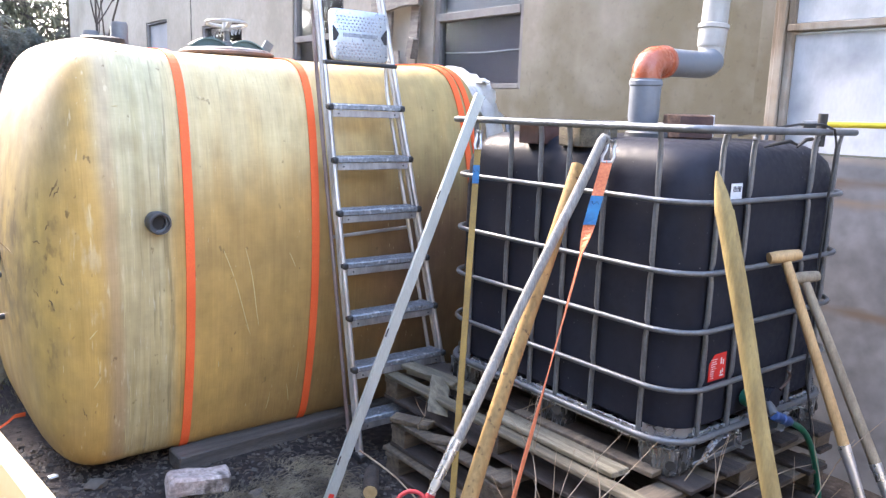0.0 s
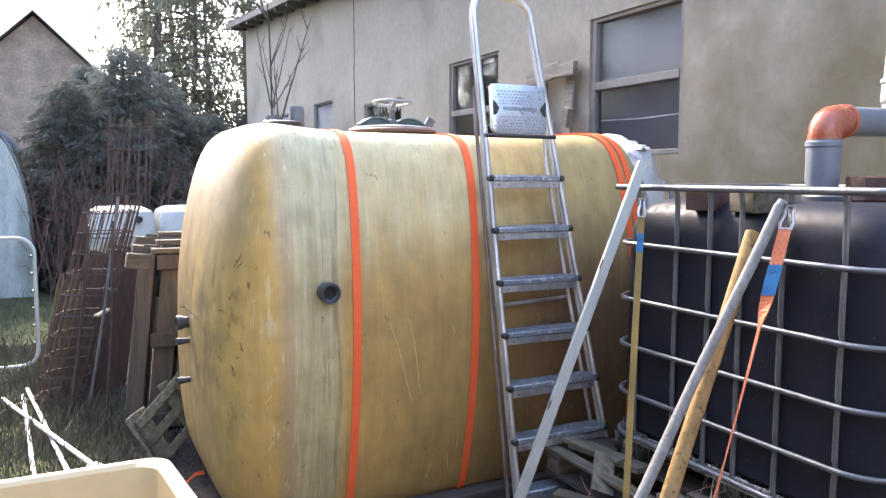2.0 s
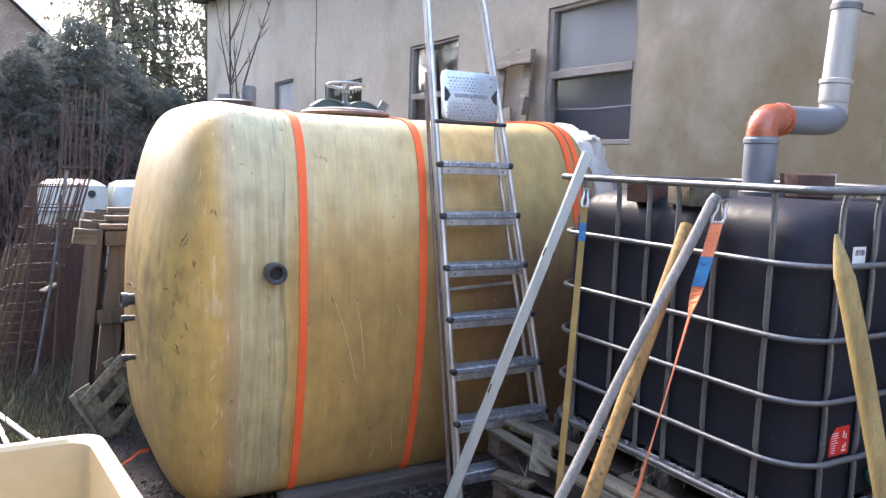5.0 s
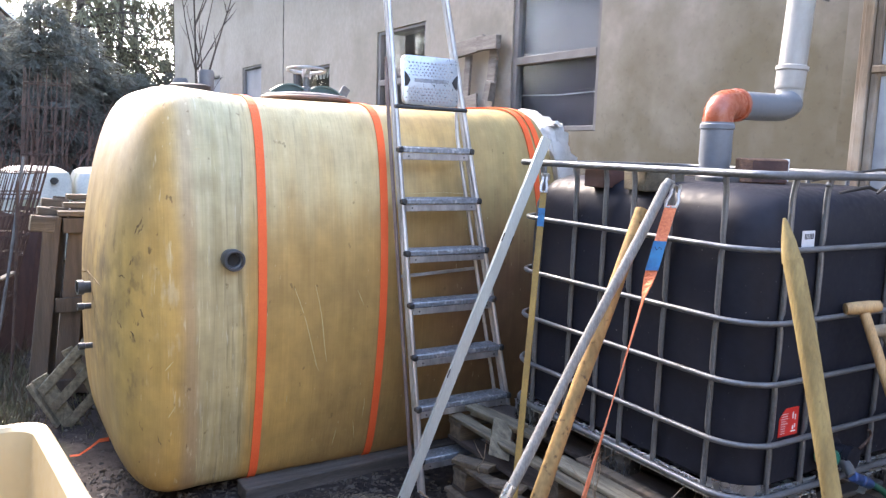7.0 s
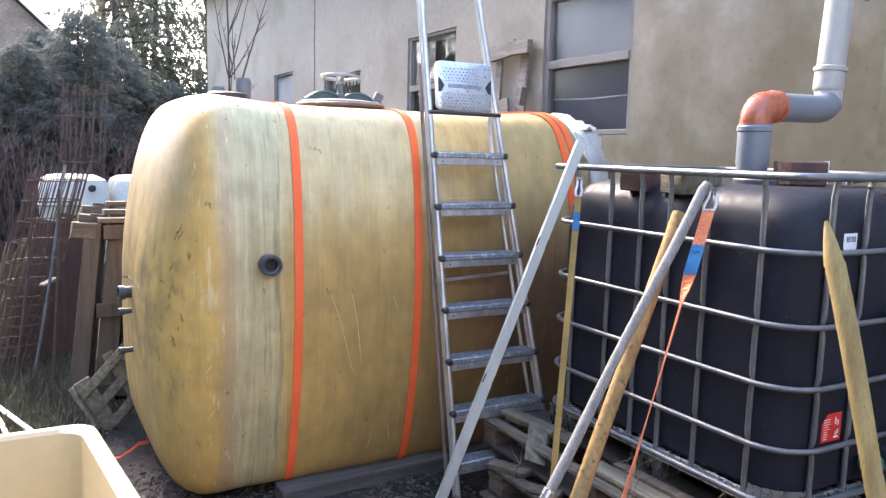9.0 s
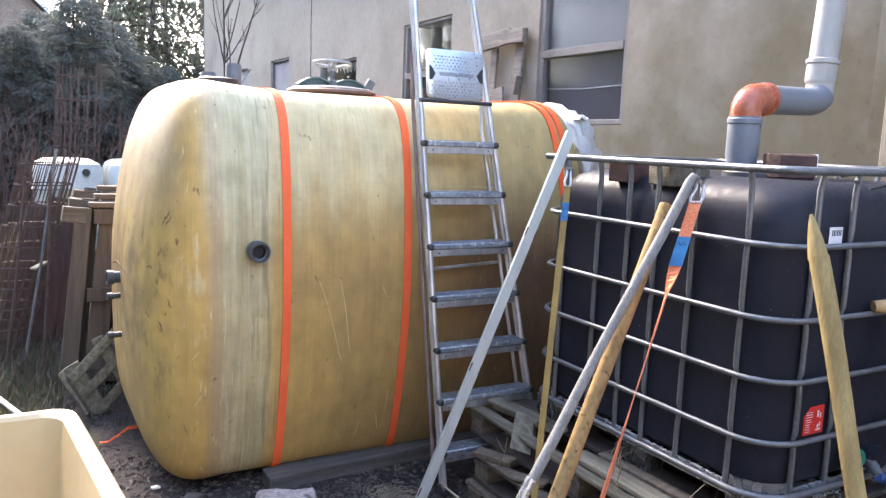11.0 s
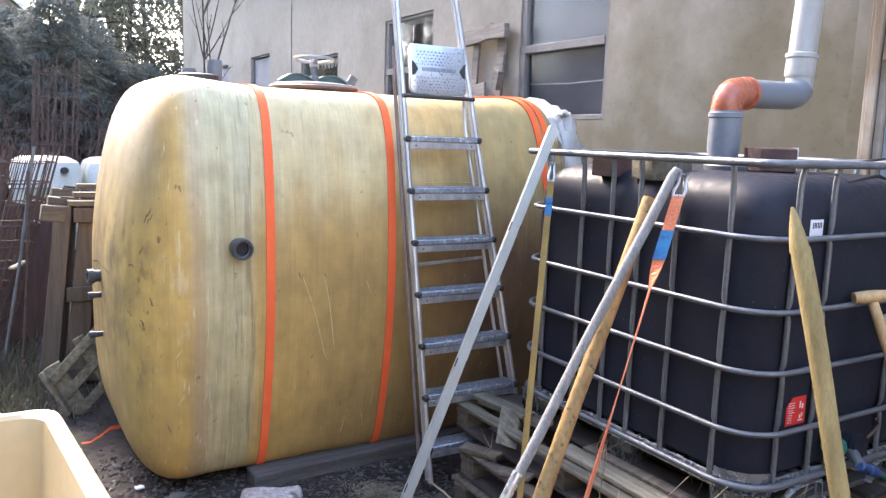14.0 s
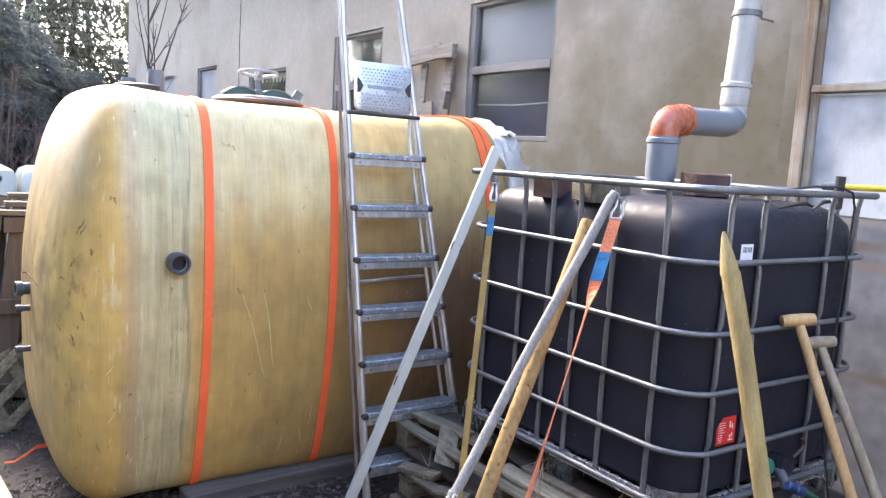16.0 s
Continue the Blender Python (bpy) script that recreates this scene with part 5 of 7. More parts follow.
    bar(bm, (a.x, a.y + 0.09, 0.965), (b.x, b.y + 0.09, 0.985), 0.015, 0.014, 0.003)
    part("rear_brace", bm, M["alu"], lad, "thin rear brace")
    for p in (LF, RF):
        bm = bmesh.new()
        box(bm, (p.x - 0.018, p.y - 0.020, 0.0), (p.x + 0.018, p.y + 0.05, 0.035), 0.005)
        part("foot", bm, M["rubber"], lad, "dark plastic foot")
    return lad


M["alu_plate"] = material("chequered_aluminium", (0.52, 0.57, 0.61), 0.36, 0.72, (0.42, 0.465, 0.51), 10, fine=80, bump=0.08)
M["leg_worn"] = material("worn_leg", (0.24, 0.185, 0.175), 0.55, 0.4, (0.17, 0.12, 0.115), 9, (4, 4, 0.6), 60, 0.3, 0.1)
build_ladder()


# ---- leaning bars, poles and straps ----
def build_level():
    """A box-section aluminium straightedge with end caps and slots."""
    p0, p1 = Vector((-0.70, 1.03, 0.0)), Vector((-0.028, 1.0, 1.595))
    lev = thing("straightedge", p0, "long silver aluminium straightedge leaning on the cage", "straightedge")
    up = Vector((-0.30, -1, 0))
    bm = bmesh.new()
    bar(bm, p0, p1, 0.040, 0.022, 0.002, up=up)
    part("profile", bm, M["alu_satin"], lev)
    m = beam_matrix(p0, p1, up)
    L = (p1 - p0).length
    for t in (0.12, 0.42, 0.75):
        bm = bmesh.new()
        box(bm, (0.0175, 0.004, t * L - 0.018), (0.0206, 0.0116, t * L + 0.018), 0, m)
        box(bm, (-0.0206, 0.004, t * L - 0.018), (-0.0175, 0.0116, t * L + 0.018), 0, m)
        part("slot", bm, M["rubber"], lev, "dark slot", smooth=False)
    bm = bmesh.new()
    box(bm, (-0.010, 0.0105, 0.052), (0.010, 0.0125, 0.080), 0, m)
    box(bm, (-0.010, -0.0125, 0.052), (0.010, -0.0105, 0.080), 0, m)
    part("sticker", bm, M["red_label"], lev, "small red sticker", smooth=False)


M["alu_satin"] = material("satin_aluminium", (0.405, 0.435, 0.405), 0.48, 0.2, (0.34, 0.368, 0.343), 6, (3, 3, 0.3), 120, 0.12, 0.04)
build_level()


def pole(bm, p0, p1, r0, r1, bend=0.01, seg=12, tip=None):
    """A slightly crooked round pole; tip: length of a pencil point at p1."""
    p0, p1 = Vector(p0), Vector(p1)
    L = (p1 - p0).length
    pts, rs = [], []
    n = 14
    side = (p1 - p0).orthogonal().normalized()
    for i in range(n + 1):
        t = i / n
        end = 1 - (tip / L if tip else 0)
        t *= end
        pts.append(p0 + (p1 - p0) * t + side * bend * math.sin(t * 5) + side.cross((p1 - p0).normalized()) * bend * 0.7 * math.sin(t * 8 + 1))
        rs.append((r0 + (r1 - r0) * t) * (1 + 0.04 * math.sin(9 * t)))
    if tip:
        pts += [pts[-1] + (p1 - p0) * (tip / L) * 0.55, p1]
        rs += [r1 * 0.62, r1 * 0.16]
    sweep(bm, pts, rs, seg)


# grey pole with a bright steel sleeve
P0, P1 = Vector((-0.905, 0.386, 0.0)), Vector((-0.046, 0.348, 1.445))
tool = thing("long_handled_pole", P0, "grey weathered pole with a steel socket leaning on the cage", "pole")
bm = bmesh.new()
pole(bm, P0 + (P1 - P0) * 0.34, P1, 0.0165, 0.016, 0.004)
part("shaft", bm, M["wood_grey"], tool)
bm = bmesh.new()
FD, FL = (P1 - P0).normalized(), Vector((-0.614, 0.689, 0.386))
FJ = P0 + (P1 - P0) * 0.232
sweep(bm, [FJ, FJ + FD * 0.05, FJ + FD * 0.17, FJ + FD * 0.215], [0.0115, 0.015, 0.0175, 0.0182], 16)
part("socket", bm, M["galv_bright"], tool, "bright steel socket")
bm = bmesh.new()
sweep(bm, [FJ - FD * 0.012, FJ + FD * 0.03], [0.015, 0.0155], 12)
head = part("fork_head", bm, M["red_plastic"], tool, "red painted fork head")
for off, rise in ((0.088, 0.020), (0.032, 0.008), (-0.032, 0.008), (-0.088, 0.020)):
    bm = bmesh.new()
    shoulder = FJ + FL * off * 0.75 + FD * rise
    tip = FJ + FL * off - FD * 0.375
    sweep(bm, [FJ] + arc(FJ + FL * off * 0.3 + FD * rise * 0.8, shoulder + FL * off * 0.25, FJ + FL * off - FD * 0.06, 6) + [FJ + FL * off - FD * 0.20 - Vector((0, 0.008, 0)), tip], [0.0068] * 8 + [0.0055, 0.0025], 8)
    part("tine", bm, M["red_plastic"], head)
bm = bmesh.new()
sweep(bm, [P1 - (P1 - P0) * 0.004, P1 + Vector((0.012, 0, 0.012)), P1 + Vector((0.03, -0.005, 0.008))], [0.0158, 0.0145, 0.008], 12)
part("end", bm, M["wood_grey"], tool, "rounded grey end")
# yellowish wooden pole behind it
bm = bmesh.new()
pole(bm, (-0.805, 0.240, 0.0), (-0.045, 0.448, 1.355), 0.0275, 0.0225, 0.005)
single("wooden_pole", bm, M["wood_pale"], "yellowish debarked wooden pole leaning on the cage", "pole", (-0.805, 0.240, 0))
# pointed stake
stake = thing("pointed_stake", (-0.016, -0.493, 0), "yellowish pointed round fence stake leaning on the cage", "stake")
S0, S1 = Vector((-0.016, -0.493, 0.0)), Vector((0.018, -0.05, 1.375))
S2 = S0.lerp(S1, 0.915)
bm = bmesh.new()
pole(bm, S0, S2, 0.0275, 0.0275, 0.004)
part("shaft", bm, M["wood_stake"], stake)
bm = bmesh.new()
ax = (S1 - S2).normalized()
rings = []
for t, r in ((-0.06, 0.0290), (0.0, 0.0284), (0.45, 0.0205), (0.85, 0.010), (1.0, 0.004)):      # hewn to six flats
    c0 = S2 + (S1 - S2) * t
    uu = ax.orthogonal().normalized()
    rings.append([tuple(c0 + (uu * math.cos(k * math.tau / 10 + 0.4) + ax.cross(uu) * math.sin(k * math.tau / 10 + 0.4)) * r) for k in range(10)])
loft(bm, rings)
part("tip", bm, M["wood_stake"], stake, "hewn pointed tip")


def spade(foot, top, mat, label, neck):
    """A garden spade standing on its blade, with a T-shaped grip."""
    foot, top = Vector(foot), Vector(top)
    d = (top - foot).normalized()
    sp = thing("spade", foot, label, "spade", "spades leaning on the container")
    side = d.cross(Vector((0.5, -1, 0))).normalized()
    bm = bmesh.new()
    sweep(bm, [foot + d * (neck - 0.02), foot + d * 0.8, top - d * 0.02], [0.0185, 0.0175, 0.0165], 12)
    part("shaft", bm, mat, sp)
    bm = bmesh.new()
    grip = Vector((0.84, -0.50, 0.12)).normalized()
    sweep(bm, [top - grip * 0.058, top - grip * 0.056, top - grip * 0.02, top + grip * 0.02, top + grip * 0.056, top + grip * 0.058], [0.012, 0.019, 0.0215, 0.0215, 0.018, 0.012], 14)
    part("grip", bm, mat, sp, "turned T-shaped wooden grip")
    bm = bmesh.new()
    sweep(bm, [foot + d * 0.28, foot + d * (neck * 0.5 + 0.12), foot + d * neck], [0.011, 0.016, 0.0198], 12)
    part("socket", bm, M["socket"], sp, "bright steel socket")
    bm = bmesh.new()
    nn = d.cross(side)
    rows = []
    for t, w in ((0.0, 0.03), (0.03, 0.075), (0.10, 0.085), (0.27, 0.09), (0.29, 0.088)):
        rows.append([bm.verts.new(foot + d * t + side * w * u + nn * (0.012 * u * u + o)) for o in (0.0, 0.003) for u in (-1, -0.5, 0, 0.5, 1)])
    for a, b in zip(rows, rows[1:]):
        for i in range(4):
            bm.faces.new((a[i], a[i + 1], b[i + 1], b[i]))
            bm.faces.new((a[i + 5], b[i + 5], b[i + 6], a[i + 6]))
        bm.faces.new((a[0], b[0], b[5], a[5]))
        bm.faces.new((a[4], a[9], b[9], b[4]))
    bm.faces.new(rows[0][:5] + rows[0][5:][::-1])
    bm.faces.new(rows[-1][:5][::-1] + rows[-1][5:])
    part("blade", bm, M["grey_metal"], sp, "steel blade")


spade((0.50, -0.53, 0.0), (0.475, -0.045, 1.075), M["wood_handle"], "spade with a warm brown wooden shaft and T grip", 0.535)
spade((0.595, -0.60, 0.0), (0.622, -0.045, 0.985), M["shaft_grey"], "spade with a greyed wooden shaft and T grip", 0.475)


def hook_strap(name, hook, foot, mat, label, w, tag_at, twist, thin, bends=(0.0, 0.52, 0.60, 1.0)):
    """A webbing strap with a wire hook on the cage, a blue tag and a twisted run down to the ground."""
    hook, foot = Vector(hook), Vector(foot)
    st = thing(name, foot, label, "strap")
    d = (foot - hook).normalized()
    side0 = Vector((0.70, -0.72, 0)).normalized()
    n = 60
    pts, sides = [], []
    for i in range(n + 1):
        t = i / n
        p = hook + d * 0.055 + (foot - hook - d * 0.055) * t
        pts.append(p)
        a = twist * float(np.interp(t, thin, bends))
        nn = d.cross(side0).normalized()
        sides.append(side0 * math.cos(a) + nn * math.sin(a))
    bm = bmesh.new()
    ribbon(bm, pts, sides, w, 0.004)
    part("webbing", bm, mat, st, smooth=False)
    bm = bmesh.new()
    nn = d.cross(side0).normalized()
    for s in (-1, 1):
        q = hook + d * 0.06
        ps = [q + side0 * s * 0.002, q + side0 * s * w * 0.42, q + side0 * s * w * 0.50 - d * 0.02, q + side0 * s * w * 0.30 - d * 0.045, q + side0 * s * w * 0.34 - d * 0.065,
              hook - d * 0.012 + side0 * s * 0.010 + nn * 0.01, hook + side0 * s * 0.006 + Vector((0.02, 0.01, 0.012)), hook + Vector((0.03, 0.015, -0.01))]
        sweep(bm, ps, 0.0056, 7)
    part("hook", bm, M["alu"], st, "bent wire hook")
    a, b = tag_at
    bm = bmesh.new()
    ribbon(bm, [pts[int(t * n)] + nn * 0.0 for t in np.linspace(a, b, 6)], [sides[int(t * n)] for t in np.linspace(a, b, 6)], w * 1.06, 0.009)
    tag = part("tag", bm, M["blue_tag"], st, "blue sewn tag", smooth=False)
    c, s0 = pts[int((a + (b - a) * 0.35) * n)], sides[int(a * n)]
    face = d.cross(s0).normalized()
    for dy in (-1, 1):
        bm = bmesh.new()
        cc = c + face * 0.0052 * dy
        sweep(bm, [cc - s0 * 0.012 - d * 0.006, cc - s0 * 0.004 + d * 0.006, cc + s0 * 0.004 - d * 0.005, cc + s0 * 0.012 + d * 0.004], 0.0012, 4)
        part("print_bar", bm, M["ink"], tag, "dark printed bar")
    return st


hook_strap("ratchet_strap", (-0.022, 0.325, 1.432), (-0.62, 0.205, 0.0), M["orange_faded"], "faded orange strap hooked on the cage and pulled to the ground", 0.038, (0.085, 0.155), 2.5, (0.14, 0.215, 0.46, 0.62), (0.0, 0.57, 0.62, 0.73))
hook_strap("ratchet_strap", (-0.022, 1.005, 1.438), (-0.44, 0.585, 0.0), M["yellow_web"], "yellow webbing strap hooked on the cage corner", 0.025, (0.055, 0.115), 0.5, (0.15, 0.3, 0.6, 0.9))


# ---- drain pipes over the container ----
def socket_pipe(bm, p0, p1, r, flare=0.15):
    """A drain pipe with a bead and socket at p1."""
    p0, p1 = Vector(p0), Vector(p1)
    d = (p1 - p0).normalized()
    L = (p1 - p0).length
    prof = [(r, 0), (r, L - flare - 0.02), (r * 1.07, L - flare), (r * 1.07, L - 0.03), (r * 1.15, L - 0.026), (r * 1.15, L - 0.010), (r * 1.07, L - 0.006), (r * 1.07, L), (r, L), (r, L - 0.02)]
    spin(bm, prof, p0, d, 32)


def build_pipes():
    run = thing("drain_pipe", (0.53, 0.635, 1.46), "grey, white and orange drain pipes rising from the container lid", "pipe")
    c = Vector((0.53, 0.635, 0))
    R = 0.0575
    bm = bmesh.new()
    socket_pipe(bm, c + Vector((0, 0, 1.465)), c + Vector((0, 0, 1.68)), R)
    stub = part("riser", bm, M["pvc_grey"], run, "grey riser with socket")
    for dz in (0.0, 0.018):
        bm = bmesh.new()
        spin(bm, [(0.004, 0), (0.004, 0.002), (0, 0.002)], c + Vector((-0.042, -0.0395, 1.535 + dz)), (-1, -0.95, 0), 8)
        part("mark", bm, M["ink"], stub, "small dark dot")
    E1 = c + Vector((0, 0, 1.742))
    A, B = Vector((0.62, 0.645, 1.752)), Vector((1.03, 0.70, 1.765))
    bm = bmesh.new()
    pts = [c + Vector((0, 0, 1.665))] + arc(c + Vector((0, 0, 1.688)), E1 + Vector((0.0, 0, 0.02)), A, 12) + [A + (B - A) * 0.08]
    sweep(bm, pts, [R * 1.02] * len(pts), 32)
    part("elbow", bm, M["pvc_orange"], run, "glossy orange elbow")
    bm = bmesh.new()
    d = (B - A).normalized()
    spin(bm, [(R * 1.03, 0), (R * 1.15, 0.004), (R * 1.15, 0.022), (R * 1.03, 0.026)], A + d * 0.015, d, 32)
    part("elbow_bead", bm, M["pvc_orange"], run, "orange socket bead")
    bm = bmesh.new()
    tail = arc(B - d * 0.06, B + d * 0.0, B + d * 0.034 + Vector((0, 0, 0.026)), 8)
    sweep(bm, [A + d * 0.02] + tail, [R] + [R * (1 + 0.05 * k / (len(tail) - 1)) for k in range(len(tail))], 32)
    part("cross_pipe", bm, M["pvc_grey"], run, "grey horizontal pipe")
    C, D = Vector((1.075, 0.715, 1.875)), Vector((1.10, 0.708, 2.335))
    bm = bmesh.new()
    sweep(bm, arc(B + d * 0.024 + Vector((0, 0, 0.018)), C - Vector((-0.006, 0, 0.085)), C, 12), R * 0.99, 32)
    part("elbow", bm, M["pvc_white"], run, "dusty white elbow")
    u = (D - C).normalized()
    bm = bmesh.new()
    spin(bm, [(R * 1.0, -0.03), (R * 1.05, -0.025), (R * 1.07, -0.015), (R * 1.07, 0.05), (R * 1.18, 0.054), (R * 1.18, 0.070), (R * 1.06, 0.074), (R, 0.075)], C, u, 32)
    part("socket", bm, M["pvc_white"], run, "dusty white socket")
    bm = bmesh.new()
    sweep(bm, [C + u * 0.06, D], R, 32)
    part("downpipe", bm, M["pvc_white"], run, "dusty white downpipe")
    q = D - u * 0.085
    bm = bmesh.new()
    spin(bm, [(R * 1.01, -0.013), (R * 1.10, -0.012), (R * 1.10, 0.012), (R * 1.01, 0.013)], q, u, 32)
    clamp = part("clamp", bm, M["grey_metal"], run, "grey pipe clamp")
    bm = bmesh.new()
    bar(bm, q + Vector((0.055, 0, 0)), (WX + 0.01, q.y + 0.01, q.z), 0.007, 0.007)
    part("clamp_rod", bm, M["galv"], clamp)
    bm = bmesh.new()
    bar(bm, q + Vector((-0.02, 0.066, 0)), q + Vector((0.02, 0.066, 0)), 0.012, 0.02, 0.003)
    part("clamp_ear", bm, M["grey_metal"], clamp)
    F, G = Vector((1.10, 0.56, 2.455)), Vector((1.10, 0.10, 2.60))
    bm = bmesh.new()
    sweep(bm, arc(D - u * 0.01, D + Vector((0.0, 0.0, 0.075)), F, 12), R * 1.05, 32)
    part("bend", bm, M["pvc_dusty"], run, "grey bend")
    bm = bmesh.new()
    w = (G - F).normalized()
    spin(bm, [(R * 1.05, -0.01), (R * 1.17, -0.006), (R * 1.17, 0.012), (R * 1.02, 0.016), (R, 0.03), (R, (G - F).length), (R * 0.9, (G - F).length)], F, w, 32)
    part("upper_pipe", bm, M["pvc_dusty"], run, "grey sloping pipe")


build_pipes()


# ---- blocks and small things on the container ----
def wood_block(lo, hi, mat, label, rz=0.0):
    c = (Vector(lo) + Vector(hi)) / 2
    bm = bmesh.new()
    m = Matrix.Translation(c) @ pose(0, 0, 0, 0, 0, rz) @ Matrix.Translation(-c)
    box(bm, lo, hi, 0.004, m, 0.002)
    return single("wood_block", bm, mat, label, "wood block", (c.x, c.y, lo[2]), smooth=False)


wood_block((0.012, 0.70, 1.415), (0.17, 0.81, 1.497), M["maroon"], "maroon painted wood block on the container")
wood_block((0.020, 0.47, 1.415), (0.18, 0.61, 1.487), M["wood_pallet"], "bare weathered wood block on the container", -14)
M["offcut"] = material("reddish_offcut_wood", (0.24, 0.13, 0.08), 0.8, 0, (0.14, 0.075, 0.05), 12, (4, 1, 4), 40, 0.3, 0.3)
b3 = thing("timber_offcut", (0.60, 0.47, 1.452), "maroon painted timber offcut with bare ends on the container", "wood block")
TURN = Matrix.Translation((0.60, 0.47, 0)) @ pose(0, 0, 0, 0, 0, -42)
bm = bmesh.new()
box(bm, (-0.085, -0.05, 1.452), (0.085, 0.05, 1.545), 0.005, TURN, 0.003)
part("body", bm, M["offcut"], b3, "bare wooden offcut", smooth=False)
bm = bmesh.new()
box(bm, (-0.042, -0.0535, 1.456), (0.083, -0.0505, 1.536), 0, TURN)
part("paint", bm, M["maroon"], b3, "worn maroon paint", smooth=False)
bm = bmesh.new()
box(bm, (0.0855, -0.045, 1.46), (0.0885, 0.045, 1.545), 0, TURN)
part("end_coat", bm, M["paper"], b3, "pale painted end", smooth=False)

# black hose clip with a cable that hangs down to the ground
cab = thing("black_cable", (0.74, -0.03, 0), "thin black cable hanging over the cage rail to the ground", "cable")
bm = bmesh.new()
sweep(bm, [(0.725, 0.005, 1.445), (0.722, 0.0, 1.56)], 0.0165, 14)
part("plug", bm, M["rubber"], cab, "short black rubber plug")
bm = bmesh.new()
pts = [(0.42, 0.14, 1.475), (0.52, 0.09, 1.50), (0.62, 0.03, 1.520), (0.70, -0.012, 1.522), (0.755, -0.03, 1.505), (0.772, -0.034, 1.45), (0.765, -0.03, 1.27), (0.752, -0.03, 1.0), (0.746, -0.028, 0.8), (0.752, -0.034, 0.6), (0.80, -0.05, 0.4), (0.845, -0.06, 0.2), (0.87, -0.08, 0.02)]
sweep(bm, pts, 0.0045, 6)
part("wire", bm, M["rubber"], cab)
bm = bmesh.new()
for pts in ([(0.44, 0.05, 1.44), (0.50, 0.03, 1.455), (0.55, 0.02, 1.462), (0.60, 0.02, 1.45)], [(0.62, 0.03, 1.44), (0.66, 0.02, 1.468), (0.70, 0.02, 1.47)]):
    sweep(bm, pts, [0.004, 0.007, 0.007, 0.004][: len(pts)], 8)
part("clip", bm, M["rubber"], cab, "black clip")

rod = thing("yellow_rod", (0.86, 0.10, 1.51), "bright yellow plastic rod lying on the cage rail", "rod")
bm = bmesh.new()
sweep(bm, [(0.855, 0.09, 1.522), (1.285, -0.40, 1.530)], 0.011, 12)
part("shaft", bm, M["yellow_plastic"], rod)
bm = bmesh.new()
sweep(bm, [(0.825, 0.124, 1.521), (0.862, 0.082, 1.522)], [0.0135, 0.016], 12)
part("ferrule", bm, M["grey_metal"], rod, "grey ferrule")

# hose on the outlet
hose = thing("garden_hose", (0.86, -0.12, 0), "green garden hose with a blue coupling on the outlet valve", "hose")
bm = bmesh.new()
k0, k1 = Vector((0.43, -0.095, 0.528)), Vector((0.545, -0.10, 0.478))
kd = (k1 - k0).normalized()
spin(bm, [(0.014, 0), (0.018, 0.004), (0.018, 0.042), (0.0145, 0.047), (0.0145, 0.056), (0.0185, 0.06), (0.0185, 0.10), (0.014, 0.118), (0, 0.12)], k0, kd, 18)
part("coupling", bm, M["blue_plastic"], hose, "bright blue coupling")
bm = bmesh.new()
sweep(bm, [(0.48, -0.03, 0.545), (0.455, -0.065, 0.54), k0 + kd * 0.006], [0.02, 0.018, 0.016], 14)
part("adapter", bm, M["grey_metal"], hose, "metal adapter")
bm = bmesh.new()
pts = [k1 + kd * t for t in (-0.004, 0.02)] + arc((0.57, -0.10, 0.466), (0.72, -0.10, 0.40), (0.80, -0.10, 0.19), 10) + [(0.835, -0.105, 0.06), (0.86, -0.13, 0.012), (0.92, -0.3, 0.012)]
sweep(bm, pts, 0.0115, 10)
part("hose", bm, M["green_hose"], hose)


# ---- pallets under the container ----
def build_pallet(x0, x1, y0, y1, z0, h, label, seed):
    """A pallet with boards along y on bearers along x, on blocks and bottom boards."""
    rnd = random.Random(seed)
    p = thing("pallet", ((x0 + x1) / 2, (y0 + y1) / 2, z0), label, "pallet", "pallets under the container")
    t = 0.020
    n = 6
    w = (x1 - x0) / n
    for k in range(n):
        bm = bmesh.new()
        xa = x0 + k * w + rnd.uniform(0.004, 0.012)
        gap = rnd.uniform(0.07, 0.10) if k else 0.145
        dy0, dy1 = rnd.uniform(-0.025, 0.01), rnd.uniform(-0.02, 0.02)
        if k == 0 and z0 < 0.2:       # on the lower pallets this board starts further back, leaving a dark gap
            dy0 += 0.55
        box(bm, (xa, y0 + dy0, z0 + h - t), (xa + w - gap, y1 + dy1, z0 + h - 0.001), 0.003, None, 0.003)
        # inner boards carry the shade below the container in their colour
        part("deck_board", bm, M["wood_pallet" if k == 0 and z0 > 0.2 else "wood_pallet_x" if k == 0 else "wood_shaded"], p, smooth=False)
    for yb in (y0 + 0.01, (y0 + y1) / 2 - 0.05, y1 - 0.11):
        bm = bmesh.new()
        box(bm, (x0 + 0.006, yb, z0 + h - 2 * t - 0.001), (x1 - 0.006, yb + 0.10, z0 + h - t - 0.001), 0.003, None, 0.002)
        part("bearer", bm, M["wood_pallet_x"], p, smooth=False)
        for xb in (x0 + 0.01, (x0 + x1) / 2 - 0.05, x1 - 0.12):
            bm = bmesh.new()
            box(bm, (xb, yb + 0.004, z0 + t), (xb + 0.11, yb + 0.096, z0 + h - 2 * t - 0.002), 0.003, None, 0.003)
            part("block", bm, M["wood_pallet_x"], p, smooth=False)
    for xb in (x0 + 0.01, (x0 + x1) / 2 - 0.05, x1 - 0.11):
        bm = bmesh.new()
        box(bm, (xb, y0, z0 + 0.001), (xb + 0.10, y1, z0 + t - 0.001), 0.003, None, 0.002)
        part("bottom_board", bm, M["wood_shaded"], p, smooth=False)
    return p


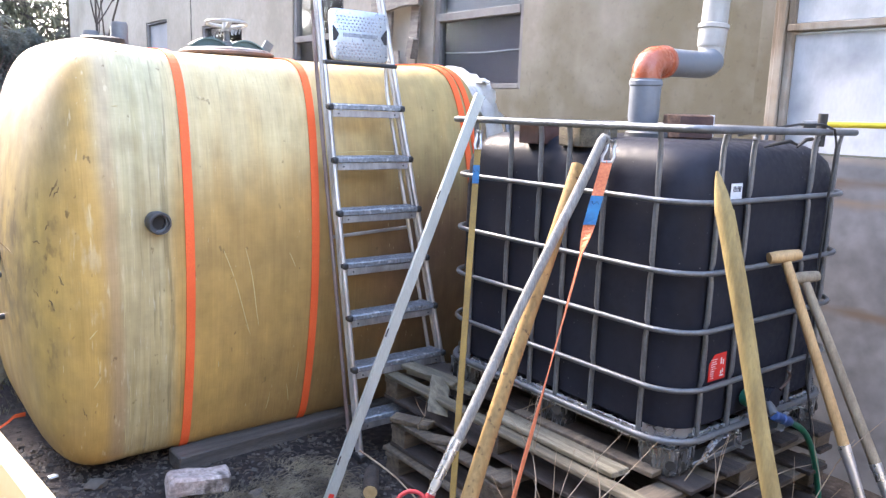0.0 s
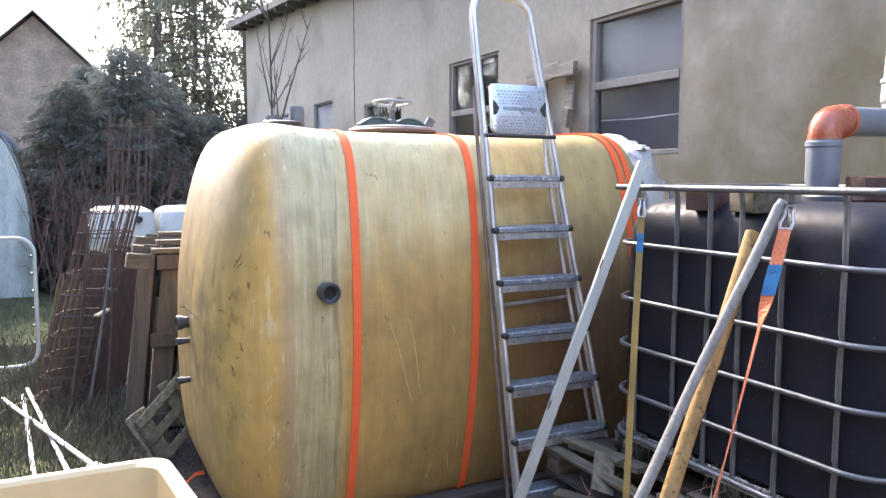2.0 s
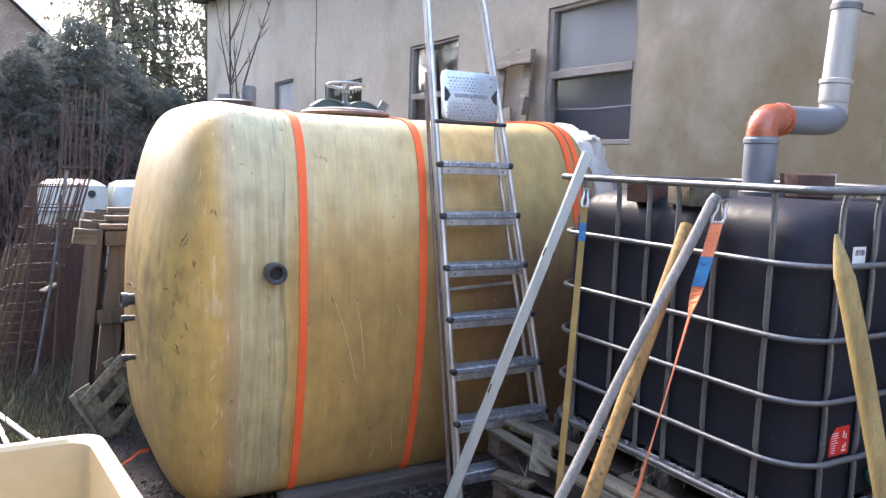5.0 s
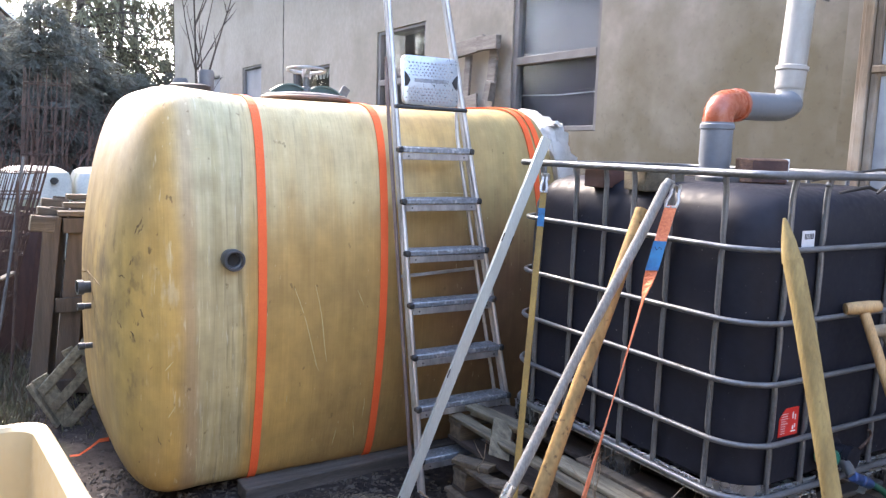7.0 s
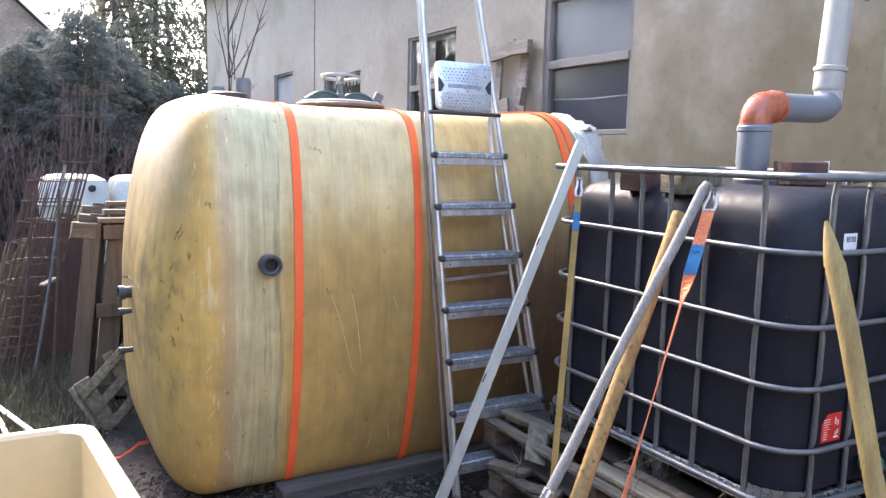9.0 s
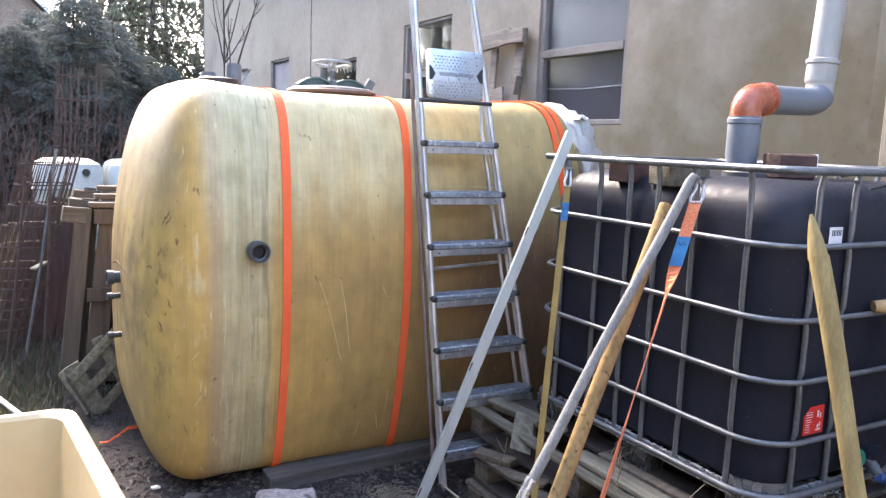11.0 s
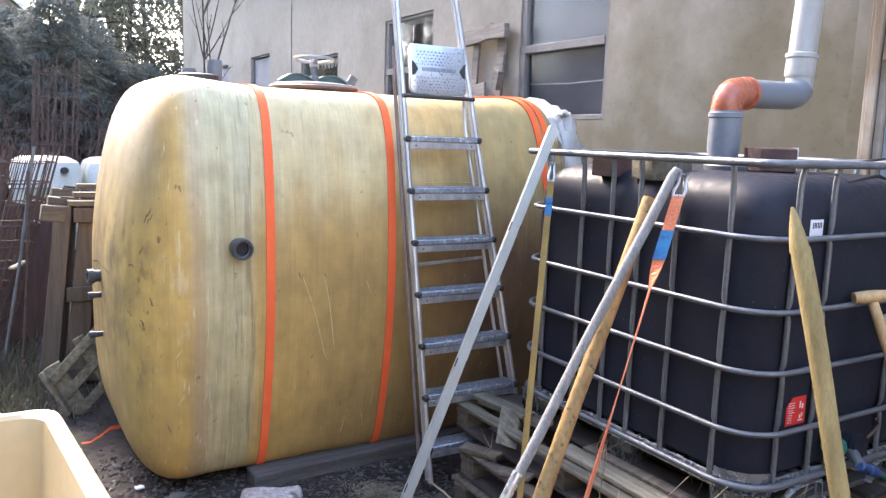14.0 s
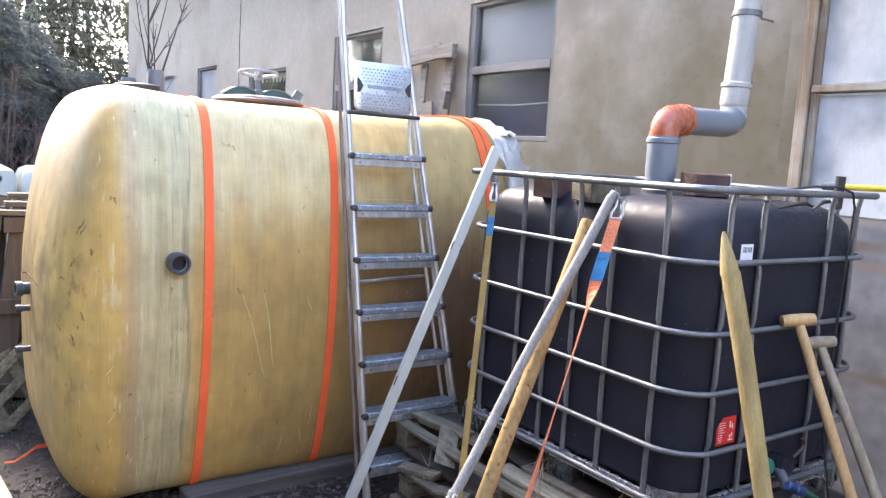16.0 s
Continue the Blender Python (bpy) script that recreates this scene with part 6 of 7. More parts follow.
build_pallet(-0.33, 0.87, -0.10, 1.19, 0.0, 0.12, "weathered dark wooden pallet on the soil", 1)
build_pallet(-0.31, 0.93, -0.08, 1.18, 0.12, 0.12, "weathered wooden pallet in a stack", 2)
build_pallet(-0.20, 1.02, -0.05, 1.40, 0.24, 0.12, "weathered wooden pallet carrying the container", 3)


def loose_board(p0, p1, w, t, mat, label, up=(0, 0, 1)):
    bm = bmesh.new()
    bar(bm, p0, p1, w, t, 0.003, up, 0.003)
    return single("loose_board", bm, mat, label, "board", p0, "boards on the pallets", smooth=False)


loose_board((-0.108, 0.74, 0.373), (-0.105, 0.12, 0.373), 0.085, 0.022, M["wood_loose"], "grey weathered loose board on the pallet")
loose_board((-0.020, 0.70, 0.370), (-0.005, 0.05, 0.370), 0.050, 0.018, M["wood_pallet_x"], "narrow weathered loose board on the pallet")
loose_board((-0.082, 1.33, 0.373), (-0.02, 0.95, 0.373), 0.080, 0.022, M["wood_loose"], "short weathered board lying on the pallet")
loose_board((-0.105, 1.35, 0.393), (-0.055, 1.03, 0.393), 0.075, 0.016, M["wood_loose"], "short pale board laid on another")
loose_board((-0.100, 1.10, 0.407), (-0.225, 0.955, 0.320), 0.085, 0.008, M["wood_loose"], "thin pale board hanging over the pallet edge", (0.5, 0.2, 1))
loose_board((-0.30, 1.16, 0.254), (-0.22, 1.00, 0.254), 0.07, 0.020, M["wood_pallet_x"], "short dark board lying on the lower pallet")
loose_board((-0.29, 0.90, 0.254), (-0.22, 0.78, 0.254), 0.06, 0.018, M["wood_pallet_x"], "short dark board lying on the lower pallet")


# ---- on the ground in front ----
def timber(p0, p1, w, h, label):
    bm = bmesh.new()
    bar(bm, p0, p1, w, h, 0.006, (0, 0, 1), 0.004)
    return single("timber", bm, M["timber"], label, "timber", p0, "timbers under the tank", smooth=False)


timber((-1.035, 1.722, 0.022), (0.55, 1.822, 0.022), 0.13, 0.085, "dark squared timber bearing the tank")
timber((-1.0, 2.95, 0.008), (0.55, 2.95, 0.008), 0.13, 0.07, "dark squared timber bearing the tank")

bm = bmesh.new()
m = Matrix.Translation((-1.022, 1.480, 0.0)) @ pose(0, 0, 0, 3, 4, -9)
box(bm, (-0.120, -0.058, 0.0), (0.120, 0.058, 0.070), 0.012, m, 0.010)
bmesh.ops.subdivide_edges(bm, edges=bm.edges[:], cuts=2, use_grid_fill=True)
for v in bm.verts:
    v.co += 0.011 * Vector([noise.noise(v.co * 17 + Vector((k * 7, 0, 0))) for k in range(3)])
single("brick", bm, M["brick"], "chipped reddish brick with mortar lying on the soil", "brick", (-1.022, 1.480, 0))

log = thing("log", (-0.46, 1.05, 0.0), "short cut log with a pale end lying on the soil", "log")
bm = bmesh.new()
la, lb = Vector((-0.505, 1.01, 0.036)), Vector((-0.40, 1.16, 0.034))
sweep(bm, [la, la.lerp(lb, 0.3), la.lerp(lb, 0.7), lb], [0.030, 0.033, 0.032, 0.030], 14)
part("bark", bm, M["bark"], log)
bm = bmesh.new()
ld = (la - lb).normalized()
spin(bm, [(0.028, 0), (0.028, 0.003), (0, 0.004)], la, ld, 18)
part("cut_end", bm, M["cut_wood"], log, "pale sawn end")

bm = bmesh.new()
pts = [(-1.45, 2.62, 0.02), (-1.50, 2.58, 0.035), (-1.545, 2.53, 0.026), (-1.60, 2.49, 0.012), (-1.64, 2.50, 0.010)]
ribbon(bm, pts, [(0.1, 0.8, 0.6)] * 5, [0.022, 0.020, 0.014, 0.010, 0.010], 0.004)
single("strap_end", bm, M["orange"], "loose end of orange strap lying on the soil", "strap", (-1.55, 2.55, 0), smooth=False)


def chip(c, s, seed, mat, name, label, category):
    """A lumpy flattened fragment lying on the ground."""
    bm = bmesh.new()
    bmesh.ops.create_icosphere(bm, subdivisions=2, radius=1.0)
    for v in bm.verts:
        k = 1 + 0.35 * noise.noise(v.co * 1.4 + Vector((seed, 0, 0)))
        v.co = Vector((v.co.x * s[0] * k, v.co.y * s[1] * k, max(v.co.z, -0.55) * s[2] * k + 0.5 * s[2])) + Vector(c)
    return single(name, bm, mat, label, category, c)


chip((-0.86, 1.28, 0.0), (0.035, 0.03, 0.022), 1, M["stone"], "stone", "small pale stone lying on the soil", "stone")
chip((-0.20, 1.60, 0.0), (0.025, 0.02, 0.015), 2, M["stone"], "stone", "small pale stone lying on the soil", "stone")
chip((-1.47, 1.90, 0.0), (0.022, 0.014, 0.007), 3, M["paper"], "plastic_scrap", "crumpled pale plastic scrap on the soil", "scrap")
chip((-1.35, 1.72, 0.0), (0.045, 0.035, 0.02), 4, M["stone"], "stone", "dark grey stone lying on the soil", "stone")
chip((-1.72, 2.25, 0.0), (0.06, 0.04, 0.025), 5, M["stone"], "stone", "dark grey stone lying on the soil", "stone")
chip((-1.95, 2.95, 0.0), (0.05, 0.04, 0.03), 6, M["bag"], "plastic_scrap", "crumpled pale plastic scrap on the soil", "scrap")


def build_film():
    """A crumpled dark plastic film that lies against the pallets' lower edge."""
    bm = bmesh.new()
    rows = []
    for i in range(16):
        row = []
        for j in range(12):
            u, v = i / 15, j / 11
            k = noise.noise(Vector((i * 0.55, j * 0.4, 1.0))) + 0.6 * noise.noise(Vector((i * 1.4, j * 0.9, 4.0)))
            row.append(bm.verts.new((-0.50 + 0.13 * v + 0.025 * k, 0.60 - 0.30 * u + 0.02 * k, 0.012 + 0.17 * v ** 1.2 * (1 - 0.3 * abs(u - 0.5)) + 0.022 * abs(k))))
        rows.append(row)
    for a, b in zip(rows, rows[1:]):
        for j in range(11):
            bm.faces.new((a[j], a[j + 1], b[j + 1], b[j]))
    bmesh.ops.solidify(bm, geom=bm.faces[:], thickness=0.002)
    single("plastic_film", bm, M["film"], "crumpled dark plastic film against the pallet stack", "plastic film", (-0.45, 0.45, 0))


M["film"] = material("dark_plastic_film", (0.05, 0.045, 0.055), 0.3, 0, (0.10, 0.09, 0.10), 6, (1, 1, 3), bump=0.3, bump_scale=40)
build_film()


def build_litter():
    """Bark chips, leaves, straw and crumbs over the soil, as one heap of small stuff."""
    rnd = random.Random(5)
    for name, mat, count, label in (("wood_litter", M["chips"], 1600, "scattered wood chips and bark on the soil"), ("soil_crumbs", M["crumb"], 2600, "scattered soil crumbs and grit"), ("leaf_litter", M["bark"], 4200, "dark leaf litter on the soil")):
        verts, faces = [], []
        for _ in range(count):
            x, y = rnd.uniform(-2.4, 0.5), rnd.uniform(0.2, 4.2)
            if rnd.random() < 0.5:
                x, y = rnd.uniform(-1.75, -0.2), rnd.uniform(0.6, 2.3)
            z = ground_height(x, y)
            a, l, w, h = rnd.uniform(0, 6.3), rnd.uniform(0.003, 0.017), rnd.uniform(0.0015, 0.005), rnd.uniform(0.002, 0.008)
            if name == "soil_crumbs":
                l, w, h = rnd.uniform(0.004, 0.014), rnd.uniform(0.004, 0.012), rnd.uniform(0.004, 0.012)
            ca, sa, tilt = math.cos(a), math.sin(a), rnd.uniform(-0.3, 0.3)
            o = len(verts)
            for u, v, k in ((-1, -1, 0), (1, -1, 0), (1, 1, 0), (-1, 1, 0), (-0.8, 0, 1), (0.8, 0, 1)):
                dx, dy = u * l, v * w
                verts.append((x + dx * ca - dy * sa, y + dx * sa + dy * ca, z - 0.001 + k * h + tilt * dx * 0.5))
            faces += [(o, o + 1, o + 5, o + 4), (o + 2, o + 3, o + 4, o + 5), (o, o + 4, o + 3), (o + 1, o + 2, o + 5)]
        me = bpy.data.meshes.new(name)
        me.from_pydata(verts, [], faces)
        me.materials.append(mat)
        tagged(new(name, me), label, "litter", kind="stuff")


build_litter()


def twig(start, direction, length, seed, r=0.004, forks=3):
    """A thin dry twig with a few side shoots."""
    rnd = random.Random(seed)
    bm = bmesh.new()

    def grow(p, d, l, r, depth):
        pts = [p]
        n = 6
        for k in range(n):
            d = (d + Vector([rnd.uniform(-0.12, 0.12) for _ in range(3)])).normalized()
            p = p + d * l / n
            if p.z < 0.012:
                p.z = 0.012
            pts.append(p)
        sweep(bm, pts, [r * (1 - 0.7 * k / n) for k in range(n + 1)], 5)
        if depth:
            for k in range(forks):
                q = pts[rnd.randint(2, n - 1)]
                nd = (d + Vector([rnd.uniform(-0.8, 0.8), rnd.uniform(-0.8, 0.8), rnd.uniform(-0.2, 0.7)])).normalized()
                grow(q, nd, l * rnd.uniform(0.25, 0.5), r * 0.6, depth - 1)

    grow(Vector(start), Vector(direction).normalized(), length, r, 1)
    return single("twig", bm, M["twig"], "thin dry twig lying against the pallets", "twig", start, "dry twigs")


twig((-0.42, 0.20, 0.10), (0.55, 0.35, 0.42), 0.62, 1)
twig((-0.30, 0.05, 0.20), (0.75, 0.32, 0.30), 0.55, 2)
twig((-0.55, 1.02, 0.22), (0.45, -0.95, -0.30), 0.55, 3, 0.0045)
twig((-0.62, 0.55, 0.05), (0.1, -0.2, 0.9), 0.32, 4, 0.003)
twig((-0.10, -0.10, 0.34), (0.9, -0.30, -0.1), 0.60, 5, 0.003, 1)
twig((-0.05, 0.62, 0.375), (0.4, -0.2, 0.25), 0.18, 6, 0.002, 5)
twig((-0.10, 0.58, 0.375), (-0.2, -0.4, 0.3), 0.20, 7, 0.002, 5)
twig((-0.30, 0.98, 0.26), (-0.3, -0.5, 0.5), 0.30, 8, 0.003)
twig((-0.18, -0.02, 0.05), (0.42, 0.18, 0.75), 0.55, 9, 0.004, 4)
twig((0.02, -0.16, 0.05), (0.35, 0.25, 0.8), 0.50, 10, 0.0035, 4)
twig((-0.34, 0.16, 0.0), (-0.15, 0.1, 0.95), 0.42, 11, 0.003, 2)
twig((0.20, -0.22, 0.02), (0.6, -0.1, 0.6), 0.6, 12, 0.0035, 4)
twig((-0.66, 0.14, 0.10), (0.46, -0.05, 0.43), 0.66, 13, 0.0032, 2)
twig((-0.68, -0.08, 0.36), (0.58, 0.07, 0.16), 0.60, 14, 0.003, 1)
twig((-0.52, 0.10, 0.02), (0.02, 0.20, 0.36), 0.46, 15, 0.003, 2)
twig((-0.02, 0.66, 0.372), (0.5, 0.3, 0.2), 0.16, 16, 0.002, 5)
twig((0.00, 0.72, 0.366), (0.2, -0.6, 0.25), 0.20, 17, 0.002, 5)


# ---- cream trough ----
def build_trough():
    x0, x1, y0, y1, z0, z1 = -2.95, -1.79, -0.45, 0.61, 0.22, 0.85
    tr = thing("fibreglass_trough", ((x0 + x1) / 2, (y0 + y1) / 2, 0.0), "cream fibreglass trough with a rounded rim, open on top", "trough")
    bm = bmesh.new()

    def lp(inset, z, r):
        return [(x + 0.10 * (y - y1) * -1 * 0.95 if x > -2.2 else x, y, z) for x, y in round_rect(x0 + inset, x1 - inset - 0.062, y0 + inset, y1 - inset, r, 6)]

    loops = [lp(0.10, z0, 0.07), lp(0.035, z1 - 0.10, 0.07), lp(0.028, z1 - 0.03, 0.06), lp(0.0, z1 - 0.028, 0.05), lp(-0.004, z1 - 0.012, 0.05), lp(0.004, z1, 0.05), lp(0.026, z1 + 0.001, 0.05), lp(0.036, z1 - 0.008, 0.05), lp(0.045, z1 - 0.06, 0.06), lp(0.11, z0 + 0.05, 0.07), lp(0.14, z0 + 0.03, 0.06)]
    loft(bm, loops)
    part("shell", bm, M["grp_tub"], tr)
    for x in (-2.8, -2.05):
        bm = bmesh.new()
        box(bm, (x, y0 + 0.12, 0.0), (x + 0.10, y1 - 0.12, z0 + 0.002), 0.004)
        part("bearer", bm, M["timber"], tr, "dark wooden bearer", smooth=False)


build_trough()

# ---- sheeting over the tank's far end ----
def build_sheet():
    """A crumpled sheet that hangs off the tank's far shoulder, with a folded white end on top."""
    sh = thing("plastic_sheet", (0.70, 1.9, 1.45), "crumpled white plastic sheet draped over the tank's end", "sheet")
    bm = bmesh.new()
    rows = []
    for i in range(22):
        a = 0.16 + 1.35 * i / 21
        row = []
        for j in range(19):
            u = j / 18
            p = tank_point(0.660 + 0.117 * u, a, 0.012)
            crease = 1.5 * noise.noise(Vector((i * 0.45, j * 0.55, 2.2))) + 1.1 * noise.noise(Vector((i * 1.1, j * 1.2, 5.0)))
            p += Vector((0.31 * u ** 1.2 + 0.045 * crease * u, -0.030 * (1 - i / 21) - 0.014 * crease, 0.160 * math.sin(u * 2.6) * min(1.0, i / 12) + 0.02 * u * math.sin(i * 0.9) + 0.016 * crease))
            row.append(bm.verts.new(p))
        rows.append(row)
    for a, b in zip(rows, rows[1:]):
        for j in range(18):
            bm.faces.new((a[j], a[j + 1], b[j + 1], b[j]))
    bmesh.ops.solidify(bm, geom=bm.faces[:], thickness=0.004)
    part("drape", bm, M["bag"], sh)
    bm = bmesh.new()
    a, b = Vector((0.675, 1.86, 1.69)), Vector((0.83, 1.97, 1.68))
    ribbon(bm, [a.lerp(b, t) + Vector((0, 0.01 * math.sin(t * 7), 0.010 * abs(math.sin(t * 4.5)))) for t in np.linspace(0, 1, 9)], [(0.15, 1, 0.12 * math.sin(k * 1.7)) for k in range(9)], [0.10 + 0.015 * math.sin(k * 2.3) for k in range(9)], 0.018)
    part("folded_end", bm, M["white_scrap"], sh, "bright white folded end")


M["white_scrap"] = material("white_scrap", (0.78, 0.78, 0.76), 0.6, 0, (0.68, 0.68, 0.66), 10, bump=0.2)
build_sheet()


# ---- upright pallets and clutter behind the tank's end ----
def upright_pallet(y, x0, x1, z1, lean, label, seed):
    """A pallet stood on its side, deck boards running across, seen from its end posts."""
    rnd = random.Random(seed)
    p = thing("upright_pallet", (x0, y, 0), label, "pallet", "pallets stood on end")

    def at(x, dy, z):
        return (x + 0.11 * (z - z1), y + dy + lean * z, z)

    for xa in (x0, x1 - 0.10):
        for dy, t in ((0.0, 0.022), (0.085, 0.022)):
            bm = bmesh.new()
            bar(bm, at(xa + 0.045, dy, 0.0), at(xa + 0.045 + rnd.uniform(-0.01, 0.01), dy, z1 + rnd.uniform(-0.02, 0.02)), 0.09, t, 0.003, (0, 1, 0), 0.002)
            part("post_board", bm, M["wood_up"], p, smooth=False)
        for z in (0.05, z1 / 2, z1 - 0.06):
            bm = bmesh.new()
            bar(bm, at(xa + 0.045, 0.043, z - 0.05), at(xa + 0.045, 0.043, z + 0.05), 0.085, 0.06, 0.003, (0, 1, 0), 0.003)
            part("block", bm, M["wood_up"], p, smooth=False)
    x = x0 + 0.13
    while x < x1 - 0.05:
        bm = bmesh.new()
        w = rnd.uniform(0.09, 0.13)
        bar(bm, at(x + w / 2, 0.035, 0.01), at(x + w / 2 + rnd.uniform(-0.008, 0.008), 0.035, z1 - rnd.uniform(0.0, 0.04)), w, 0.020, 0.003, (0, 1, 0), 0.002)
        part("board", bm, M["wood_up"], p, smooth=False)
        x += w + rnd.uniform(0.012, 0.045)
    for z in (0.07, z1 * 0.52, z1 - 0.05):
        bm = bmesh.new()
        bar(bm, at(x0 + 0.10, 0.006, z), at(x1, 0.006, z + rnd.uniform(-0.008, 0.008)), 0.085, 0.030, 0.003, (0, 1, 0), 0.002)
        part("bearer", bm, M["wood_up"], p, smooth=False)
    bm = bmesh.new()
    bar(bm, at(x0 - 0.005, 0.035, z1 - 0.085), at(x0 - 0.002, 0.035, z1 + 0.003), 0.125, 0.10, 0.004, (0, 1, 0), 0.003)
    part("block", bm, M["wood_pallet_x"], p, "corner block", smooth=False)
    bm = bmesh.new()
    bar(bm, at(x0 + 0.07, 0.04, z1 + 0.016), at(x1, 0.04, z1 + 0.012), 0.10, 0.030, 0.003, (0, 0, 1), 0.002)
    part("top_board", bm, M["wood_pallet_x"], p, "pale top board", smooth=False)
    return p


upright_pallet(3.44, -1.655, -0.75, 1.075, 0.02, "dark brown pallet stood upright behind the tank", 11)
upright_pallet(3.55, -1.615, -0.70, 1.115, 0.02, "dark brown pallet stood upright in a row", 12)
upright_pallet(3.76, -1.580, -0.65, 1.15, 0.02, "dark brown pallet stood upright in a row", 13)


def build_lattice():
    """A broken wooden crate frame lying against the pallets."""
    la = thing("broken_crate", (-1.62, 3.0, 0), "broken pale wooden slat frame lying tilted on the soil", "crate")
    o, u, v = Vector((-1.725, 3.02, 0.248)), Vector((0.66, -0.12, 0.74)).normalized(), Vector((0.46, -0.18, -0.84)).normalized()
    n = u.cross(v).normalized()
    for k, (a, w) in enumerate(((0.00, 0.085), (0.20, 0.06))):
        bm = bmesh.new()
        bar(bm, o + u * a - v * 0.02 + n * 0.020, o + u * a + v * (0.31 if k == 0 else 0.33) + n * 0.020, w, 0.022, 0.003, n, 0.003)
        part("cross_slat", bm, M["wood_loose"], la, smooth=False)
    for k, (b, l, w) in enumerate(((0.045, 0.34, 0.05), (0.155, 0.36, 0.05), (0.275, 0.33, 0.055))):
        bm = bmesh.new()
        bar(bm, o + v * b - u * 0.03, o + v * (b - 0.01) + u * l, w, 0.018, 0.003, n, 0.003)
        part("slat", bm, M["wood_loose"], la, smooth=False)
    bm = bmesh.new()
    bar(bm, o - u * 0.055 - v * 0.03, o - u * 0.055 + v * 0.24, 0.085, 0.02, 0.003, u, 0.003)
    part("end_board", bm, M["wood_loose"], la, smooth=False)
    bm = bmesh.new()
    bar(bm, (-1.52, 2.96, 0.38), (-1.44, 2.94, 0.55), 0.07, 0.02, 0.002, (0.3, 1, 0))
    part("splinter_board", bm, M["wood_loose"], la, smooth=False)


build_lattice()


def mesh_roll(cx, cy, r, h, turns, label, seed, lean, nx, nz, wire=0.0044):
    """A loose roll of rusty welded wire mesh standing on end."""
    rnd = random.Random(seed)
    ro = thing("wire_mesh_roll", (cx, cy, 0), label, "wire mesh", "rolls of wire mesh")

    def at(a, z):
        rr = r * (0.75 + 0.25 * a / (turns * math.tau)) * (1 + 0.06 * math.sin(a * 1.7 + seed))
        return Vector((cx + rr * math.cos(a) + lean[0] * z, cy + rr * math.sin(a) + lean[1] * z, z + 0.02))

    amax = turns * math.tau
    for k in range(nx):
        bm = bmesh.new()
        a = amax * k / (nx - 1) + rnd.uniform(-0.02, 0.02)
        top = h * rnd.uniform(0.96, 1.03)
        sweep(bm, [at(a + 0.05 * math.sin(z * 3), z) for z in np.linspace(0, top, 6)], wire, 4)
        part("upright_wire", bm, M["rust"], ro)
    for k in range(nz):
        bm = bmesh.new()
        z = h * (k + 0.5) / nz
        sweep(bm, [at(a, z) for a in np.linspace(0, amax, int(22 * turns))], wire * 0.95, 4)
        part("ring_wire", bm, M["rust"], ro)


mesh_roll(-2.10, 4.30, 0.185, 1.34, 2.2, "rusty welded wire mesh in a leaning roll", 3, (0.275, 0.0), 46, 10)
mesh_roll(-1.32, 9.28, 0.29, 2.28, 1.7, "tall rusty reinforcing mesh in a loose roll behind the containers", 8, (0.06, 0.0), 22, 8, 0.006)
for k, (xa, ya, xb, yb, zb) in enumerate(((-1.95, 3.95, -1.72, 4.02, 1.40), (-1.84, 3.92, -1.76, 4.0, 1.25), (-2.05, 4.02, -1.90, 4.0, 1.22))):
    bm = bmesh.new()
    sweep(bm, [(xa, ya, 0.0), ((xa + xb) / 2 + 0.01, (ya + yb) / 2, zb / 2), (xb, yb, zb)], 0.009, 8)
    single("iron_rod", bm, M["rust"] if k else M["grey_metal"], "rusty iron rod leaning on the wire mesh" if k else "grey metal pole leaning on the wire mesh", "rod", (xa, ya, 0), "rods by the mesh")
for x0, y0, x1, y1, h, w in ((-2.04, 4.62, -1.80, 4.80, 0.98, 0.16), (-1.93, 4.66, -1.70, 4.80, 0.90, 0.15), (-1.84, 4.60, -1.66, 4.82, 1.02, 0.17), (-1.75, 4.68, -1.60, 4.84, 0.96, 0.16)):
    bm = bmesh.new()
    bar(bm, (x0, y0, 0), (x1, y1, h), w, 0.022, 0.003, (0.3, -1, 0), 0.003)
    single("brown_board", bm, M["brown_board"], "dark reddish-brown board standing behind the wire mesh", "board", (x0, y0, 0), "boards behind the mesh", smooth=False)
for a, b in (((-2.335, 4.60, 0.020), (-2.215, 2.72, 0.020)), ((-2.31, 4.66, 0.050), (-2.06, 2.74, 0.048)), ((-2.44, 4.33, 0.082), (-1.93, 2.72, 0.078))):
    bm = bmesh.new()
    sweep(bm, [a, b], 0.0125, 12)
    single("white_tube", bm, M["white_scrap"], "white plastic tube lying crossed on the grass", "tube", b, "white tubes")
bm = bmesh.new()
sweep(bm, [(-2.46, 4.22, 0.016), (-2.28, 4.50, 0.02), (-2.12, 4.93, 0.014)], [0.010, 0.012, 0.008], 7)
single("dead_branch", bm, M["twig"], "thin dead branch lying on the grass", "branch", (-2.3, 4.5, 0))
bm = bmesh.new()
bar(bm, (-1.88, 4.02, 0.635), (-1.79, 4.08, 0.668), 0.05, 0.018, 0.003, (0, 0, 1), 0.003)
single("pale_offcut", bm, M["shaft_grey"], "pale scrap wedged in the wire mesh", "scrap", (-1.84, 4.06, 0.6), smooth=False)


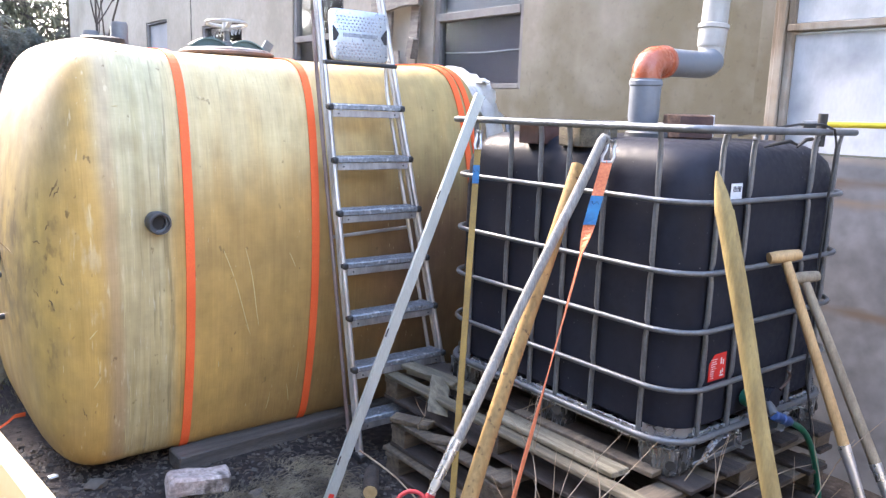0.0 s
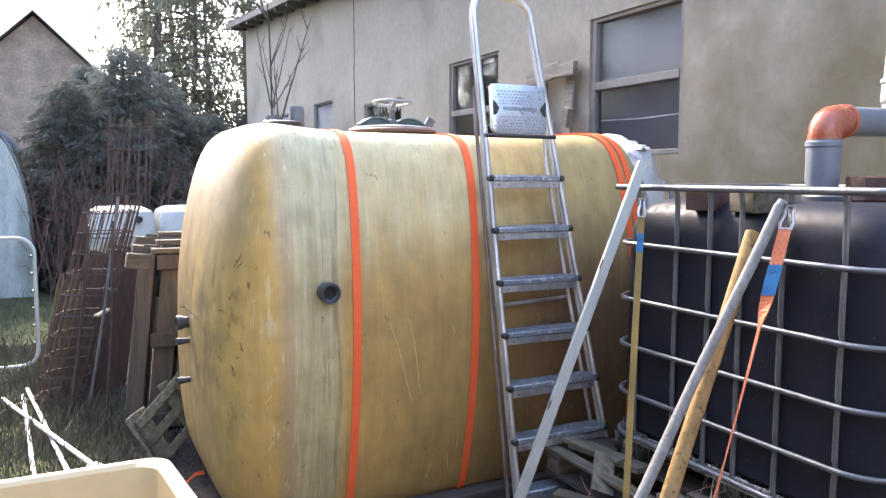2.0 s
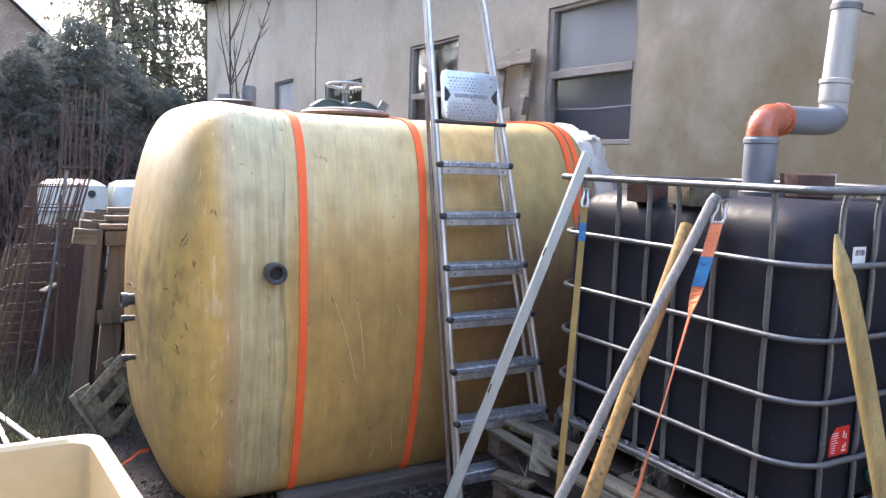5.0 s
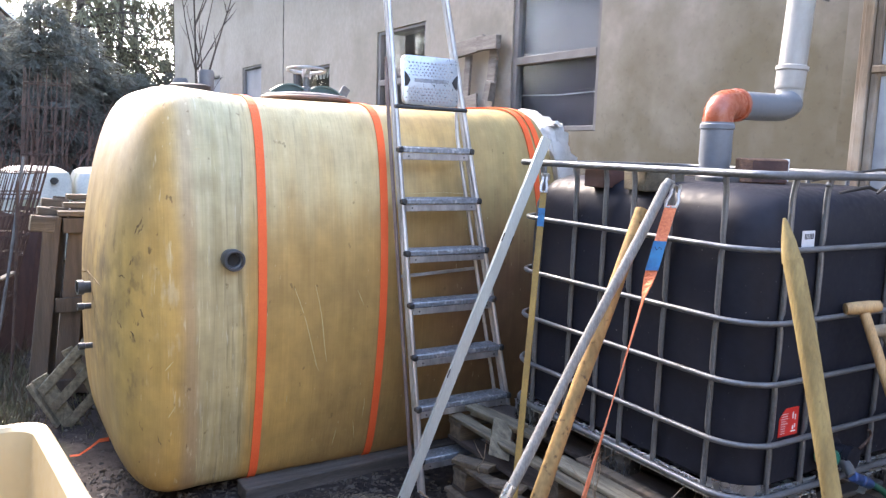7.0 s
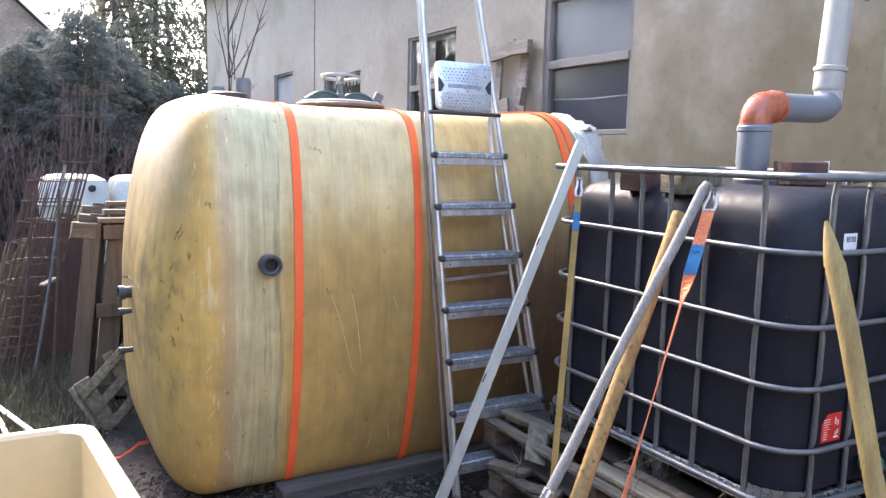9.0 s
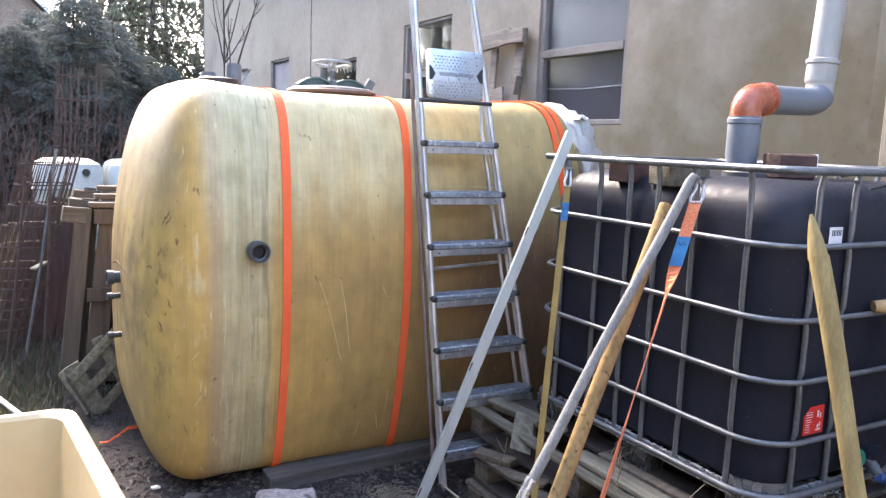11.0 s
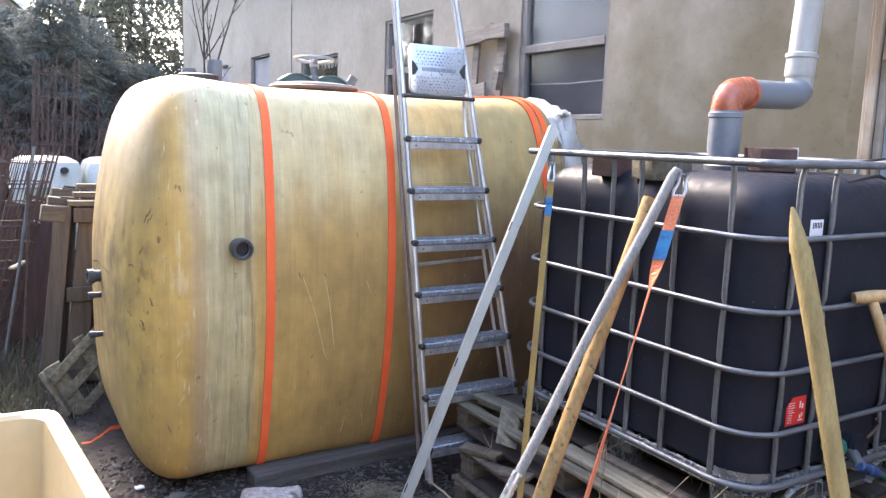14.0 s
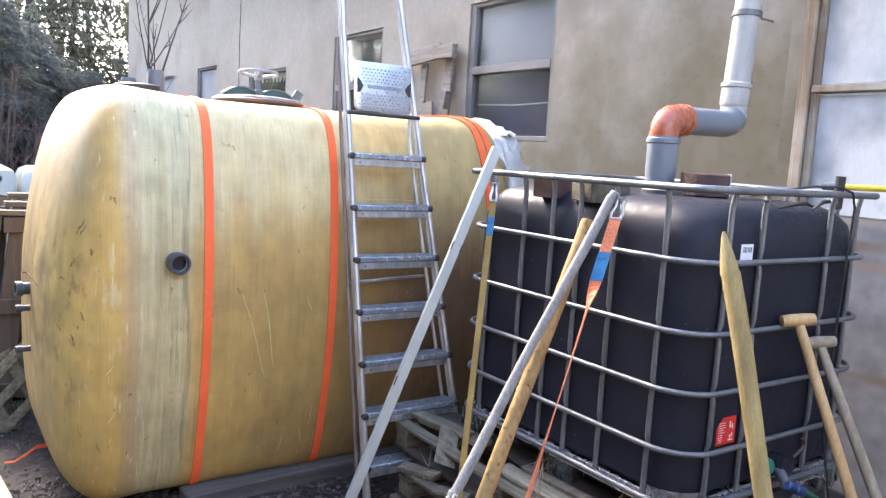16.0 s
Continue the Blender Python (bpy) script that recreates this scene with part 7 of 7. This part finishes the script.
def cane_bundle():
    """A leaning roll of split canes."""
    rnd = random.Random(41)
    cb = thing("cane_mat", (-2.13, 4.85, 0), "roll of dry yellowish split canes leaning by the wire mesh", "cane mat")
    for k in range(46):
        a = rnd.uniform(0, math.tau)
        r = 0.085 * math.sqrt(rnd.random())
        p = Vector((-2.145 + r * 1.3 * math.cos(a), 4.85 + r * math.sin(a), 0.0))
        q = p + Vector((0.15 + rnd.uniform(-0.02, 0.02), rnd.uniform(-0.02, 0.02), rnd.uniform(0.66, 0.86)))
        bm = bmesh.new()
        sweep(bm, [p, p.lerp(q, 0.5) + Vector((rnd.uniform(-0.008, 0.008), 0, 0)), q], [0.0065, 0.006, 0.005], 5)
        part("cane", bm, M["cane"], cb)


cane_bundle()


def pipe_frame():
    """A bent white pipe frame standing in the grass."""
    fr = thing("pipe_frame", (-2.25, 5.55, 0), "white bent pipe frame with rounded corners standing on the grass", "frame")
    y = 5.55
    bm = bmesh.new()
    pts = [(x, y, z) for x, z in round_rect(-3.70, -2.252, 0.016, 1.045, 0.13, 8)]
    sweep(bm, pts, 0.0155, 12, closed=True)
    part("hoop", bm, M["white_tank"], fr)
    for z in np.linspace(0.2, 0.9, 6):
        bm = bmesh.new()
        spin(bm, [(0.011, 0), (0.011, 0.022), (0.006, 0.026), (0, 0.026)], (-2.264, y, z), (-1, -0.3, 0), 8)
        part("stud", bm, M["grey_metal"], fr)


pipe_frame()


def poly_tunnel():
    """A sheeted garden tunnel: an arched skin over hoops, with a gathered gable and a base board."""
    tn = thing("garden_tunnel", (-4.3, 11.2, 0), "garden tunnel covered in pale greenish plastic sheet", "garden tunnel")
    cx, hw, h, y0, y1 = -4.30, 1.93, 2.62, 9.7, 14.5

    def rim(t, grow=0.0):
        c, s = math.cos(t), math.sin(t)
        return cx + math.copysign(abs(c) ** 0.62, c) * (hw + grow), abs(s) ** 0.62 * (h + grow)

    ts = np.linspace(0, math.pi, 49)
    bm = bmesh.new()
    rows = []
    for j in range(33):
        y = y0 + (y1 - y0) * j / 32
        sag = -0.03 * abs(math.sin(math.pi * j / 8))
        row = []
        for i, t in enumerate(ts):
            x, z = rim(t, sag + 0.02 * noise.noise(Vector((i * 0.5, j * 0.7, 1.0))))
            row.append(bm.verts.new((x, y, z)))
        rows.append(row)
    for a, b in zip(rows, rows[1:]):
        for i in range(48):
            bm.faces.new((a[i], a[i + 1], b[i + 1], b[i]))
    bmesh.ops.solidify(bm, geom=bm.faces[:], thickness=0.004)
    part("cover", bm, M["tunnel_sheet"], tn)
    for y in (y0 - 0.02, y1 + 0.02):        # gathered end sheets
        bm = bmesh.new()
        rows = []
        for k in range(9):
            f = 1 - k / 9
            rows.append([bm.verts.new((cx + (rim(t)[0] - cx) * f, y + 0.05 * math.sin(i * 1.9) * (1 - f) ** 0.3 - 0.03, rim(t)[1] * f)) for i, t in enumerate(ts)])
        for a, b in zip(rows, rows[1:]):
            for i in range(48):
                bm.faces.new((a[i], a[i + 1], b[i + 1], b[i]))
        bm.faces.new(rows[-1])
        part("end_sheet", bm, M["tunnel_sheet"], tn, "creased end sheet")
    for j in range(5):
        bm = bmesh.new()
        y = y0 + (y1 - y0) * j / 4
        sweep(bm, [(rim(t, 0.02)[0], y, rim(t, 0.02)[1]) for t in np.linspace(0, math.pi, 40)], 0.014, 6)
        part("hoop", bm, M["galv"], tn, "thin metal hoop")


poly_tunnel()


def neighbour_house():
    """A steep gabled house far behind the trees."""
    nh = thing("gabled_house", (-2.6, 34, 0), "distant house with a steep gable and brownish tiled roof", "house")
    cx, y0, y1, hw, eave, top = -2.60, 30.0, 40.0, 4.6, 2.85, 7.30
    bm = bmesh.new()
    v = [bm.verts.new((x, y, z)) for y in (y0, y1) for x, z in ((cx - hw, -0.1), (cx + hw, -0.1), (cx + hw, eave), (cx, top - 0.12), (cx - hw, eave))]
    bm.faces.new(v[:5])
    bm.faces.new(v[5:][::-1])
    for i in range(5):
        bm.faces.new((v[i], v[5 + i], v[5 + (i + 1) % 5], v[(i + 1) % 5]))
    part("wall", bm, M["far_tiles"], nh, "shingled gable wall", smooth=False)
    for s in (-1, 1):
        bm = bmesh.new()
        a, b = Vector((cx, 0, top)), Vector((cx + s * (hw + 0.5), 0, eave - 0.5 * (top - eave) / hw))
        n = Vector((s * (top - eave), 0, hw)).normalized() * 0.12
        q = [bm.verts.new((p.x, y, p.z)) for y in (y0 - 0.35, y1 + 0.35) for p in (a, b, b + n, a + n)]
        for f in ((0, 1, 2, 3), (7, 6, 5, 4), (0, 4, 5, 1), (1, 5, 6, 2), (2, 6, 7, 3), (3, 7, 4, 0)):
            bm.faces.new([q[i] for i in f])
        part("roof", bm, M["far_tiles"], nh, smooth=False)
        bm = bmesh.new()
        d = Vector((0, y0 - 0.38, 0))
        bar(bm, a + n * 0.5 + d, b + n * 0.5 + d, 0.05, 0.13, 0.004)
        part("verge_board", bm, M["white_ink"], nh, "pale verge board", smooth=False)


neighbour_house()


def white_container(x, y, label):
    """A white bulk container in its cage, far behind."""
    c = thing("white_container", (x, y, 0), label, "container", "white containers behind the pallets")
    bm = bmesh.new()
    loft(bm, [[(px, py, z) for px, py in round_rect(x - 0.35 + i, x + 0.35 - i, y - 0.48 + i, y + 0.48 - i, 0.12, 5)] for z, i in ((0.16, 0.03), (0.2, 0), (1.05, 0), (1.13, 0.03), (1.17, 0.10), (1.18, 0.2))])
    part("bottle", bm, M["white_tank"], c)
    bm = bmesh.new()
    box(bm, (x - 0.36, y - 0.5, 0.0), (x + 0.36, y + 0.5, 0.14), 0.01)
    part("base", bm, M["wood_pallet_x"], c, "dark pallet base", smooth=False)
    for z in (0.35, 0.6, 0.85):
        bm = bmesh.new()
        sweep(bm, [(px, py, z) for px, py in round_rect(x - 0.37, x + 0.37, y - 0.5, y + 0.5, 0.12, 4)], 0.01, 6, closed=True)
        part("ring", bm, M["galv"], c)
    bm = bmesh.new()
    spin(bm, [(0.038, 0), (0.038, 0.05), (0, 0.052)], (x + 0.17, y - 0.475, 1.045), (-0.3, -1, 0), 20)
    part("cap", bm, M["rubber"], c, "black screw cap")


white_container(-1.415, 8.46, "white translucent liquid container stained green")
white_container(-0.675, 8.40, "white translucent liquid container stained green")


# ---- boards leaning on the house wall between the windows ----
wb = thing("broken_pallet", (1.2, 3.5, 0), "broken grey weathered pallet leaning on the house wall", "pallet")
for p0, p1, w, t, up in (((1.22, 3.42, 0.0), (1.27, 3.26, 2.36), 0.10, 0.022, (1, 0, 0)), ((1.23, 3.98, 0.0), (1.27, 3.90, 2.25), 0.09, 0.022, (1, 0, 0)),
                         ((1.235, 3.80, 2.285), (1.235, 3.36, 2.32), 0.11, 0.03, (1, 0, 0)), ((1.21, 3.40, 2.31), (1.21, 3.14, 2.30), 0.10, 0.04, (1, 0, 0)),
                         ((1.235, 3.95, 1.84), (1.235, 3.42, 1.90), 0.11, 0.022, (1, 0, 0)), ((1.21, 3.25, 1.90), (1.21, 3.21, 2.03), 0.07, 0.05, (1, 0, 0)),
                         ((1.235, 3.72, 0.0), (1.268, 3.60, 2.25), 0.08, 0.02, (1, 0, 0))):
    bm = bmesh.new()
    bar(bm, p0, p1, w, t, 0.003, up, 0.003)
    part("board", bm, M["board_grey"], wb, smooth=False)


# ---- bare shrub before the far wall ----
def bare_shrub(base, height, seed, label):
    rnd = random.Random(seed)
    sh = thing("bare_shrub", base, label, "shrub")
    limbs, twigs = bmesh.new(), bmesh.new()

    def grow(p, d, l, r, depth, sprigs):
        pts, n = [p], 9
        for _ in range(n):
            d = (d + Vector((rnd.uniform(-0.05, 0.05), rnd.uniform(-0.05, 0.05), 0.015))).normalized()
            p = p + d * l / n
            pts.append(p)
        sweep(limbs if depth == 2 else twigs, pts, [r * (1 - 0.75 * k / n) for k in range(n + 1)], 6)
        if depth:
            for k in range(sprigs):
                q = pts[rnd.randint(3, n - 1)]
                side = rnd.choice((-1, 1))
                nd = (d + Vector((side * rnd.uniform(0.3, 0.8), rnd.uniform(-0.5, 0.5), rnd.uniform(-0.1, 0.4)))).normalized()
                grow(q, nd, l * rnd.uniform(0.10, 0.24), r * 0.45, depth - 1, 2)

    b = Vector(base)
    grow(b, Vector((-0.03, 0, 1)).normalized(), height, 0.017, 2, 10)
    grow(b + Vector((-0.01, 0, 0.52 * height)), Vector((0.23, 0, 1)).normalized(), height * 0.30, 0.012, 2, 6)
    grow(b + Vector((-0.02, 0, 0.50 * height)), Vector((-0.16, 0.1, 1)).normalized(), height * 0.20, 0.009, 2, 4)
    grow(b + Vector((-0.15, 0.02, 0)), Vector((-0.01, 0.02, 1)).normalized(), height * 0.66, 0.012, 2, 6)
    part("stem_growth", limbs, M["bark"], sh)
    part("side_growth", twigs, M["bark"], sh)


bare_shrub((0.20, 7.2, 0), 4.1, 4, "leafless shrub with thin upright stems")


def bare_tree(base, height, seed):
    """A leafless broad tree beyond the yard, mirrored in the house windows."""
    rnd = random.Random(seed)
    tree = thing("bare_tree", base, "leafless broad tree with spreading fine branches", "tree")
    trunk, limbs = bmesh.new(), bmesh.new()

    def grow(p, d, l, r, depth):
        pts, n = [p], 7
        for _ in range(n):
            d = (d + Vector((rnd.uniform(-0.16, 0.16), rnd.uniform(-0.16, 0.16), rnd.uniform(-0.04, 0.10)))).normalized()
            p = p + d * l / n
            pts.append(p)
        sweep(trunk if depth == 4 else limbs, pts, [r * (1 - 0.6 * k / n) for k in range(n + 1)], 8 if depth > 2 else 4, caps=False)
        if depth:
            for k in range(6 if depth == 4 else 4):
                q = pts[rnd.randint(2, n)]
                out = Vector((rnd.uniform(-1, 1), rnd.uniform(-1, 1), rnd.uniform(-0.1, 0.9))).normalized()
                grow(q, (d * 0.7 + out).normalized(), l * rnd.uniform(0.45, 0.72), r * 0.58, depth - 1)

    grow(Vector(base), Vector((0.02, 0.0, 1.0)), height * 0.45, 0.24, 4)
    part("trunk", trunk, M["bark"], tree)
    tagged(part("branchwork", limbs, M["bark"], tree), kind="stuff")


bare_tree((-8.0, 22.4, 0), 11.0, 61)


# ---- trees ----
def conifer(name, height, spread, seed, mat, base, label, low, boughs, dense, hang, spray, trunk_r, lean=0.0):
    """A conifer: tapered trunk, boughs at uneven heights, each with hanging side shoots set with many needle sprays."""
    rnd = random.Random(seed)
    tree = thing(name, base, label, "tree", "conifers behind the yard")
    base = Vector(base)

    def axis_at(z):
        return base + Vector((lean * z + 0.06 * math.sin(z * 0.9 + seed), 0.06 * math.cos(z * 1.1), z))

    bm = bmesh.new()
    sweep(bm, [axis_at(z) - Vector((0, 0, 0.05)) for z in np.linspace(0, height, 16)], [trunk_r * (1 - 0.93 * k / 15) for k in range(16)], 10)
    part("trunk", bm, M["bark"], tree)
    wood = bmesh.new()
    verts, faces = [], []
    for k in range(boughs):
        u = (k + rnd.random()) / boughs
        z = low + (height - low) * u ** 1.25
        f = 1 - (z - low) / (height - low)
        a = k * 2.4 + rnd.uniform(-0.6, 0.6)
        L = (spread * f ** 0.7 * rnd.uniform(0.45, 1.12)) + 0.12
        droop = rnd.uniform(0.15, 0.65)
        out = Vector((math.cos(a), math.sin(a), 0))
        side = Vector((-out.y, out.x, 0))
        bow = rnd.uniform(-0.15, 0.15)
        axis = [axis_at(z) + out * L * t + side * bow * L * t * t + Vector((0, 0, L * (0.22 * t - droop * t * t))) for t in np.linspace(0, 1, 6)]
        sweep(wood, axis, [max(0.020 * L * (1 - 0.85 * t / 5), 0.004) for t in range(6)], 4, caps=False)
        for _ in range(max(5, int(L * dense))):
            t = rnd.uniform(0.10, 1.0)
            s = min(int(t * 5), 4)
            q = axis[s].lerp(axis[s + 1], t * 5 - s)
            shoot = (out * rnd.uniform(0.2, 0.9) + side * rnd.uniform(-1, 1) + Vector((0, 0, -hang * rnd.uniform(0.2, 1.3)))).normalized()
            reach = (0.10 + 0.30 * L * (1 - t) + 0.08 * rnd.random()) * rnd.uniform(0.6, 1.2)
            for _ in range(4):
                c = q + shoot * reach * rnd.random()
                d = (shoot + Vector((rnd.uniform(-0.6, 0.6), rnd.uniform(-0.6, 0.6), rnd.uniform(-0.5, 0.35)))).normalized()
                ln = spray * rnd.uniform(0.5, 1.3)
                w = d.cross(Vector((rnd.uniform(-1, 1), rnd.uniform(-1, 1), rnd.uniform(-1, 1)))).normalized() * spray * rnd.uniform(0.06, 0.13)
                o = len(verts)
                verts += [c, c + d * ln * 0.4 - w, c + d * ln, c + d * ln * 0.5 + w]
                faces.append((o, o + 1, o + 2, o + 3))
    tagged(part("branchwork", wood, M["bark"], tree), kind="stuff")
    me = bpy.data.meshes.new("crown")
    me.from_pydata([v - base for v in verts], [], faces)
    me.materials.append(mat)
    ob = new("crown", me)
    ob.parent = tree
    ROOT[ob] = base
    return tree


t1 = conifer("spruce", 15.0, 1.9, 21, M["needles"], (0.15, 18.0, 0), "tall dark green spruce with hanging shoots", 1.2, 200, 10, 1.8, 0.24, 0.12)
t2 = conifer("spruce", 14.0, 1.8, 22, M["needles"], (0.95, 18.5, 0), "tall dark green spruce with gaps in its crown", 1.5, 150, 9, 2.2, 0.23, 0.085, 0.02)
t3 = conifer("dense_spruce", 3.5, 1.5, 23, M["needles_blue"], (-1.15, 11.4, 0), "dense grey-green spruce full to the ground", 0.1, 190, 95, 0.7, 0.10, 0.09)
t4 = conifer("young_spruce", 2.9, 1.2, 24, M["needles_blue"], (-1.95, 10.9, 0), "low dense dark green spruce full to the ground", 0.1, 190, 115, 0.65, 0.085, 0.07)
for src, x, y, rz, s in ((t2, 1.7, 20.5, 70, 1.0), (t2, 2.5, 19.0, 250, 0.95), (t1, 4.6, 22.5, 310, 1.05), (t2, 0.1, 21.5, 15, 1.0), (t2, 3.6, 24.0, 200, 1.1), (t2, 1.3, 23.5, 100, 1.1)):
    c = copy_thing(src, pose(x, y, 0, 0, 0, rz))
    c.scale = (s, s, s)
# unseen belt of the same conifers, added west to darken window reflections and skylight
for k in range(16):
    c = copy_thing(t1, pose(-9.0 - 1.3 * (k % 2) - 0.5 * math.sin(k * 2.1), -8.0 + 1.55 * k, 0, 0, 0, 50 * k))
    c.scale = (0.75 + 0.05 * (k % 4),) * 3
for src, x, y, rz, s in ((t3, -0.45, 12.6, 130, 0.95), (t4, 0.15, 14.2, 90, 0.95), (t3, -1.6, 13.6, 20, 1.0), (t4, -1.5, 10.3, 160, 0.75), (t4, 0.1, 12.9, 40, 0.9), (t4, 0.9, 16.0, 10, 1.0), (t4, 1.9, 17.0, 75, 1.05)):
    c = copy_thing(src, pose(x, y, 0, 0, 0, rz))
    c.scale = (s, s, s)


def brush(base, height, count, seed):
    """A thicket of thin bare reddish shoots."""
    rnd = random.Random(seed)
    sh = thing("bare_thicket", base, "leafless thicket of thin reddish-brown shoots", "shrub")
    bm = bmesh.new()
    for _ in range(count):
        p = Vector(base) + Vector((rnd.gauss(0, 0.30), rnd.gauss(0, 0.30), 0))
        d = Vector((rnd.gauss(0, 0.22), rnd.gauss(0, 0.22), 1)).normalized()
        l, pts = height * rnd.uniform(0.45, 1.05), [p]
        for _ in range(5):
            d = (d + Vector((rnd.uniform(-0.14, 0.14), rnd.uniform(-0.14, 0.14), 0.02))).normalized()
            p = p + d * l / 5
            pts.append(p)
        sweep(bm, pts, [0.010, 0.009, 0.008, 0.006, 0.005, 0.003], 4, caps=False)
        for _ in range(4):
            q = pts[rnd.randint(1, 4)]
            e = (d * 0.7 + Vector((rnd.uniform(-1, 1), rnd.uniform(-1, 1), rnd.uniform(-0.3, 0.6)))).normalized()
            m = l * rnd.uniform(0.12, 0.35)
            sweep(bm, [q, q + e * m * 0.5, q + e * m + Vector((0, 0, rnd.uniform(-0.1, 0.1)))], [0.005, 0.004, 0.002], 3, caps=False)
    tagged(part("growth", bm, M["brush"], sh), kind="stuff")


brush((-1.30, 9.95, 0), 2.15, 95, 31)
brush((-1.78, 9.7, 0), 1.85, 60, 32)


def build_woods():
    """A far dark wood edge that closes the view between the trees."""
    rnd = random.Random(77)
    verts, faces = [], []
    for _ in range(32000):
        a = rnd.uniform(-0.75, 2.7)
        # unseen west arc (a > 0.9), added nearer and taller to darken window reflections
        dist = rnd.uniform(34, 42) if a < 0.9 else rnd.uniform(17, 22)
        x, y = -2 + dist * math.sin(-a + 0.25), dist * math.cos(-a + 0.25)
        top = 2.6 + 1.2 * wander(a * 9, 0.0, 4) + 1.0 * wander(a * 30, 0.0, 2) + (10.0 if a > 0.9 else 0.0)
        z = rnd.uniform(0, 1) ** 0.8 * top
        s = rnd.uniform(0.25, 0.7) * (1.8 if a > 0.9 else 1.0)
        o = len(verts)
        n = Vector((rnd.uniform(-1, 1), rnd.uniform(-1, 1), rnd.uniform(-1, 1))).normalized()
        u = n.orthogonal().normalized()
        v = n.cross(u)
        c = Vector((x, y, z))
        verts += [c - u * s * 0.5, c - v * s * 0.28, c + u * s * 0.6 + n * 0.05, c + v * s * 0.3]
        faces.append((o, o + 1, o + 2, o + 3))
    me = bpy.data.meshes.new("far_woods")
    me.from_pydata(verts, [], faces)
    me.materials.append(M["needles"])
    tagged(new("far_woods", me), "dark far edge of a conifer wood with an added unseen west side", "woods", kind="stuff")


build_woods()


def build_grass():
    """Winter grass and dead stalks by the mesh and pallets."""
    rnd = random.Random(9)
    for name, mat, count, hi, label in (("grass_tufts", M["grass"], 46000, 0.055, "short winter grass in tufts"), ("dead_stalks", M["straw"], 3500, 0.22, "dry dead grass stalks")):
        verts, faces = [], []
        n = 0
        while n < count:
            x, y = rnd.uniform(-3.4, -1.2), rnd.uniform(2.6, 9.5)
            if rnd.random() < 0.55:
                x, y = rnd.uniform(-2.75, -1.75), rnd.uniform(2.9, 6.5)
            if wander(x, y, 6, 1.7) + rnd.uniform(-0.5, 0.5) < (0.05 if y < 3.2 else -0.25):
                n += 1
                continue
            n += 1
            z = ground_height(x, y) - 0.005
            h, a = rnd.uniform(0.25, 1) * hi, rnd.uniform(0, 6.3)
            lx, ly = rnd.uniform(-0.6, 0.6) * h, rnd.uniform(-0.6, 0.6) * h
            w = rnd.uniform(0.002, 0.005)
            o = len(verts)
            c, s = math.cos(a) * w, math.sin(a) * w
            verts += [(x - c, y - s, z), (x + c, y + s, z), (x + lx * 0.4 + c * 0.7, y + ly * 0.4 + s * 0.7, z + h * 0.6), (x + lx * 0.4 - c * 0.7, y + ly * 0.4 - s * 0.7, z + h * 0.6), (x + lx, y + ly, z + h * 0.95)]
            faces += [(o, o + 1, o + 2, o + 3), (o + 3, o + 2, o + 4)]
        me = bpy.data.meshes.new(name)
        me.from_pydata(verts, [], faces)
        me.materials.append(mat)
        tagged(new(name, me), label, "grass", kind="stuff")
    # straw by the brick and pallets
    verts, faces = [], []
    tufts = [(cx + rnd.gauss(0, 0.10), cy + rnd.gauss(0, 0.07), rnd.uniform(0, 6.3)) for cx, cy in ((-1.0, 1.30), (-0.90, 1.25), (-0.75, 1.28), (-0.62, 1.20), (-0.72, 1.08), (-0.85, 1.10), (-0.60, 1.36)) for _ in range(9)]
    for _ in range(1900):
        cx, cy, lie = rnd.choice(tufts)
        x, y = cx + rnd.gauss(0, 0.035), cy + rnd.gauss(0, 0.03)
        a, l, w = lie + rnd.gauss(0, 0.7), rnd.uniform(0.03, 0.12), rnd.uniform(0.0005, 0.0011)
        z, rise = ground_height(x, y) + rnd.uniform(0.001, 0.012), rnd.uniform(0.0, 0.035)
        bend = rnd.uniform(-0.5, 0.5)
        o = len(verts)
        for k in range(4):      # three short lengths make a curved blade
            t = k / 3
            px, py = x + math.cos(a + bend * t) * l * t, y + math.sin(a + bend * t) * l * t
            h = z + rise * math.sin(math.pi * t * 0.8)
            nx, ny = -math.sin(a) * w * (1 - 0.6 * t), math.cos(a) * w * (1 - 0.6 * t)
            verts += [(px - nx, py - ny, h), (px + nx, py + ny, h + 0.001)]
        faces += [(o + 2 * k, o + 2 * k + 1, o + 2 * k + 3, o + 2 * k + 2) for k in range(3)]
    me = bpy.data.meshes.new("straw")
    me.from_pydata(verts, [], faces)
    me.materials.append(M["straw_pale"])
    tagged(new("straw", me), "scattered dry straw on the soil", "straw", kind="stuff")


build_grass()


# ---- unseen wall added behind the camera to hold back low sky light ----
def sky_block_wall(name, lo, hi):
    bm = bmesh.new()
    box(bm, lo, hi)
    single(name, bm, M["plaster"], "unseen plain wall added to hold back low sky light", "wall", kind="structure", smooth=False)


sky_block_wall("wall_south", (-9.0, -5.6, -0.1), (6.0, -5.3, 3.4))
